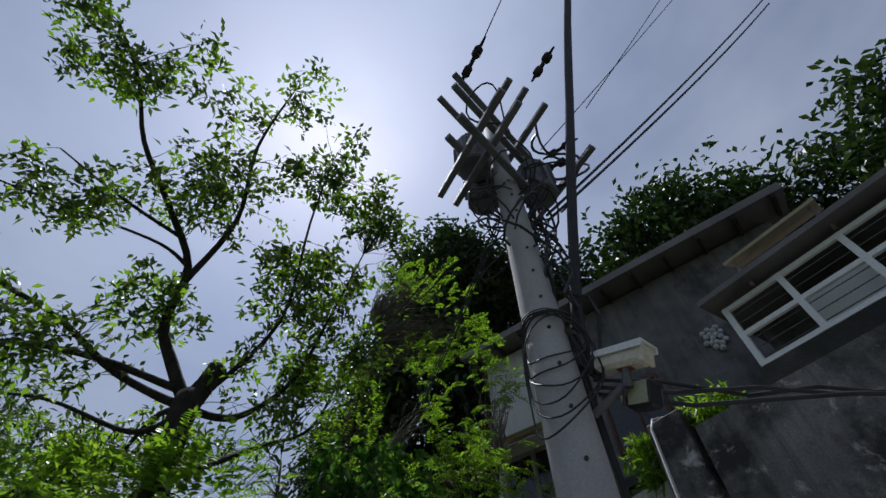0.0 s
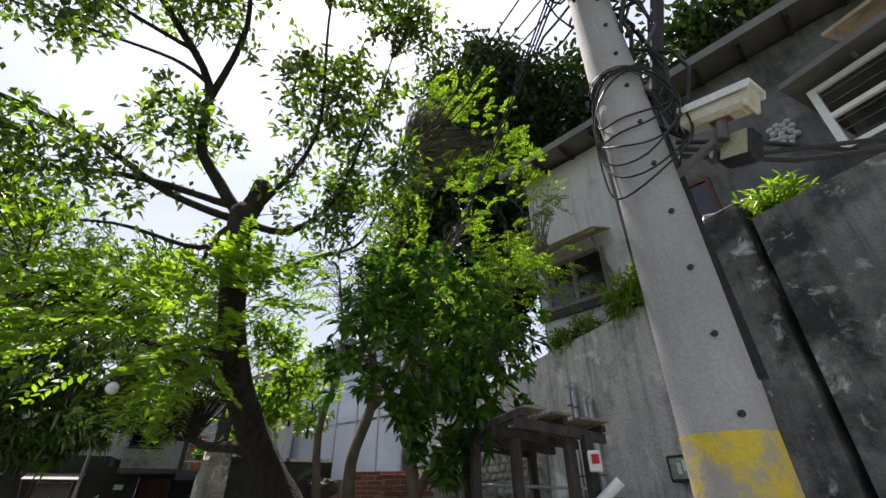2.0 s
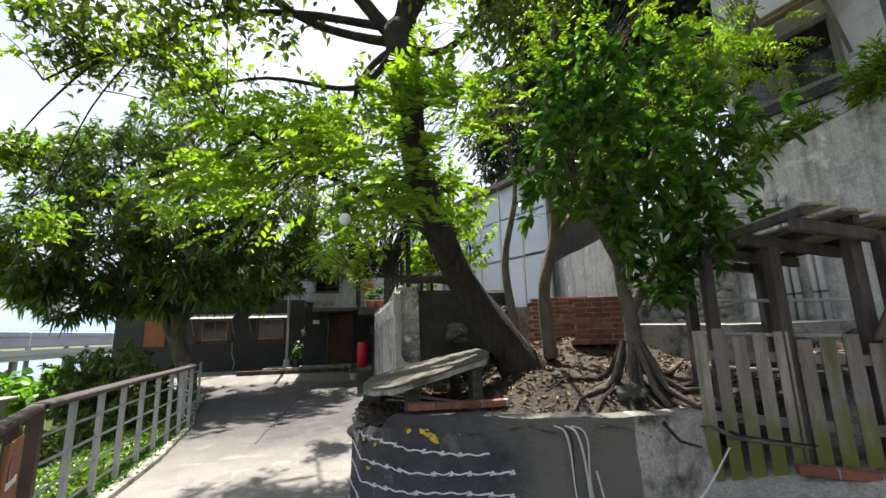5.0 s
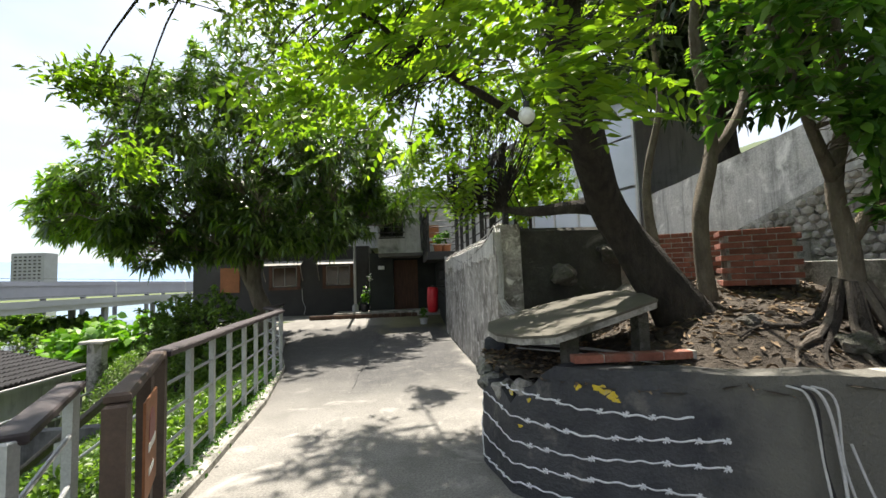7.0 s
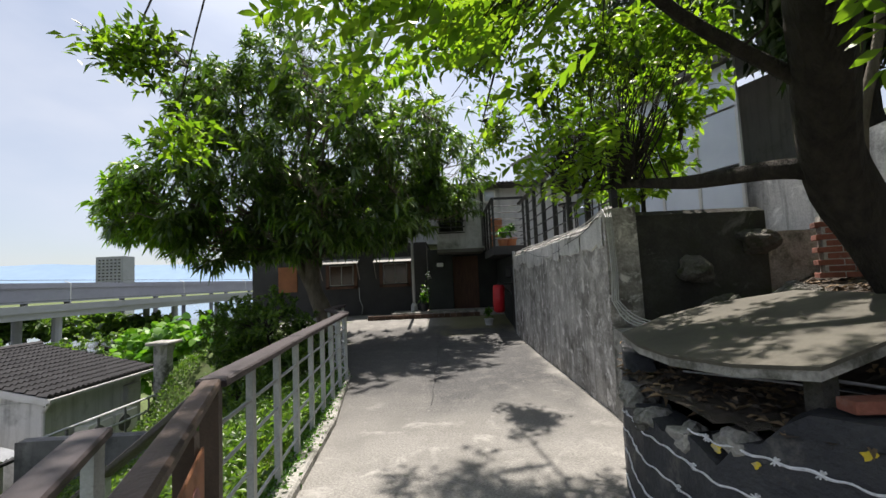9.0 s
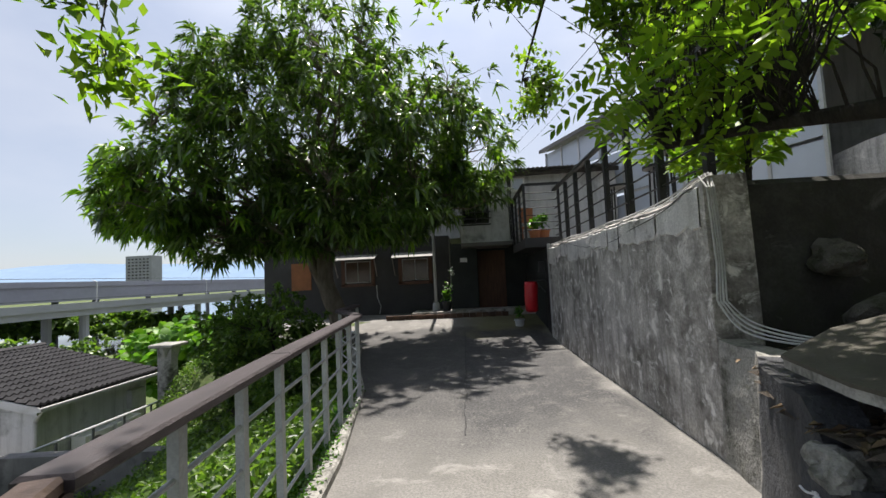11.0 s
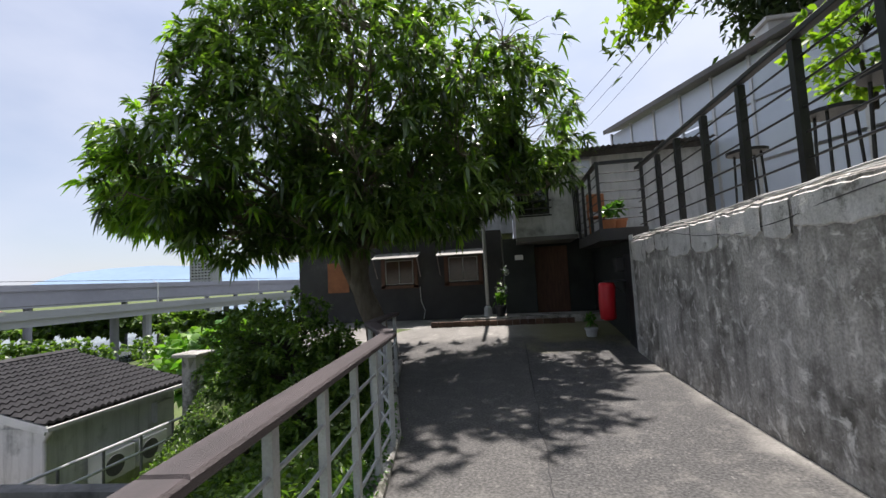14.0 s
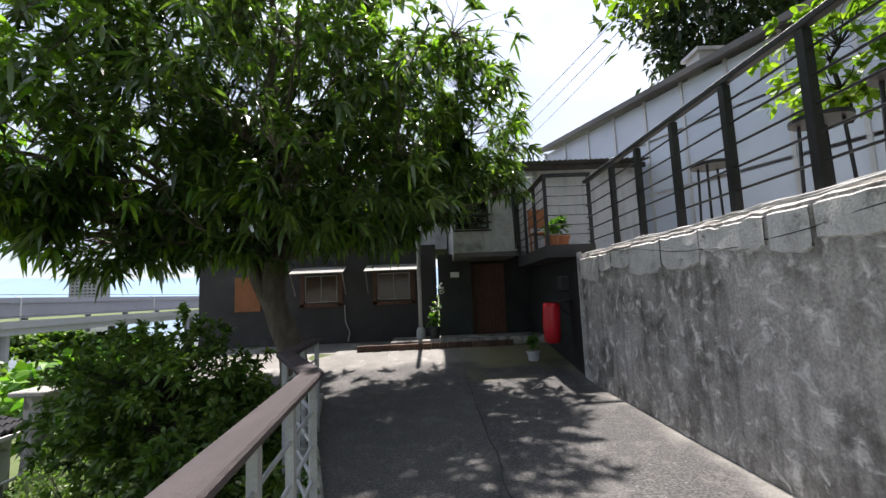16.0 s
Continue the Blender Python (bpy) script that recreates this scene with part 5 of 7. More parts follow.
lines = thing("garden_cables", (1.05, 4.35, 0.5), "bundle of pale grey cables running over the planter edge", "cables")
for k, (o, w) in enumerate(((0.0, 0.0), (0.03, 0.05), (0.085, -0.04), (0.15, 0.06))):
    part("cable", Geo().tube(smoothed_line([(-0.1 + o + w, 6.1 + 0.15 * k, 0.93), (0.4 + o - w, 5.5, 0.94 + 0.01 * k), (0.85 + o * 0.6 + w, 4.75, 0.93), (1.0 + o * 0.7, 4.42, 0.92), (1.06 + o, 4.33, 0.85), (1.08 + o - 0.5 * w, 4.30, 0.5), (1.10 + o + 0.6 * w, 4.26, 0.1)]), 0.007 + 0.001 * (k % 3), 6), M_CABLE if k != 1 else M_BLACK, lines)
part("cable", Geo().tube(smoothed_line([(1.25, 4.3, 0.62), (1.3, 4.2, 0.3), (1.45, 4.1, 0.27), (1.7, 3.9, 0.5), (2.2, 4.1, 0.75)]), 0.007, 6), M_CABLE, lines)
wl2 = thing("wall_cables", (0.4, 11, 2.1), "pale and black cables lying along the wall top", "cables")
for k in range(6):
    pts = [(WX + 0.03 + 0.025 * k + 0.03 * math.sin(y * 1.3 + k * 2), y, wall_top(y) + 0.02 + 0.012 * (k % 2) + 0.015 * math.sin(y * 3 + k)) for y in np.linspace(8.1, 15.0, 40)]
    if k < 4:
        pts = smoothed_line([(0.95, 6.95 + 0.04 * k, 1.04), (0.55 + 0.03 * k, 7.5, 1.0 + 0.012 * k), (WX + 0.12 + 0.03 * k, 7.86, 1.06 + 0.02 * k), (WX + 0.02 * k, 7.985 - 0.008 * k, 1.3)]) + [(WX + 0.03 + 0.02 * k, 8.0, 1.6), (WX + 0.02 * k, 7.99, wall_top(8.1) - 0.1)] + pts
    part("cable", Geo().tube(pts, 0.007 if k % 2 else 0.009, 6), M_CABLE, wl2)
part("cable", Geo().tube([(WX - 0.012, y, wall_top(y) - 0.05 - 0.22 * math.sin((y - 8.2) / 5.4 * math.pi) ** 2) for y in np.linspace(8.2, 13.6, 30)], 0.005, 5), M_BLACK, wl2)


def brick_block(name, x0, y0, z0, nx, ny, nz, rz, label):
    t = thing(name, (x0, y0, z0), label, "brick block", "brick blocks")
    base = Geo().box((0, 0, 0), (0.2, 0.095, 0.055), bevel=0.004).mesh("brick")
    base.materials.append(M_BRICK)
    core = Geo().box((x0, y0, z0 + nz * 0.033), (nx * 0.21 - 0.03, ny * 0.105 - 0.02, nz * 0.066 - 0.012), rz=rz)
    part("mortar", core, M_OLDCONC, t)
    c, s = math.cos(rz), math.sin(rz)
    for k in range(nz):
        for i in range(nx):
            for j in range(ny):
                if 0 < i < nx - 1 and 0 < j < ny - 1:
                    continue
                u, v = (i - (nx - 1) / 2) * 0.21 + (0.04 if k % 2 else -0.04) * (nx > 2), (j - (ny - 1) / 2) * 0.105
                ob = new("brick", base)
                ob.parent = t
                ob.matrix_parent_inverse = t.matrix_basis.inverted()
                ob.matrix_basis = pose(x0 + c * u - s * v, y0 + s * u + c * v, z0 + 0.033 + k * 0.066, 0, 0, math.degrees(rz))
    return t


brick_block("brick_block", 2.6, 6.3, 1.42, 3, 3, 9, -0.5, "stacked red brick pier on the planted bank")
brick_block("brick_block", 2.65, 7.5, 1.45, 4, 2, 10, -0.5, "low red brick planter wall behind the trees")
brick_block("brick_block", 2.92, 3.5, 0.62, 5, 1, 1, -0.7, "worn red bricks bedded under the gate")
brick_block("brick_block", 0.45, 5.0, 0.98, 4, 1, 1, -0.05, "single row of red bricks under the slab")

# ---- railing along the drop ----
RAIL = [(-2.40, 4.15), (-2.92, 5.45), (-3.10, 7.2), (-3.36, 10.2), (-3.94, 11.35), (-4.02, 12.75)]
railing = thing("railing", (-3.0, 7.0, 0.0), "grey steel railing with a weathered purple-brown timber top along the drop", "railing")
for i, ((x0, y0), (x1, y1)) in enumerate(zip(RAIL, RAIL[1:])):
    z = 1.12
    part("top_rail", Geo().beam((x0, y0, z + 0.002 * i), (x1, y1, z + 0.002 * i), 0.16 if i else 0.1, 0.05, 0.012), M_RAILTOP if i else M_BROWNPOST, railing)
    L = math.hypot(x1 - x0, y1 - y0)
    n = max(1, round(L / 0.62))
    for k in range(n + (1 if i == len(RAIL) - 2 else 0)):
        if i == 0:
            break
        t = k / n
        x, y = x0 + (x1 - x0) * t, y0 + (y1 - y0) * t
        part("post", Geo().box((x, y, 0.5), (0.06, 0.045, 1.2), rz=math.atan2(y1 - y0, x1 - x0), bevel=0.006), M_GALV, railing)
    for z in (0.22, 0.44, 0.66, 0.88):
        if i:
            part("cross_bar", Geo().tube([(x0, y0, z), (x1, y1, z)], 0.013, 8), M_GALV, railing)
for x, y, s in ((-2.40, 4.15, 0.09), (-2.62, 4.75, 0.07), (-2.92, 5.45, 0.09)):
    part("post", Geo().box((x, y, 0.5), (s, s, 1.2), rz=0.3, bevel=0.008), M_BROWNPOST, railing, "brown painted post")

board = thing("warning_sign", (-2.56, 4.75, 0.5), "rust-orange warning sign with a pale bar, wired to the railing", "sign")
rzb = math.atan2(1.3, -0.52)
part("plate", Geo().box((-2.52, 4.62, 0.78), (0.42, 0.012, 0.5), rz=rzb, bevel=0.004), M_ORANGE, board)
flat("print_bar", board, (-2.52 + 0.0075 * math.sin(rzb), 4.62 - 0.0075 * math.cos(rzb), 0.78), rzb, [[(-0.12, -0.02), (0.12, -0.02), (0.12, 0.02), (-0.12, 0.02)], [(-0.1, -0.14), (0.06, -0.14), (0.06, -0.11), (-0.1, -0.11)]], M_WHITE)
part("disc", Geo().tube([(-2.52 + 0.007 * math.sin(rzb), 4.62 - 0.007 * math.cos(rzb), 0.86), (-2.52 + 0.010 * math.sin(rzb), 4.62 - 0.010 * math.cos(rzb), 0.86)], 0.1, 20), M_REDROOF, board)

stair = thing("stair_rail", (-3.4, 5.0, -0.2), "dark handrail running down the steps below the lane", "handrail")
part("rail", Geo().beam((-2.95, 5.45, 1.08), (-6.2, 7.9, -0.9), 0.09, 0.05, 0.01), M_RAILTOP, stair)
part("rail", Geo().beam((-2.75, 4.05, 1.0), (-3.25, 5.1, 1.0), 0.14, 0.05, 0.01), M_RAILTOP, stair)
for x, y, z0, z1 in ((-2.75, 4.05, 0.0, 1.0), (-3.25, 5.1, -0.1, 1.0), (-4.3, 6.47, -1.0, 0.26), (-5.4, 7.3, -1.6, -0.4)):
    part("post", Geo().box((x, y, (z0 + z1) / 2), (0.06, 0.06, z1 - z0), bevel=0.006), M_GALV, stair)
for dz in (-0.3, -0.6):
    part("cross_bar", Geo().tube([(-2.95, 5.45, 1.08 + dz), (-6.2, 7.9, -0.9 + dz)], 0.014, 8), M_GALV, stair)
    part("cross_bar", Geo().tube([(-2.75, 4.05, 1.0 + dz), (-3.25, 5.1, 1.0 + dz)], 0.014, 8), M_GALV, stair)
g = Geo()
for k in range(10):
    t = k / 10
    g.box((-3.5 - 3.0 * t, 5.1 + 2.3 * t, -0.15 - 1.7 * t - 0.3), (0.5, 1.1, 0.6), rz=-0.65)
structure("steps", g, M_OLDCONC, "mossy concrete steps going down below the lane", "steps")

# ---- iron balustrade on the terrace and the balcony ----
balu = thing("balustrade", (0.45, 11.0, 2.0), "black iron balustrade on top of the retaining wall", "balustrade")
BY = [8.35, 9.3, 10.2, 11.1, 12.0, 12.9, 13.75]
for y in BY:
    part("post", Geo().box((0.42, y, 2.82), (0.075, 0.075, 1.46), bevel=0.006), M_IRON, balu)
part("top_rail", Geo().beam((0.42, 8.2, 3.57), (0.42, 14.95, 3.62), 0.09, 0.06, 0.008), M_IRON, balu)
for z in (2.5, 2.72, 2.94, 3.16, 3.38):
    part("bar", Geo().tube([(0.42, 8.2, z), (0.42, 14.95, z)], 0.012, 6), M_IRON, balu)
balc = thing("balcony", (0.2, 16.8, 2.3), "small projecting balcony with black iron rails beside the dark house", "balcony")
part("slab", Geo().prism([(-0.32, 15.15), (0.62, 15.15), (0.62, 17.88), (-0.32, 17.88)], 2.24, 2.48), M_DARKHOUSE, balc)
for x, y in ((-0.28, 15.2), (0.58, 15.2), (-0.28, 16.1), (-0.28, 17.0), (-0.28, 17.82)):
    part("post", Geo().box((x, y, 3.15), (0.06, 0.06, 1.36), bevel=0.005), M_IRON, balc)
part("top_rail", Geo().beam((-0.28, 15.17, 3.84), (-0.28, 17.86, 3.84), 0.08, 0.06), M_IRON, balc)
part("top_rail", Geo().beam((-0.23, 15.2, 3.84), (0.62, 15.2, 3.84), 0.08, 0.06), M_IRON, balc)
for z in np.linspace(2.68, 3.62, 6):
    part("bar", Geo().tube([(-0.28, 15.2, z), (-0.28, 17.86, z)], 0.011, 6), M_IRON, balc)
    part("bar", Geo().tube([(-0.28, 15.2, z), (0.6, 15.2, z)], 0.011, 6), M_IRON, balc)

# terrace stools and tables
for k, (x, y) in enumerate(((1.0, 10.0), (1.15, 10.9), (1.05, 12.3))):
    st_ = thing("bar_table", (x, y, 2.02), "black round-topped bar table behind the balustrade", "table", "terrace tables")
    part("tabletop", Geo().tube([(x, y, 3.08), (x, y, 3.12)], 0.24, 20), M_IRON, st_)
    for a in (0.6, 2.2, 3.8, 5.4):
        part("leg", Geo().tube([(x + 0.16 * math.cos(a), y + 0.16 * math.sin(a), 3.08), (x + 0.2 * math.cos(a), y + 0.2 * math.sin(a), 2.02)], 0.016, 6), M_IRON, st_)

# glazed hall behind the terrace
hall = thing("glazed_hall", (3.6, 17, 2.0), "pale blue glazed upper hall with a dark sloping eave", "building")
ha, hb = Vector((5.2, 12.8, 0)), Vector((1.7, 21.8, 0))
hd = (hb - ha).normalized()
hn = Vector((-hd.y, hd.x, 0))
NB = 9
for k in range(NB):
    p, q_ = ha.lerp(hb, k / NB), ha.lerp(hb, (k + 1) / NB)
    # pale translucent panes, the blue of the reflected sky put into their colour
    for z0, z1 in ((2.0, 3.9), (3.98, 5.3), (5.36, 6.4)):
        part("pane", Geo().beam(p.lerp(q_, 0.02) + Vector((0, 0, (z0 + z1) / 2)), q_.lerp(p, 0.02) + Vector((0, 0, (z0 + z1) / 2)), 0.03, z1 - z0), M_GLASSBLUE, hall)
for k in range(NB + 1):
    p = ha.lerp(hb, k / NB) + hn * 0.02
    part("mullion", Geo().box((p.x, p.y, 4.2), (0.07, 0.07, 4.5), rz=math.atan2(hd.y, hd.x)), M_ALU, hall)
part("roof", Geo().add([ha + hn * 0.35 + Vector((0, 0, 6.42)), hb + hn * 0.35 + Vector((0, 0, 6.42)), hb - hn * 4 + Vector((0, 0, 7.6)), ha - hn * 4 + Vector((0, 0, 7.6)),
                        ha + hn * 0.35 + Vector((0, 0, 6.56)), hb + hn * 0.35 + Vector((0, 0, 6.56)), hb - hn * 4 + Vector((0, 0, 7.75)), ha - hn * 4 + Vector((0, 0, 7.75))],
                       [(3, 2, 1, 0), (4, 5, 6, 7), (0, 1, 5, 4), (1, 2, 6, 5), (2, 3, 7, 6), (3, 0, 4, 7)]), M_GREYROOF, hall)
part("back_wall", Geo().beam(ha - hn * 3.9 + Vector((0, 0, 4.6)), hb - hn * 3.9 + Vector((0, 0, 4.6)), 0.2, 5.4), M_LIGHTWALL, hall)

part("chimney", Geo().box((4.1, 16.6, 6.75), (0.5, 0.5, 0.5), bevel=0.03).box((4.1, 16.6, 7.02), (0.66, 0.66, 0.08)), M_PIPE, hall, "grey vent stack")
tp = thing("utility_pole", (8.07, 21.5, 2.0), "distant pale concrete utility pole behind the glazed hall", "utility pole")
part("shaft", Geo().tube([(8.07, 21.5, 2.0), (8.07 - 0.05, 21.5, 13.5)], [0.2, 0.14], 14), M_POLE, tp, smooth=True)
for z in (11.6, 12.4):
    part("crossarm", Geo().beam((8.07 - 0.7, 21.5, z), (8.07 + 0.7, 21.5, z), 0.09, 0.1), M_STEEL, tp)
structure("path_upper", Geo().prism([(3.2, 4.9), (5.44, 4.9), (5.44, 8.2), (3.0, 8.2)], 1.2, [1.62, 1.64, 1.7, 1.7]), M_OLDCONC, "pale concrete path at the foot of the tall wall", "path")

# ---- dark house at the end of the lane ----
FY = 19.2
dark = thing("dark_house", (-4, 21, 0.3), "charcoal-painted two-storey house at the end of the lane", "house")
part("wall", Geo().prism([(-9.0, FY), (-2.4, FY), (-2.4, FY + 6), (-9.0, FY + 6)], 0.2, 3.05), M_DARKHOUSE, dark)
part("wall", Geo().prism([(-2.35, 18.85), (-1.45, 18.85), (-1.45, 19.3), (-2.35, 19.3)], 0.2, 2.72), M_ENTRY, dark, "black-green entrance pier")
part("wall", Geo().prism([(-1.45, 19.32), (1.2, 19.32), (1.2, 19.5), (-1.45, 19.5)], 0.2, 2.72), M_ENTRY, dark)
part("wall", Geo().prism([(0.24, 14.96), (0.5, 14.96), (0.5, 19.3), (0.24, 19.3)], 0.0, 2.22), M_ENTRY, dark)
part("wall", Geo().prism([(-1.95, 17.9), (3.0, 17.9), (3.0, 25), (-1.95, 25)], 2.64, 4.76), M_UPPER, dark, "grey upper storey")
part("wall", Geo().prism([(-8.5, 21.0), (-2.0, 21.0), (-2.0, 25), (-8.5, 25)], 3.1, 5.1), M_UPPER, dark, "set-back grey upper storey")
part("canopy", Geo().prism([(-1.95, 17.7), (-0.36, 17.7), (-0.36, 19.3), (-1.95, 19.3)], 2.52, 2.635), M_GREYROOF, dark)
roofd = Geo()
roofd.grid(82, 2, lambda u, v: (-2.3 + 5.33 * u, 17.35 + 7.85 * v, 4.80 + 0.5 * v + 0.035 * (round(u * 82) % 2)))
part("roof", roofd, M_GREYROOF, dark, "corrugated sheet roof")
part("roof", Geo().prism([(-8.8, 20.6), (-2.6, 20.6), (-2.6, 25.2), (-8.8, 25.2)], 5.1, 5.25), M_GREYROOF, dark)
part("eave_beam", Geo().beam((-2.2, 17.6, 4.70), (3.0, 17.6, 4.70), 0.08, 0.12), M_GATEDARK, dark)
for x in (-5.62, -3.6):
    window_unit(dark, (x, FY - 0.02, 1.92), 0.9, 0.75, "y", M_SASH, M_BROWNGLASS, bars=1, t=0.028)
    part("shutter_frame", Geo().box((x - 0.53, FY - 0.03, 1.9), (0.12, 0.05, 0.95)).box((x + 0.53, FY - 0.03, 1.9), (0.12, 0.05, 0.95)).box((x, FY - 0.03, 1.46), (1.2, 0.05, 0.1)), M_DOORWOOD, dark)
    a_ = part("awning", Geo().add([(x - 0.75, FY, 2.5), (x + 0.7, FY, 2.5), (x + 0.7, FY - 0.5, 2.32), (x - 0.75, FY - 0.5, 2.32), (x - 0.75, FY, 2.53), (x + 0.7, FY, 2.53), (x + 0.7, FY - 0.5, 2.35), (x - 0.75, FY - 0.5, 2.35)],
                                  [(0, 1, 2, 3), (7, 6, 5, 4), (0, 4, 5, 1), (1, 5, 6, 2), (2, 6, 7, 3), (3, 7, 4, 0)]), M_AWNING, dark, "weathered grey sheet awning")
    for bx in (x - 0.72, x + 0.67):
        part("brace", Geo().beam((bx, FY - 0.02, 1.75), (bx, FY - 0.45, 2.32), 0.03, 0.03), M_WOOD, a_)
part("window", Geo().box((-7.65, FY - 0.02, 1.85), (0.7, 0.05, 0.95)), M_ORANGE, dark, "boarded orange-brown window")
part("door", Geo().box((-0.95, 19.28, 1.45), (0.95, 0.06, 2.0), bevel=0.01).box((-0.95, 19.245, 1.9), (0.7, 0.02, 0.7)).box((-0.95, 19.245, 1.0), (0.7, 0.02, 0.7)), M_DOORWOOD, dark, "dark brown panelled door")
part("drain_hose", Geo().tube([(-4.98, FY - 0.03, 1.45), (-4.96, FY - 0.04, 1.0), (-4.85, FY - 0.04, 0.7), (-4.9, FY - 0.05, 0.45)], 0.016, 6), M_PIPE, dark)
ub = window_unit(dark, (-1.45, 17.88, 3.7), 0.85, 0.9, "y", M_IRON, bars=1)
part("bars", Geo().box((-1.45, 17.8, 3.6), (0.95, 0.03, 0.04)).box((-1.45, 17.8, 3.4), (0.95, 0.03, 0.04)).box((-1.45, 17.8, 3.2), (0.95, 0.03, 0.04)), M_IRON, ub)
part("junction_box", Geo().box((-0.08, 17.82, 4.40), (0.42, 0.14, 0.44), bevel=0.02), M_WHITE, dark, "pale lamp box")
part("lens", Geo().box((-0.08, 17.742, 4.40), (0.32, 0.02, 0.32)), M_GLASSBLUE, dark)
for k in range(3):
    part("pipe", Geo().tube([(-0.36 + 0.04 * k, 17.88, 4.7), (-0.40 + 0.04 * k, 17.87, 4.0), (-0.36 + 0.04 * k, 17.87, 2.7)], 0.014, 6), M_BLACK, dark)
# lean-to pieces round the door
box_ = thing("red_sack", (0.02, 15.7, 0.75), "red plastic sack hanging on the dark wall by the door", "sack")
part("sack", Geo().tube([(-0.17, 15.7, 0.58), (-0.17, 15.7, 0.62), (-0.17, 15.71, 0.95), (-0.16, 15.7, 1.3), (-0.16, 15.7, 1.38)], [0.09, 0.155, 0.175, 0.17, 0.15], 16, wob=0.22), M_RED, box_, smooth=True)
part("holder", Geo().box((0.02, 15.7, 1.40), (0.42, 0.34, 0.04), bevel=0.008).beam((0.2, 15.7, 1.1), (-0.1, 15.7, 1.39), 0.03, 0.03), M_IRON, box_)
for k in range(3):
    part("pipe", Geo().tube([(0.2, 14.85 + 0.07 * k, 0.05), (0.2, 14.85 + 0.07 * k, 2.3)], 0.022, 8), M_PIPE, dark, "grey conduit")
part("door", Geo().box((0.225, 15.3, 1.0), (0.03, 0.7, 1.9)), M_IRON, dark, "dark side door")
part("meter_box", Geo().box((0.14, 15.75, 1.75), (0.16, 0.26, 0.3), bevel=0.02), M_DARKHOUSE, dark)

step = Geo().box((-1.6, 18.3, 0.42), (4.0, 1.0, 0.22), bevel=0.02)
structure("step", step, M_OLDCONC, "low broken brick-edged step before the house", "step")

kerbb = thing("brick_kerb", (-2.6, 17.75, 0.25), "low brown brick kerb before the entrance step", "kerb")
kb = Geo().box((0, 0, 0), (0.19, 0.11, 0.15), bevel=0.008).mesh("kerb_brick")
kb.materials.append(material("brown_brick", (0.07, 0.04, 0.028), (0.13, 0.08, 0.055), 6.0, 0.85, 0.6, piece=0.35))
for k in range(19):
    ob = new("kerb_brick", kb)
    ob.parent = kerbb
    ob.matrix_parent_inverse = kerbb.matrix_basis.inverted()
    ob.matrix_basis = pose(-4.3 + 0.2 * k, 17.72 + 0.015 * math.sin(k * 2.3), road_z(0, 17.7) + 0.06, 0, 0, 3 * math.sin(k * 1.7))
flw = thing("flowering_plant", (-2.45, 18.2, 0.5), "white-flowered plant climbing beside the entrance post", "plant")
C = np.concatenate([blob(40, (-2.45, 18.25, 1.25), (0.16, 0.12, 0.3), 0.2), blob(24, (-2.3, 18.3, 1.75), (0.14, 0.1, 0.16), 0.2)])
leaves(C, rng.normal(0, 1, C.shape), 0.09, 0.06, [L_BROAD, M_PETAL], "foliage", flw, which=(rng.random(len(C)) < 0.6).astype(int))
part("stem", Geo().tube([(-2.5, 18.2, 0.7), (-2.46, 18.24, 1.1), (-2.35, 18.3, 1.8)], 0.012, 6), M_BARK, flw)
part("notice", Geo().box((-1.9, 18.84, 2.15), (0.24, 0.02, 0.14)), M_WHITE, dark, "small white house plate")
lamp = thing("lamp_post", (-2.86, 18.5, 0.3), "grey steel post with a wider foot standing on the step", "post")
part("foot", Geo().tube([(-2.86, 18.3, 0.4), (-2.86, 18.3, 0.75), (-2.86, 18.3, 0.82)], [0.13, 0.11, 0.06], 12), M_GALV, lamp)
part("pole", Geo().tube([(-2.86, 18.3, 0.8), (-2.86, 18.3, 4.8)], 0.05, 12), M_GALV, lamp, smooth=True)


def pot(x, y, z, r, h, mat_, label):
    t = thing("flower_pot", (x, y, z), label, "plant pot", "potted plants")
    part("pot", Geo().tube([(x, y, z), (x, y, z + h * 0.85), (x, y, z + h * 0.86), (x, y, z + h)], [r * 0.72, r * 0.95, r * 1.08, r * 1.08], 16), mat_, t, smooth=False)
    C = np.array([(x, y, z + h)]) + rng.normal(0, 0.3 * r, (60, 3)) + np.array((0, 0, r * 1.3))
    leaves(C, rng.normal(0, 1, (60, 3)) + np.array((0, 0, 0.6)), r * 1.1, r * 0.45, [L_BROAD], "foliage", t, six=True)
    return t


pot(-0.44, 16.3, 0.10, 0.14, 0.26, M_GALV, "grey plastic pot with a leafy plant by the door")
pot(0.1, 16.2, 2.48, 0.16, 0.3, M_TERRA, "terracotta pot with a green plant on the balcony")
pot(0.4, 16.6, 2.48, 0.2, 0.34, M_TERRA, "terracotta pot with a green plant on the balcony")
pot(-2.5, 18.2, 0.52, 0.16, 0.3, M_IRON, "black pot with pale flowers by the post")
chair = thing("chair", (0.0, 16.9, 2.48), "orange-brown wooden chair on the balcony", "chair")
for x in (-0.15, 0.2):
    for y in (16.75, 17.1):
        part("leg", Geo().box((x, y, 2.70), (0.04, 0.04, 0.44)), M_TERRA, chair)
part("seat", Geo().box((0.02, 16.93, 2.93), (0.42, 0.42, 0.04), bevel=0.01), M_TERRA, chair)
part("backrest", Geo().box((0.02, 17.12, 3.32), (0.42, 0.04, 0.45), bevel=0.01).box((-0.17, 17.12, 3.02), (0.04, 0.04, 0.2)).box((0.21, 17.12, 3.02), (0.04, 0.04, 0.2)), M_TERRA, chair)

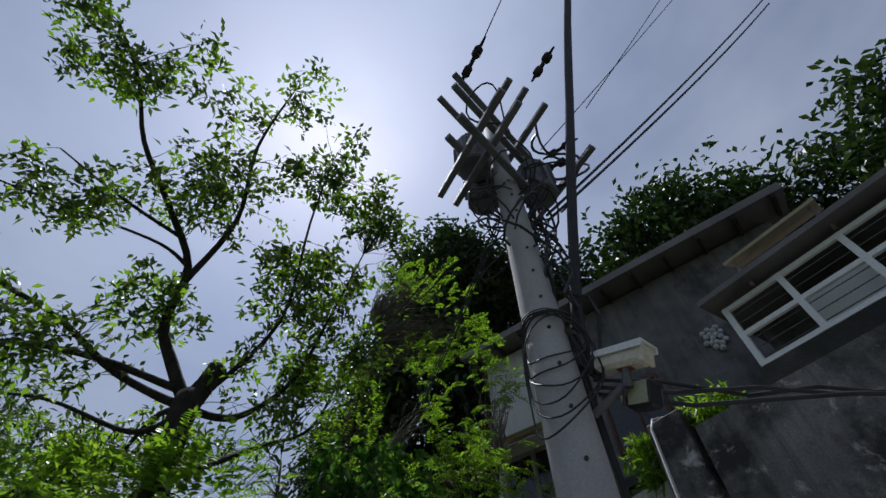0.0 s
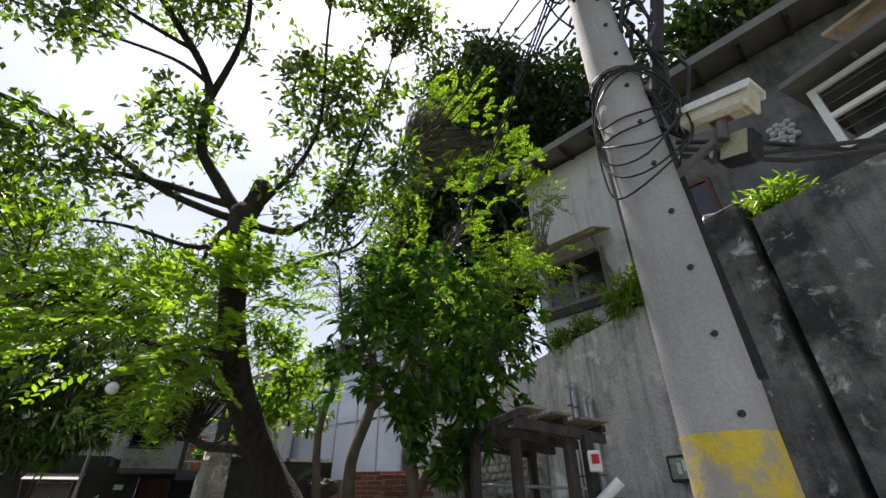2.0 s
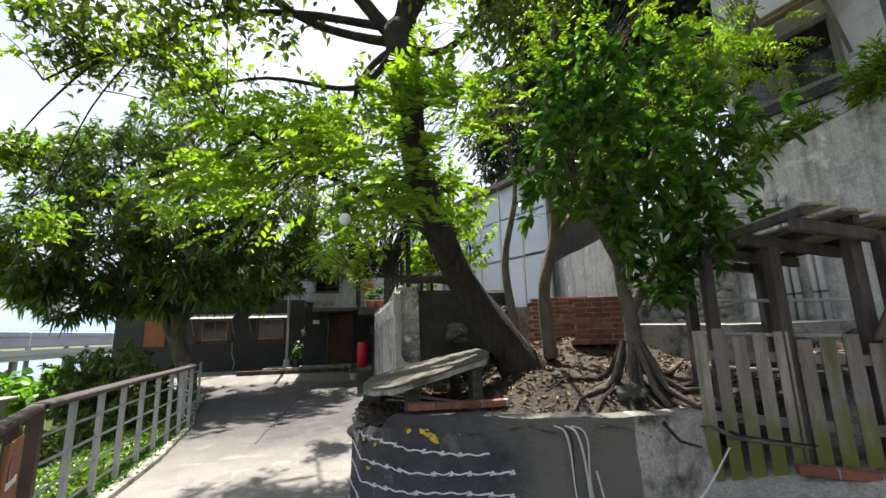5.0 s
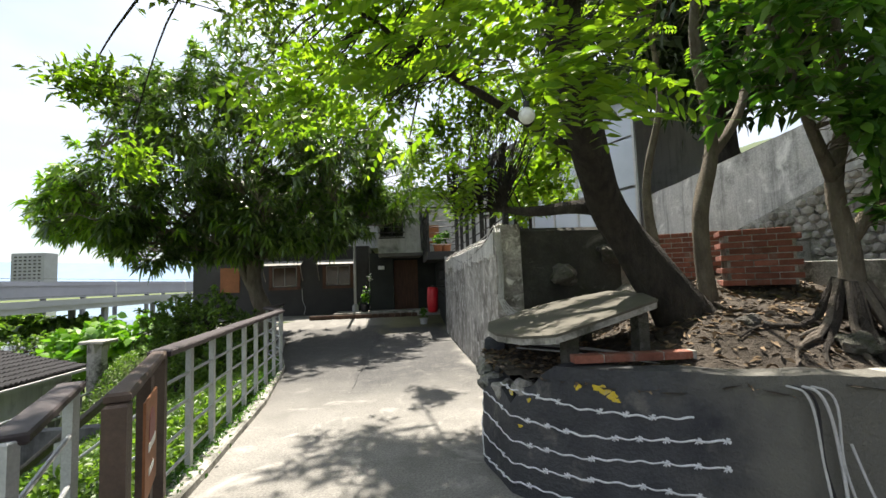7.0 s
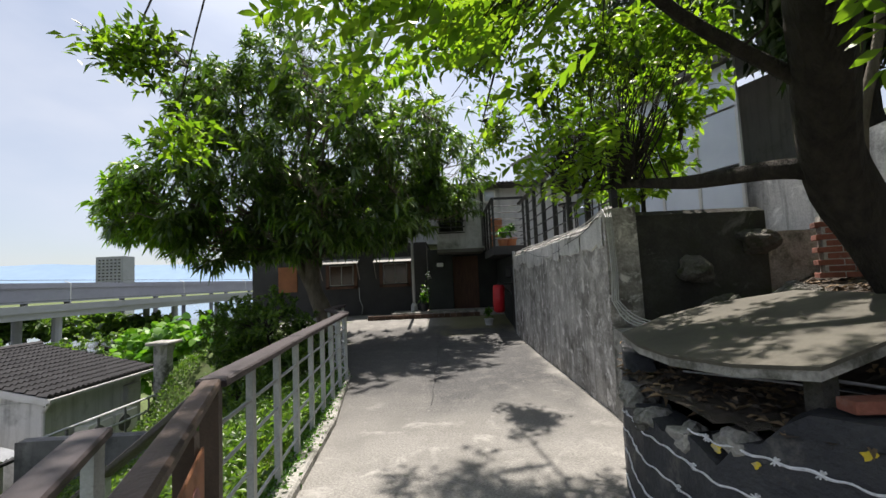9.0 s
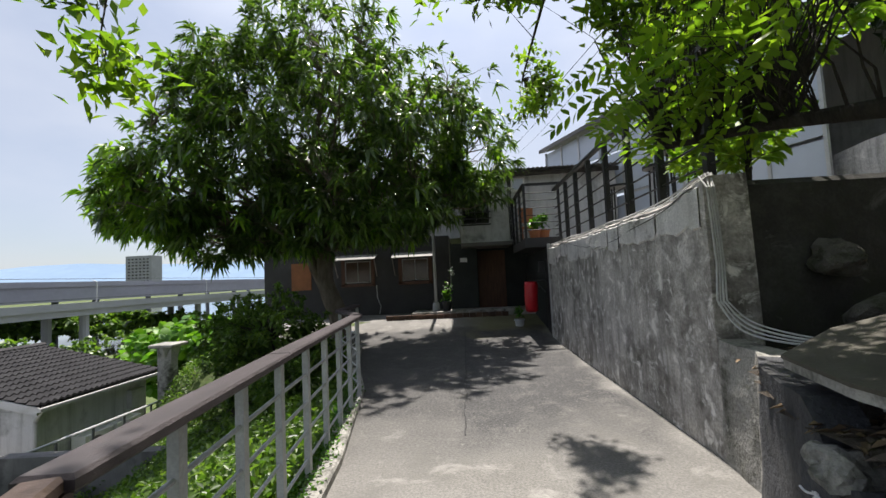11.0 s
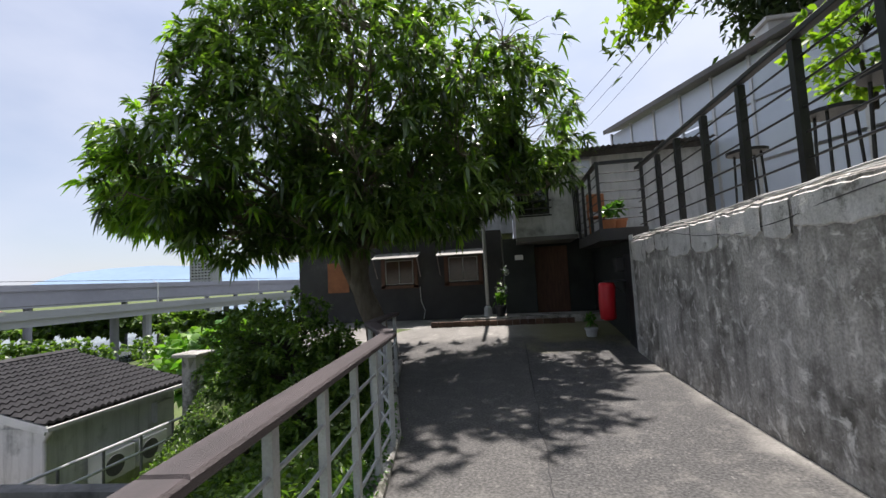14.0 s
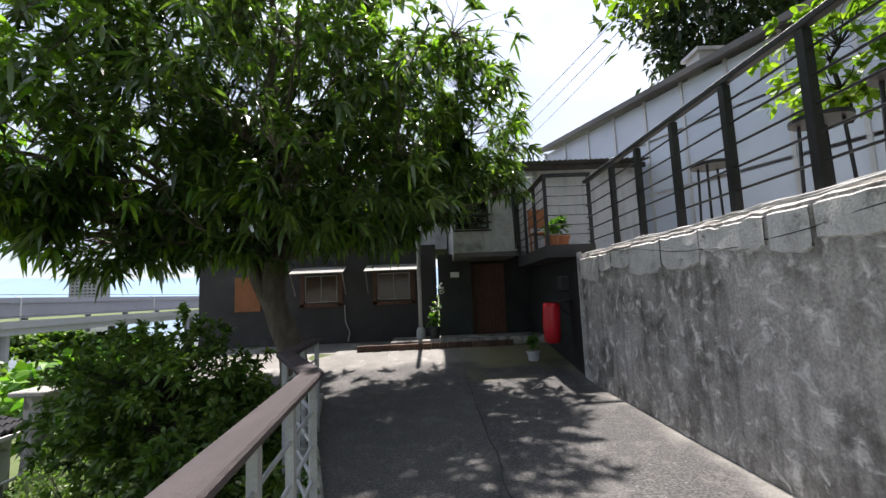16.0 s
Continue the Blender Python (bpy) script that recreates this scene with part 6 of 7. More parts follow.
# ---- the lower town ----
th = thing("tiled_house", (-14.5, 14.8, -3.6), "low grey house with a dark ribbed tile roof below the lane", "house")
part("wall", Geo().prism([(-18.0, 13.25), (-11.2, 13.25), (-11.2, 16.4), (-18.0, 16.4)], -4.2, -0.85), M_UPPER, th)
part("gable", Geo().add([(-18.0, 13.27, -0.85), (-11.2, 13.27, -0.85), (-14.5, 13.27, -0.08), (-18.0, 13.45, -0.85), (-11.2, 13.45, -0.85), (-14.5, 13.45, -0.08)], [(0, 1, 2), (5, 4, 3), (0, 3, 4, 1), (1, 4, 5, 2), (2, 5, 3, 0)]), M_UPPER, th)
NR, NT = 14, 24
tr_ = Geo()
for side in (1, -1):
    for k in range(NR):
        t0, t1 = k / NR, (k + 1) / NR
        for j in range(NT):
            y0, y1 = 12.95 + 3.6 * j / NT, 12.95 + 3.6 * (j + 1) / NT
            for a, b, h0, h1 in ((0.0, 0.5, 0.0, 0.05), (0.5, 1.0, 0.05, 0.0)):
                ya, yb = y0 + (y1 - y0) * a, y0 + (y1 - y0) * b
                xa, xb = -14.5 + side * 3.65 * t0, -14.5 + side * 3.65 * t1
                za, zb = 0.13 - 0.81 * t0, 0.13 - 0.81 * t1 + 0.035
                tr_.add([(xa, ya, za + h0), (xa, yb, za + h1), (xb, yb, zb + h1), (xb, ya, zb + h0), (xb, yb, zb + h1 - 0.05), (xb, ya, zb + h0 - 0.05)], [(0, 1, 2, 3) if side < 0 else (3, 2, 1, 0), (3, 2, 4, 5)])
tagged(part("tiles", tr_, M_TILE, th), kind="stuff")
part("roof_deck", Geo().add([(-10.9, 12.98, -0.74), (-14.5, 12.98, 0.06), (-18.1, 12.98, -0.74), (-10.9, 16.52, -0.74), (-14.5, 16.52, 0.06), (-18.1, 16.52, -0.74), (-14.5, 12.98, -0.1), (-14.5, 16.52, -0.1)], [(0, 3, 4, 1), (1, 4, 5, 2), (0, 1, 2, 6), (3, 7, 5, 4)]), M_TILE, th)
for j in range(16):
    part("ridge_tile", Geo().tube([(-14.5, 12.95 + 3.6 * j / 16, 0.14), (-14.5, 12.95 + 3.6 * (j + 1) / 16 + 0.02, 0.15)], [0.10, 0.115], 8), M_TILE, th)
part("gutter", Geo().beam((-10.82, 12.95, -0.76), (-10.82, 16.55, -0.76), 0.09, 0.07), M_PIPE, th)
part("downpipe", Geo().tube([(-10.85, 13.05, -0.78), (-11.1, 13.15, -1.05), (-11.12, 13.2, -3.6)], 0.045, 10), M_PIPE, th)
part("barge_board", Geo().beam((-14.5, 12.97, 0.02), (-10.85, 12.97, -0.78), 0.04, 0.16), M_PIPE, th)
window_unit(th, (-12.9, 13.22, -1.55), 1.0, 0.7, "y", M_DARKHOUSE, M_ALU)
for y in (14.4, 15.3):
    ac = part("air_conditioner", Geo().box((-10.95, y, -1.95), (0.34, 0.8, 0.6), bevel=0.02), M_WHITE, th, "white outdoor air conditioner")
    part("grille", Geo().tube([(-10.775, y - 0.1, -1.95), (-10.76, y - 0.1, -1.95)], 0.22, 18), M_STEEL, ac)
part("vent", Geo().box((-11.15, 15.95, -1.3), (0.2, 0.5, 0.5), bevel=0.02), M_PIPE, th)

tin = thing("tin_shed", (-12.5, 10.5, -3.6), "small shed with a pale corrugated tin roof below the lane", "shed")
tg = Geo()
tg.grid(68, 1, lambda u, v: (-10.3 - 4.2 * v, 8.2 + 3.74 * u, -1.5 + v + 0.04 * (round(u * 68) % 2)))
part("roof", tg, M_TIN, tin)
part("wall", Geo().prism([(-14.3, 8.4), (-10.6, 8.4), (-10.6, 11.8), (-14.3, 11.8)], -4.2, [-0.62, -1.5, -1.5, -0.62]), M_LIGHTWALL, tin)
part("gutter", Geo().beam((-10.28, 8.2, -1.54), (-10.28, 11.95, -1.54), 0.08, 0.06), M_IRON, tin)

redh = thing("red_house", (-32.5, 24, -5), "plum-painted house with a red sheet roof", "house")
part("wall", Geo().prism([(-38, 21.5), (-31.8, 21.5), (-31.8, 26), (-38, 26)], -6.0, 1.0), M_PLUM, redh)
part("roof", Geo().add([(-31.2, 21, 1.12), (-31.2, 26.5, 1.12), (-38.5, 26.5, 2.5), (-38.5, 21, 2.5), (-31.2, 21, 0.85), (-31.2, 26.5, 0.85), (-38.5, 26.5, 2.3), (-38.5, 21, 2.3)], [(0, 1, 2, 3), (7, 6, 5, 4), (0, 4, 5, 1), (1, 5, 6, 2), (2, 6, 7, 3), (3, 7, 4, 0)]), M_REDROOF, redh)
part("gutter", Geo().beam((-31.1, 21, 0.98), (-31.1, 26.5, 0.98), 0.25, 0.25), M_PIPE, redh)

low = Geo().box((-8.0, 11.75, -2.0), (4.2, 0.25, 1.7), rz=0.06)
structure("wall_lower", low, M_GREYHOUSE, "stained low retaining wall on the grassy bank", "wall")
fence = thing("low_fence", (-9.3, 13, -1.4), "thin grey pipe fence along the lower path", "fence")
for k in range(8):
    part("post", Geo().tube([(-9.9 + 0.02 * k, 11.6 + 0.8 * k, -2.6), (-9.9 + 0.02 * k, 11.6 + 0.8 * k, -1.2)], 0.025, 6), M_STEEL, fence)
for z in (-1.2, -1.55):
    part("rail", Geo().tube([(-9.9, 11.6, z), (-9.76, 17.2, z)], 0.028, 6), M_GALV, fence)
pillar = thing("stone_pillar", (-9.95, 15.6, -2.4), "ivy-grown stub of a stone pillar on the bank", "pillar")
part("shaft", Geo().tube([(-9.95, 15.6, -2.9), (-9.93, 15.6, -1.4), (-9.95, 15.62, -0.2), (-9.95, 15.62, 0.1)], [0.34, 0.28, 0.22, 0.26], 9, wob=0.5), M_OLDCONC, pillar)
part("cap", Geo().box((-9.95, 15.62, 0.14), (0.66, 0.66, 0.09), bevel=0.02), M_OLDCONC, pillar)

# bridges over the river
for nm, x, zt, th_, wd, dark_rail in (("bridge", -82.0, 3.3, 2.7, 14.0, 0), ("bridge", -60.0, -0.1, 1.0, 9.0, 1)):
    br = thing(nm, (x, 90, -7.5), "long pale concrete road bridge across the river", "bridge", "river bridges")
    part("deck", Geo().prism([(x - wd / 2, -150), (x + wd / 2, -150), (x + wd / 2 + 9, 420), (x - wd / 2 + 9, 420)], zt - th_, zt), M_BRIDGE, br)
    part("parapet", Geo().beam((x + wd / 2 + 0.2, -150, zt + 0.25), (x + wd / 2 + 9.2, 420, zt + 0.25), 0.3, 0.9), M_BRIDGE, br)
    part("railing", Geo().beam((x + wd / 2 + 0.2, -150, zt + 1.2), (x + wd / 2 + 9.2, 420, zt + 1.2), 0.08, 0.08), M_STEEL, br)
    for k in range(22):
        y = -60 + 24 * k
        dx = (y + 150) / 570 * 9
        for s in (-1, 1):
            part("pier", Geo().tube([(x + dx + s * wd * 0.3, y, -9.5), (x + dx + s * wd * 0.3, y, zt - th_)], 0.55, 10), M_BRIDGE, br)
        if dark_rail:
            part("street_lamp", Geo().tube([(x + dx + wd / 2, y, zt), (x + dx + wd / 2, y, zt + 3.4), (x + dx + wd / 2 - 0.8, y, zt + 3.7)], 0.07, 6), M_GALV, br)
tower = thing("apartment_tower", (-438, 560, -4), "distant pale apartment block on the far shore", "building")
part("wall", Geo().box((-438, 560, 22), (36, 20, 56)), M_BRIDGE, tower)
for i in range(6):
    for j in range(8):
        part("window", Geo().box((-451 + i * 5.2, 549.6, 16 + j * 4.2), (2.6, 0.4, 1.6)), M_DARKGLASS, tower)
# the blue of the air's haze is painted into the hills' colour
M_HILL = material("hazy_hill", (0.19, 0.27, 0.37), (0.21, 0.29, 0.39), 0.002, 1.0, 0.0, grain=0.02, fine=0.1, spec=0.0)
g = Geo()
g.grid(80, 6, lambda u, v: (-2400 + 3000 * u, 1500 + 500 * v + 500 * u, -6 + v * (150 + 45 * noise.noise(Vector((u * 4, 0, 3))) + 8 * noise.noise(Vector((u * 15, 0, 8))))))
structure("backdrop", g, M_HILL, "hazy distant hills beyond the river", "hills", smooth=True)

# ---- trees ----
def seg(limbs, geo, a, b, r0, r1, n=6, sag=0.0, jig=0.1, sides=8):
    pts = bend(a, b, n, sag, jig)
    limb(geo, pts, r0, r1, sides)
    limbs.append([np.array(p) for p in pts])
    return pts


def smoothed(pts, n=4):
    return smoothed_line(pts, n)


def outward(C, centre):
    d = C - np.array(centre)
    d[:, 2] += 0.15
    return unit(d)


# mango tree beside the railing
mango = thing("mango_tree", (-5.15, 15.0, 0.1), "large leafy mango tree with drooping dark green leaves beside the railing", "tree")
wood, limbs = Geo(), []
tr = smoothed([(-5.05, 15.1, -0.3), (-5.1, 15.1, 0.7), (-5.4, 15.05, 1.6), (-5.35, 15.0, 2.4), (-5.05, 15.0, 3.5), (-4.95, 14.8, 5.0)])
wood.tube(tr, [0.27 - 0.15 * i / (len(tr) - 1) for i in range(len(tr))], 14, wob=0.14)
limbs.append([np.array(p) for p in tr])
tr2 = smoothed([(-5.38, 15.05, 1.35), (-5.75, 15.0, 2.2), (-6.0, 14.8, 3.3), (-6.5, 14.3, 4.6)])
wood.tube(tr2, [0.15 - 0.08 * i / (len(tr2) - 1) for i in range(len(tr2))], 10, wob=0.12)
limbs.append([np.array(p) for p in tr2])
# last two masses, back and core, are added out of view to cast shade
BL = [((-5.3, 14.4, 5.65), (3.1, 3.0, 2.4), 560), ((-7.2, 13.4, 4.2), (2.2, 2.3, 1.6), 430), ((-2.9, 14.8, 5.4), (2.1, 2.3, 1.8), 430), ((-5.3, 14.6, 7.6), (2.2, 2.3, 1.7), 300),
      ((-4.3, 14.0, 3.4), (2.6, 2.1, 0.9), 400), ((-8.1, 12.9, 3.6), (1.3, 1.4, 1.0), 300), ((-2.1, 15.1, 3.8), (1.3, 1.4, 0.9), 220), ((-6.9, 14.0, 6.2), (1.8, 1.9, 1.4), 270), ((-2.4, 17.2, 5.2), (1.6, 1.4, 1.2), 200), ((-1.6, 15.9, 4.9), (1.4, 1.8, 1.2), 190),
      ((-5.7, 14.4, 2.9), (2.2, 1.8, 0.6), 260), ((-7.3, 13.7, 2.8), (1.4, 1.4, 0.7), 190), ((-3.6, 14.8, 3.0), (1.2, 1.2, 0.5), 120), ((-9.3, 13.7, 3.5), (0.9, 1.1, 0.7), 170), ((-5.0, 16.8, 5.0), (2.6, 1.6, 1.9), 300), ((-5.2, 14.7, 4.2), (1.9, 1.7, 1.2), 330)]
Call, Oall = [], []
for c, r, n in BL:
    e = seg(limbs, wood, tr[12], (c[0], c[1], c[2] - 0.2), 0.085, 0.035, 6, 0.0, 0.15)
    for _ in range(5):
        tip = np.array(c) + unit(rng.normal(0, 1, (1, 3)))[0] * np.array(r) * 0.75
        seg(limbs, wood, e[3], tip, 0.035, 0.012, 6, 0, 0.15, 6)
    C = blob(int(n * 0.85), c, r, 0.45, 0.3, 3.0)
    Call.append(C)
    Oall.append(outward(C, (c[0], c[1], c[2] - 0.3)))
C, O = np.concatenate(Call), np.concatenate(Oall)
twigs(wood, limbs, C, 0.005)
part("trunk", wood, M_BARKPALE, mango, "grey-brown bark", smooth=True)
P, D = whorls(C, O, 15, 0.8, 0.16)
# young leaves throughout; the many beyond x = -8 paint in that lobe's sunlight
young_lit = np.repeat((rng.random(len(C)) < 0.10 + 0.6 * (C[:, 0] < -8.0)).astype(int), 15)
leaves(P, D, 0.17 + 0.16 * rng.random(len(P)), 0.058, [L_MANGO, L_MANGO_NEW_LIT], "crown", mango, droop=0.5, which=young_lit)

# leaning tree on the planted bank
lean = thing("leaning_tree", (1.2, 5.3, 1.2), "old leaning dark-barked tree with a lopped fork and airy small-leaved crown", "tree")
wood, limbs = Geo(), []
tr = smoothed([(1.5, 5.7, 0.8), (1.2, 5.68, 1.35), (0.88, 5.74, 1.85), (0.58, 5.6, 2.25), (0.24, 5.2, 2.8), (0.08, 5.04, 3.3), (-0.04, 4.86, 4.0), (-0.08, 4.98, 4.55)])
rr = [0.32, 0.22, 0.165, 0.15, 0.14, 0.13, 0.125, 0.14]
wood.tube(tr, [float(np.interp(i / (len(tr) - 1) * 7, range(8), rr)) for i in range(len(tr))], 14, wob=0.18)
limbs.append([np.array(p) for p in tr])
wood.tube([(-0.06, 5.06, 4.5), (0.0, 5.04, 4.75), (0.05, 5.03, 4.98), (0.06, 5.03, 5.02)], [0.13, 0.115, 0.12, 0.10], 12, wob=0.2)
L_UP = smoothed([(-0.05, 5.06, 4.45), (-0.4, 5.1, 4.9), (-0.73, 5.1, 5.4), (-0.85, 4.9, 6.2), (-1.4, 4.5, 6.7), (-2.0, 4.0, 7.1), (-2.4, 3.5, 7.6), (-2.9, 3.1, 8.0)])
wood.tube(L_UP, [0.078 - 0.066 * i / (len(L_UP) - 1) for i in range(len(L_UP))], 9, wob=0.15)
limbs.append([np.array(p) for p in L_UP])
for pts, r0, r1 in (([(-0.82, 5.0, 6.1), (-0.6, 4.4, 6.9), (-0.8, 3.6, 7.6), (-0.7, 2.8, 8.2)], 0.05, 0.01),
                    ([(-0.85, 4.9, 6.2), (-1.3, 4.9, 6.4), (-2.2, 4.9, 6.4), (-3.2, 4.7, 6.2)], 0.03, 0.008),
                    ([(-0.05, 5.5, 4.4), (-0.9, 5.3, 4.75), (-1.8, 5.1, 5.1), (-3.2, 4.8, 5.2), (-4.6, 4.6, 5.2)], 0.05, 0.01),
                    ([(-0.3, 5.4, 4.55), (-1.4, 5.4, 4.9), (-2.6, 5.9, 4.9), (-3.9, 6.4, 4.5)], 0.045, 0.01),
                    ([(0.08, 5.5, 4.2), (0.5, 5.4, 4.7), (0.95, 5.1, 5.2), (1.1, 4.7, 6.0), (1.2, 4.0, 6.9)], 0.05, 0.01),
                    ([(0.6, 5.3, 4.85), (0.5, 4.8, 5.8), (0.3, 3.9, 6.9), (0.2, 3.2, 7.6)], 0.035, 0.008),
                    ([(0.12, 5.55, 3.9), (0.9, 5.8, 4.6), (1.6, 6.0, 5.2), (1.8, 5.6, 6.2)], 0.045, 0.01),
                    ([(0.35, 5.52, 2.7), (-0.35, 5.35, 2.95), (-0.9, 5.0, 3.1), (-1.5, 4.7, 3.35)], 0.045, 0.01),
                    ([(0.62, 5.55, 2.12), (0.45, 5.8, 2.2), (0.15, 6.3, 2.25), (-0.05, 6.9, 2.38), (-0.45, 7.3, 2.4)], 0.08, 0.02),
                    ([(-2.0, 5.6, 4.9), (-3.2, 6.2, 4.75), (-4.0, 6.7, 4.4), (-4.4, 6.95, 4.1)], 0.02, 0.006), ([(-2.6, 5.9, 4.9), (-3.4, 6.4, 4.2), (-3.9, 6.7, 3.1)], 0.012, 0.004),
                    ([(0.0, 5.5, 4.5), (-0.4, 6.6, 5.0), (-0.7, 8.4, 4.9), (-0.95, 10.0, 4.2)], 0.05, 0.01),
                    ([(0.05, 5.5, 4.0), (-0.5, 6.0, 4.5), (-1.6, 6.6, 4.9), (-2.7, 7.2, 5.0)], 0.045, 0.01),
                    ([(-1.1, 4.7, 6.45), (-1.9, 4.6, 6.6), (-2.8, 4.5, 6.9)], 0.03, 0.008)):
    near = min(tr + L_UP, key=lambda p: (p - Vector(pts[0])).length)
    s = smoothed([near if (near - Vector(pts[0])).length < 0.9 else pts[0]] + pts[1:], 5)
    wood.tube(s, [r0 + (r1 - r0) * i / (len(s) - 1) for i in range(len(s))], 8, wob=0.15)
    limbs.append([np.array(p) for p in s])
BL = [((-2.8, 3.3, 7.6), (0.9, 0.7, 0.6), 70), ((-1.6, 3.2, 7.9), (0.8, 0.7, 0.6), 34), ((-0.6, 2.8, 8.1), (0.5, 0.6, 0.5), 20), ((0.2, 3.3, 7.6), (0.6, 0.7, 0.7), 50), ((1.2, 3.7, 7.0), (0.7, 0.7, 0.7), 80),
      ((-0.7, 4.0, 7.0), (0.9, 0.8, 0.7), 90), ((-2.3, 4.5, 6.5), (1.1, 0.8, 0.5), 70), ((0.6, 4.4, 6.3), (0.9, 0.8, 0.8), 120), ((1.5, 5.2, 5.8), (0.8, 0.8, 0.8), 90),
      ((-3.7, 4.9, 5.2), (1.3, 1.0, 0.5), 110), ((-3.2, 6.2, 4.8), (1.0, 0.8, 0.5), 100), ((-2.3, 7.0, 4.9), (0.9, 0.8, 0.5), 70), ((-0.7, 7.8, 4.8), (0.8, 1.1, 0.5), 110), ((-0.9, 10.0, 4.1), (0.45, 0.5, 0.4), 45),
      ((-3.92, 6.71, 2.95), (0.22, 0.2, 0.2), 14), ((-4.4, 6.95, 4.0), (0.4, 0.3, 0.35), 44), ((-1.9, 5.1, 4.6), (1.2, 0.8, 0.5), 90), ((0.0, 6.6, 4.3), (0.9, 0.9, 0.6), 80), ((0.7, 5.0, 5.0), (0.7, 0.6, 0.7), 60), ((-1.0, 4.9, 5.6), (0.8, 0.7, 0.5), 50), ((-0.9, 8.0, 4.4), (0.8, 0.9, 0.6), 90), ((-0.2, 7.7, 3.6), (0.6, 0.7, 0.45), 70), ((-1.7, 8.9, 5.2), (0.8, 0.9, 0.6), 70), ((0.4, 7.0, 3.8), (0.7, 0.6, 0.5), 70)]
Call, Oall = [], []
for c, r, n in BL:
    C = blob(int(n * 0.72), c, r, 0.25, 0.22, 9.0)
    Call.append(C)
    Oall.append(outward(C, (c[0], c[1], c[2] - 0.4)))
C, O = np.concatenate(Call), np.concatenate(Oall)
twigs(wood, limbs, C, 0.004)
part("trunk", wood, M_BARK, lean, smooth=True)
per = 20
P = np.repeat(C, per, 0) + rng.normal(0, 0.085, (len(C) * per, 3))
D = unit(np.repeat(O, per, 0) * 0.4 + rng.normal(0, 0.7, P.shape))
leaves(P, D, 0.08 + 0.07 * rng.random(len(P)), 0.05, [L_SMALL, L_PINNATE], "crown", lean, droop=0.15, six=False, which=np.repeat((rng.random(len(C)) < 0.3 + 0.5 * ((C[:, 1] > 6.3) & (C[:, 2] < 4.8))).astype(int), per))
bulb = thing("hanging_lamp", (-0.53, 4.13, 2.34), "small white globe lamp hanging from a branch on a thin cable", "lamp")
part("globe", Geo().tube([(-0.53, 4.13, z) for z in (2.34, 2.346, 2.36, 2.38, 2.40, 2.414, 2.42)], [0.008, 0.022, 0.036, 0.042, 0.036, 0.022, 0.014], 16), M_WHITE, bulb, smooth=True)
part("cap", Geo().tube([(-0.53, 4.13, 2.418), (-0.53, 4.13, 2.45)], 0.016, 10), M_IRON, bulb)
part("cable", Geo().tube([(-0.53, 4.13, 2.45), (-0.56, 4.3, 2.75), (-0.72, 4.7, 2.98), (-0.9, 5.0, 3.1)], 0.004, 5), M_BLACK, bulb)
# light pinnate sprays hanging low
C = np.concatenate([blob(80, (-0.75, 4.75, 3.1), (0.8, 0.5, 0.55), 0.2), blob(60, (0.1, 4.6, 3.3), (0.6, 0.5, 0.6), 0.2), blob(45, (-1.6, 5.2, 2.9), (0.7, 0.5, 0.4), 0.2), blob(28, (-0.2, 4.4, 2.65), (0.45, 0.3, 0.25), 0.2), blob(50, (-0.4, 6.8, 2.7), (0.5, 0.7, 0.4), 0.2)])
P, D, L = fronds(C, outward(C, (0.1, 5.3, 3.0)) + rng.normal(0, 0.35, C.shape), 8, 0.36, 0.085)
leaves(P, D, L, L * 0.42, [L_PINNATE], "low_sprays", lean, "bright yellow-green pinnate leaves", droop=0.2, six=True)
tw = Geo()
twigs(tw, limbs, C, 0.005)
tagged(part("spray_twigs", tw, M_BARK, lean), kind="stuff")

# small broad-leaved tree with exposed roots
broad = thing("broad_leaved_tree", (2.05, 4.95, 1.4), "small broad-leaved tree with glossy green leaves and exposed roots", "tree")
wood, limbs = Geo(), []
for pts, r0, r1 in (([(2.1, 4.95, 1.2), (2.12, 4.95, 1.7), (2.05, 4.95, 2.2), (2.15, 4.9, 2.8), (2.0, 4.8, 3.6)], 0.09, 0.025),
                    ([(2.1, 4.95, 1.75), (2.4, 4.75, 2.3), (2.8, 4.5, 3.0)], 0.06, 0.015), ([(2.06, 4.95, 2.2), (1.7, 4.8, 2.7), (1.3, 4.6, 3.2)], 0.05, 0.015),
                    ([(2.1, 4.9, 2.6), (2.5, 4.9, 3.3), (2.9, 5.0, 4.0)], 0.04, 0.012)):
    s = smoothed(pts, 4)
    wood.tube(s, [r0 + (r1 - r0) * i / (len(s) - 1) for i in range(len(s))], 10, wob=0.2)
    limbs.append([np.array(p) for p in s])
BL = [((1.7, 4.7, 3.2), (0.9, 0.7, 0.7), 110), ((2.6, 4.7, 3.3), (1.0, 0.8, 0.8), 130), ((2.1, 4.8, 4.0), (0.9, 0.8, 0.5), 90), ((2.5, 4.4, 2.6), (0.6, 0.5, 0.5), 60), ((1.6, 4.6, 2.4), (0.4, 0.4, 0.4), 40), ((2.2, 4.6, 2.1), (0.45, 0.3, 0.3), 36)]
Call, Oall = [], []
for c, r, n in BL:
    C = blob(n, c, r, 0.4, 0.1, 5.0)
    Call.append(C)
    Oall.append(outward(C, c))
C, O = np.concatenate(Call), np.concatenate(Oall)
twigs(wood, limbs, C, 0.004)
part("trunk", wood, M_BARKPALE, broad, smooth=True)
P, D = whorls(C, O, 11, 0.8, 0.1)
leaves(P, D, 0.10 + 0.08 * rng.random(len(P)), 0.055, [L_BROAD], "crown", broad, droop=0.3)
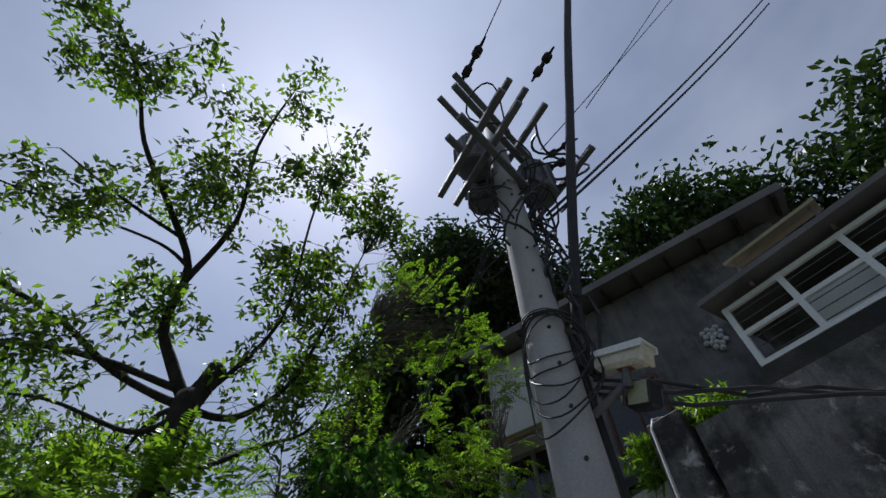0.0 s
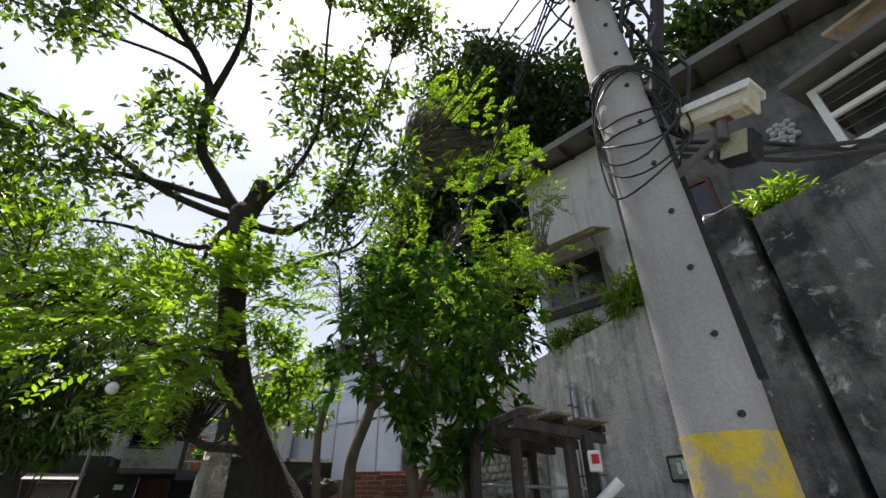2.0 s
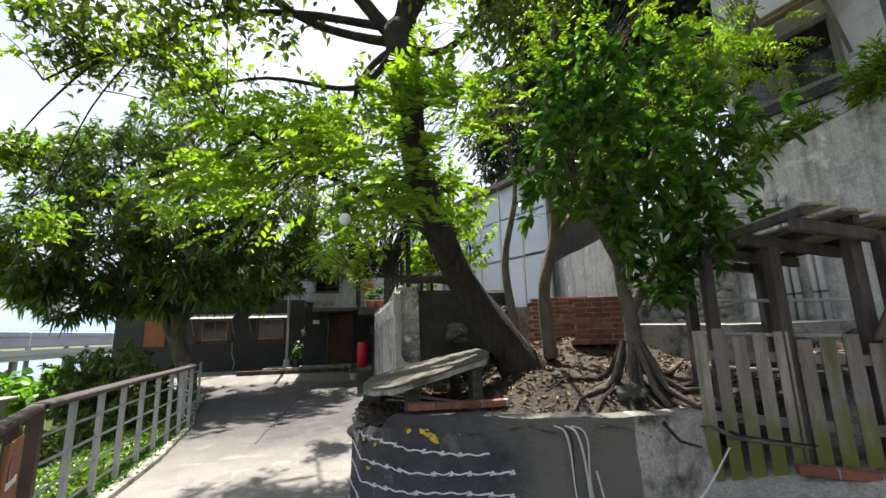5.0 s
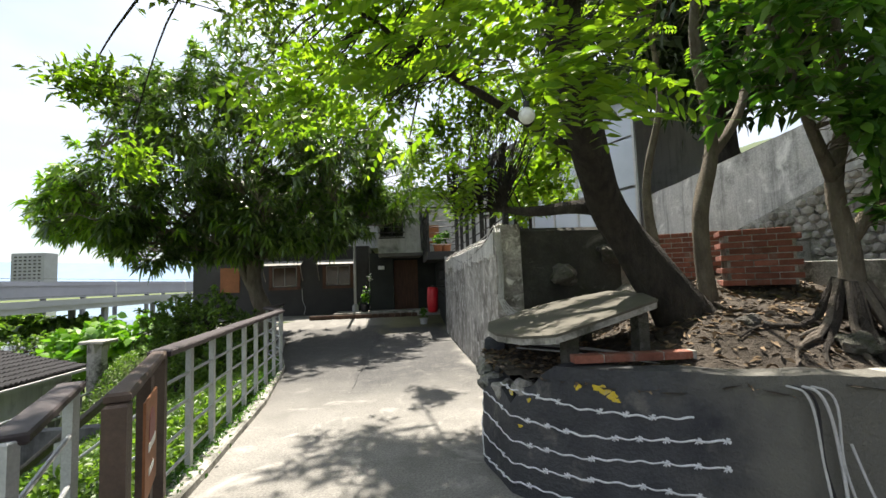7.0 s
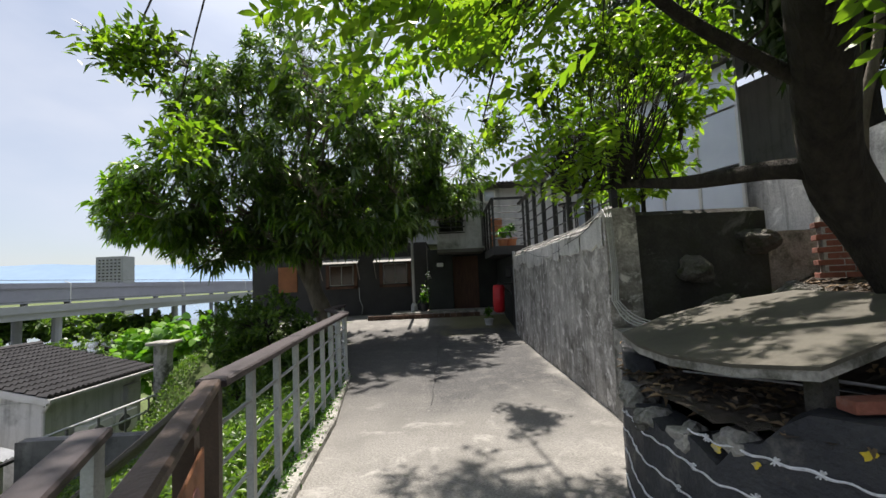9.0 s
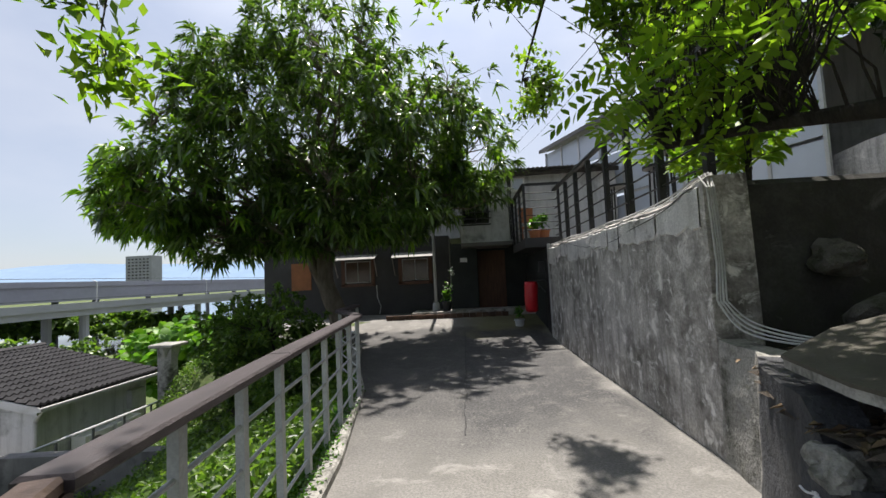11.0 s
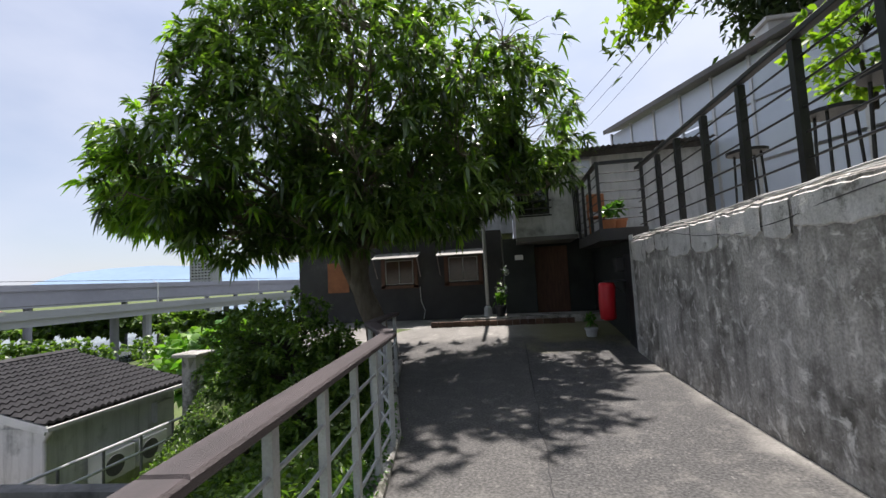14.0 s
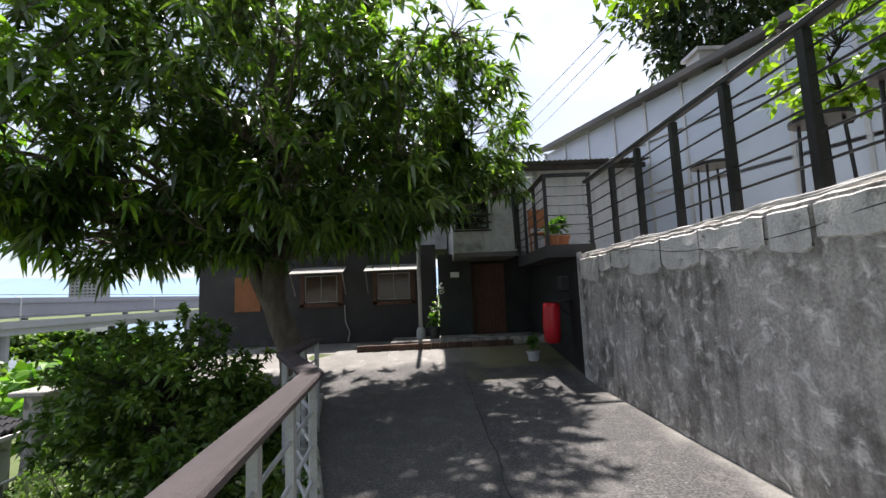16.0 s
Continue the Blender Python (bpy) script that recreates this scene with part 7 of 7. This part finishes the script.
for k in range(16):
    a = 2.4 + 4.2 * k / 16 + rng.normal(0, 0.15)
    L = 0.4 + 0.9 * rng.random()
    pts = []
    for t in np.linspace(0, 1, 7):
        x, y = 2.1 + math.cos(a + 0.4 * t) * (0.08 + L * t), 4.95 + math.sin(a + 0.4 * t) * (0.08 + L * t)
        zg = inside_z(x, y) if in_poly(x, y, PLANT) else 0.8
        pts.append((x, y, zg + 0.02 + 0.35 * max(0.0, 1 - t * 3.2) ** 2))
    part("root", Geo().tube(pts, [0.032 - 0.025 * i / 6 for i in range(7)], 7), M_ROOT if k % 3 else M_BARK, broad)

# slender pinnate tree behind
slim = thing("slender_tree", (1.9, 6.1, 1.5), "slender pale-stemmed tree with yellow-green feathery leaves", "tree")
wood, limbs = Geo(), []
for pts, r0, r1 in (([(1.75, 5.95, 1.3), (1.72, 5.95, 2.1), (1.95, 6.0, 2.9), (1.85, 6.0, 4.0), (2.1, 6.0, 5.4), (2.3, 6.0, 6.6), (2.2, 6.0, 7.6)], 0.085, 0.012),
                    ([(1.9, 6.0, 2.7), (2.4, 6.1, 3.3), (2.7, 6.2, 4.4), (2.9, 6.2, 5.2)], 0.06, 0.012), ([(2.5, 6.1, 3.7), (3.1, 5.9, 4.2), (3.8, 5.5, 4.6), (4.4, 5.2, 4.9)], 0.03, 0.008), ([(1.5, 6.2, 1.3), (1.35, 6.2, 2.4), (1.5, 6.1, 3.4), (1.3, 6.0, 4.6)], 0.06, 0.012)):
    s = smoothed(pts, 5)
    wood.tube(s, [r0 + (r1 - r0) * i / (len(s) - 1) for i in range(len(s))], 9, wob=0.15)
    limbs.append([np.array(p) for p in s])
C = np.concatenate([blob(55, (2.88, 5.90, 8.74), (0.75, 0.75, 0.64), 0.2, 0.2), blob(55, (3.95, 5.90, 9.41), (0.75, 0.75, 0.64), 0.2, 0.2), blob(60, (4.38, 5.60, 7.74), (0.7, 0.7, 0.59), 0.2, 0.2), blob(45, (4.89, 5.60, 6.82), (0.6, 0.6, 0.51), 0.2, 0.2), blob(60, (3.39, 5.90, 7.09), (0.7, 0.7, 0.59), 0.2, 0.2), blob(45, (4.00, 5.90, 6.02), (0.6, 0.6, 0.51), 0.2, 0.2), blob(60, (2.1, 5.8, 5.2), (0.9, 0.9, 0.9), 0.3, 0.2), blob(70, (2.7, 5.9, 4.5), (0.9, 0.9, 0.7), 0.3, 0.2), blob(45, (1.4, 5.7, 4.4), (0.7, 0.7, 0.6), 0.3, 0.2), blob(45, (3.5, 5.6, 4.4), (0.7, 0.7, 0.5), 0.3, 0.2), blob(60, (4.3, 5.3, 4.9), (0.8, 0.6, 0.6), 0.3, 0.2), blob(60, (3.5, 5.3, 4.9), (0.8, 0.6, 0.5), 0.3, 0.2)])
twigs(wood, limbs, C, 0.005)
part("trunk", wood, M_BARKPALE, slim, smooth=True)
P, D, L = fronds(C, outward(C, (2.1, 5.9, 4.2)) + rng.normal(0, 0.4, C.shape), 7, 0.32, 0.07)
leaves(P, D, L, L * 0.42, [L_PINNATE], "crown", slim, droop=0.2, six=False)


def bush(name, label, blobs, mat_, per, size, width, stem=True, cat="bush", six=True, droop=0.25):
    b = thing(name, blobs[0][0], label, cat)
    Cs, Os = [], []
    for c, r, n in blobs:
        C_ = blob(n, c, r, 0.45, 0.08, c[0])
        Cs.append(C_)
        Os.append(outward(C_, (c[0], c[1], c[2] - 0.3)))
    C_, O_ = np.concatenate(Cs), np.concatenate(Os)
    w_, ls = Geo(), []
    for c, r, n in blobs:
        seg(ls, w_, (c[0], c[1], c[2] - r[2] * 1.1), c, 0.03, 0.015, 4, 0, 0.2, 6)
    twigs(w_, ls, C_, 0.005, 2)
    tagged(part("stems", w_, M_BARK, b), kind="stuff")
    P_, D_ = whorls(C_, O_, per, 0.9, size)
    leaves(P_, D_, size * (0.7 + 0.6 * rng.random(len(P_))), width, [mat_], "foliage", b, droop=droop, six=six)
    return b


bush("bush", "dense dark green bush on the bank under the mango tree", [((-5.4, 12.0, 0.6), (1.0, 1.1, 1.0), 480), ((-6.3, 12.6, 0.6), (0.8, 1.0, 0.9), 330), ((-4.6, 11.1, 0.0), (0.6, 0.8, 0.7), 260), ((-5.5, 11.0, -0.4), (0.8, 0.6, 0.6), 200), ((-4.9, 12.4, 0.3), (0.7, 0.9, 0.7), 180)], L_BUSH, 18, 0.1, 0.038)
bush("bush", "bright green large-leaved shrubs beyond the bank", [((-10.8, 18.6, -0.3), (1.7, 1.6, 1.2), 190), ((-12.6, 19.0, -0.7), (1.7, 1.6, 1.2), 170), ((-9.0, 17.6, -0.5), (1.2, 1.0, 1.0), 110)], L_BIG, 6, 0.34, 0.28)
bush("bush", "leafy shrub on top of the retaining wall", [((1.75, 11.2, 4.0), (0.6, 0.9, 0.75), 110), ((2.0, 10.2, 3.6), (0.6, 0.7, 0.7), 80), ((0.85, 8.5, 3.0), (0.5, 0.5, 0.6), 90), ((0.75, 9.0, 2.75), (0.35, 0.5, 0.4), 50), ((1.2, 8.2, 3.7), (0.6, 0.5, 0.5), 70)], L_PINNATE, 10, 0.12, 0.06)
bush("bush", "green weeds on the crest of the tall wall", [((5.55, 3.3, 4.6), (0.3, 0.5, 0.35), 90), ((5.6, 4.5, 4.5), (0.35, 0.7, 0.4), 120), ((5.65, 5.9, 4.3), (0.3, 0.7, 0.3), 80), ((5.4, 2.2, 4.75), (0.25, 0.4, 0.25), 50)], L_PINNATE, 12, 0.16, 0.03)
bush("bush", "green shrubs along the river plain", [((-40.5, 33, -2.9), (4, 3, 1.8), 280), ((-37, 34.5, -3.2), (4, 3, 1.8), 260), ((-34, 44, -3.6), (6, 5, 1.8), 170), ((-20, 30, -3.6), (4, 4, 1.4), 150)], L_BUSH, 12, 0.4, 0.25)

bush("bush", "hazy green trees along the far river bank", [((-101.4, 72.4, -3.0), (9, 7, 2.4), 150), ((-89.3, 74.9, -3.3), (9, 7, 2.4), 150), ((-78.2, 77.1, -3.4), (9, 7, 2.4), 150), ((-68.2, 79.1, -3.6), (9, 7, 2.4), 150), ((-57.2, 81.3, -4.6), (9, 7, 2.4), 150)], L_BUSH, 12, 1.1, 0.8)

# woods on the hill behind the houses
woods = thing("hillside_trees", (15, 10, 4), "dark dense trees covering the hill behind the houses", "trees")
woods["kind"] = "stuff"
Cs, Os = [], []
for c, r, n in (((13.5, 3.5, 12.5), (4.0, 4.0, 4.6), 800), ((10.5, 9.5, 13.0), (3.0, 3.2, 5.0), 800), ((14.5, -4.0, 11.0), (4.5, 5.0, 3.6), 650), ((6.6, 11.0, 10.0), (2.4, 2.6, 4.5), 750), ((18, -11, 11), (6, 5, 4.0), 420), ((7.5, 10.6, 15.5), (2.4, 2.4, 3.6), 420), ((8.2, 21.0, 12.0), (2.6, 2.6, 3.4), 330)):
    C = blob(n, c, r, 0.6, 0.1, c[1])
    Cs.append(C)
    Os.append(outward(C, c))
C, O = np.concatenate(Cs), np.concatenate(Os)
P = np.repeat(C, 24, 0) + rng.normal(0, 0.34, (len(C) * 24, 3))
D = unit(np.repeat(O, 24, 0) * 0.5 + rng.normal(0, 0.7, P.shape))
wl_ = leaves(P, D, 0.24 + 0.18 * rng.random(len(P)), 0.15, [L_WOODS], "foliage", woods, droop=0.3, six=False)
tk = Geo()
for x, y, h in ((13.5, 3.5, 11), (10.5, 9.5, 12), (14.5, -4, 10), (6.7, 11, 12), (18, -11, 10), (8.2, 21, 11)):
    tk.tube(bend((x, y, 2.5), (x + 0.4, y, h), 5, 0, 0.2), [0.3, 0.26, 0.22, 0.18, 0.14, 0.1], 8)
part("trunks", tk, M_BARK, woods)
g = Geo()
g.grid(24, 24, lambda u, v: (9 + 40 * u, -25 + 60 * v, 3.4 + 7 * smooth(0, 0.4, u) + 1.2 * noise.noise(Vector((u * 5, v * 8, 0)))))
structure("hill", g, M_FAR, "wooded hill rising behind the houses", "hill", smooth=True)

# grass along the kerb and the bank
n = 24000
Y = rng.random(n) * 9.5 + 4.5
X = np.array([road_left(y) for y in Y]) - 0.2 - rng.random(n) ** 1.6 * 6.2
Z = np.array([ground_z(x, y) for x, y in zip(X, Y)]) - 0.04
P = np.stack([X, Y, Z], 1)
grass = tagged(leaves(P, rng.normal(0, 0.5, (n, 3)) + np.array((0, 0, 1.0)), 0.06 + 0.12 * rng.random(n), 0.014, [L_GRASS], "grass", None, droop=0.2, six=False), "rough green grass on the bank below the kerb", "grass", kind="stuff")
n = 46000
Y = rng.random(n) * 12.0 + 5.5
X = np.array([road_left(y) for y in Y]) - 0.25 - rng.random(n) ** 1.2 * 6.6
keep_ = np.array([noise.noise(Vector((x * 1.1, y * 1.1, 0.5))) > -0.3 for x, y in zip(X, Y)])
X, Y = X[keep_], Y[keep_]
n = len(X)
P = np.stack([X, Y, np.array([ground_z(x, y) for x, y in zip(X, Y)]) + 0.02 + 0.16 * rng.random(n)], 1)
tagged(leaves(P, rng.normal(0, 1, (n, 3)) + np.array((0, 0, 0.4)), 0.06 + 0.06 * rng.random(n), 0.045, [L_BUSH], "ground_cover", None, six=False), "low dark green leafy cover on the bank", "ground cover", kind="stuff")
n = 3500
Y = rng.random(n) * 6.5 + 5.0
X = np.array([road_left(y) for y in Y]) - 0.16 + rng.normal(0, 0.06, n)
P = np.stack([X, Y, 0.03 + 0.10 * rng.random(n)], 1)
tagged(leaves(P, rng.normal(0, 1, (n, 3)), 0.03 + 0.03 * rng.random(n), 0.03, [L_BROAD], "creeper", None, six=False), "small green creeper along the kerb", "creeper", kind="stuff")
# litter on the soil
n = 5000
X, Y = -0.4 + 4.5 * rng.random(n), 4.3 + 3.8 * rng.random(n)
ok = np.array([in_poly(x, y, PLANT) for x, y in zip(X, Y)])
X, Y = X[ok], Y[ok]
P = np.stack([X, Y, np.array([inside_z(x, y) for x, y in zip(X, Y)]) + 0.01], 1)
D = rng.normal(0, 1, P.shape) * np.array((1, 1, 0.25))
tagged(leaves(P, D, 0.05 + 0.07 * rng.random(len(P)), 0.03, [L_DRY, M_ROOT], "leaf_litter", None, six=False, which=(rng.random(len(P)) < 0.3).astype(int)), "dry leaves and twigs strewn over the soil", "leaf litter", kind="stuff")

# stones of the rubble facing
stones = []
for k in range(5):
    bm = bmesh.new()
    bmesh.ops.create_icosphere(bm, subdivisions=1, radius=1)
    for v in bm.verts:
        q_ = 1 + 0.3 * noise.noise(v.co * 1.3 + Vector((k * 5.0, 0, 0)))
        v.co = Vector((v.co.x * 0.06 * q_, v.co.y * 0.115 * q_, v.co.z * 0.085 * q_))
    me = bpy.data.meshes.new("stone")
    bm.to_mesh(me)
    bm.free()
    me.materials.append(M_STONE)
    stones.append(me)
wall_ob = bpy.data.objects["wall_rubble"]
rr_ = random.Random(11)
for i in range(13):
    for j in range(20):
        y, z = 7.0 + 0.21 * j + 0.1 * (i % 2) + 0.03 * rr_.random(), 1.68 + 0.135 * i + 0.02 * rr_.random()
        if (y > 8.25 and z < 2.05) or z > 3.12 - 0.29 * (y - 6.9):
            continue
        ob = new("stone", stones[rr_.randrange(5)])
        ob.parent = wall_ob
        ob.matrix_basis = pose(5.35, y, z, rr_.uniform(-25, 25), 0, 0) @ Matrix.Diagonal((1, rr_.uniform(0.8, 1.1), rr_.uniform(0.8, 1.1), 1))
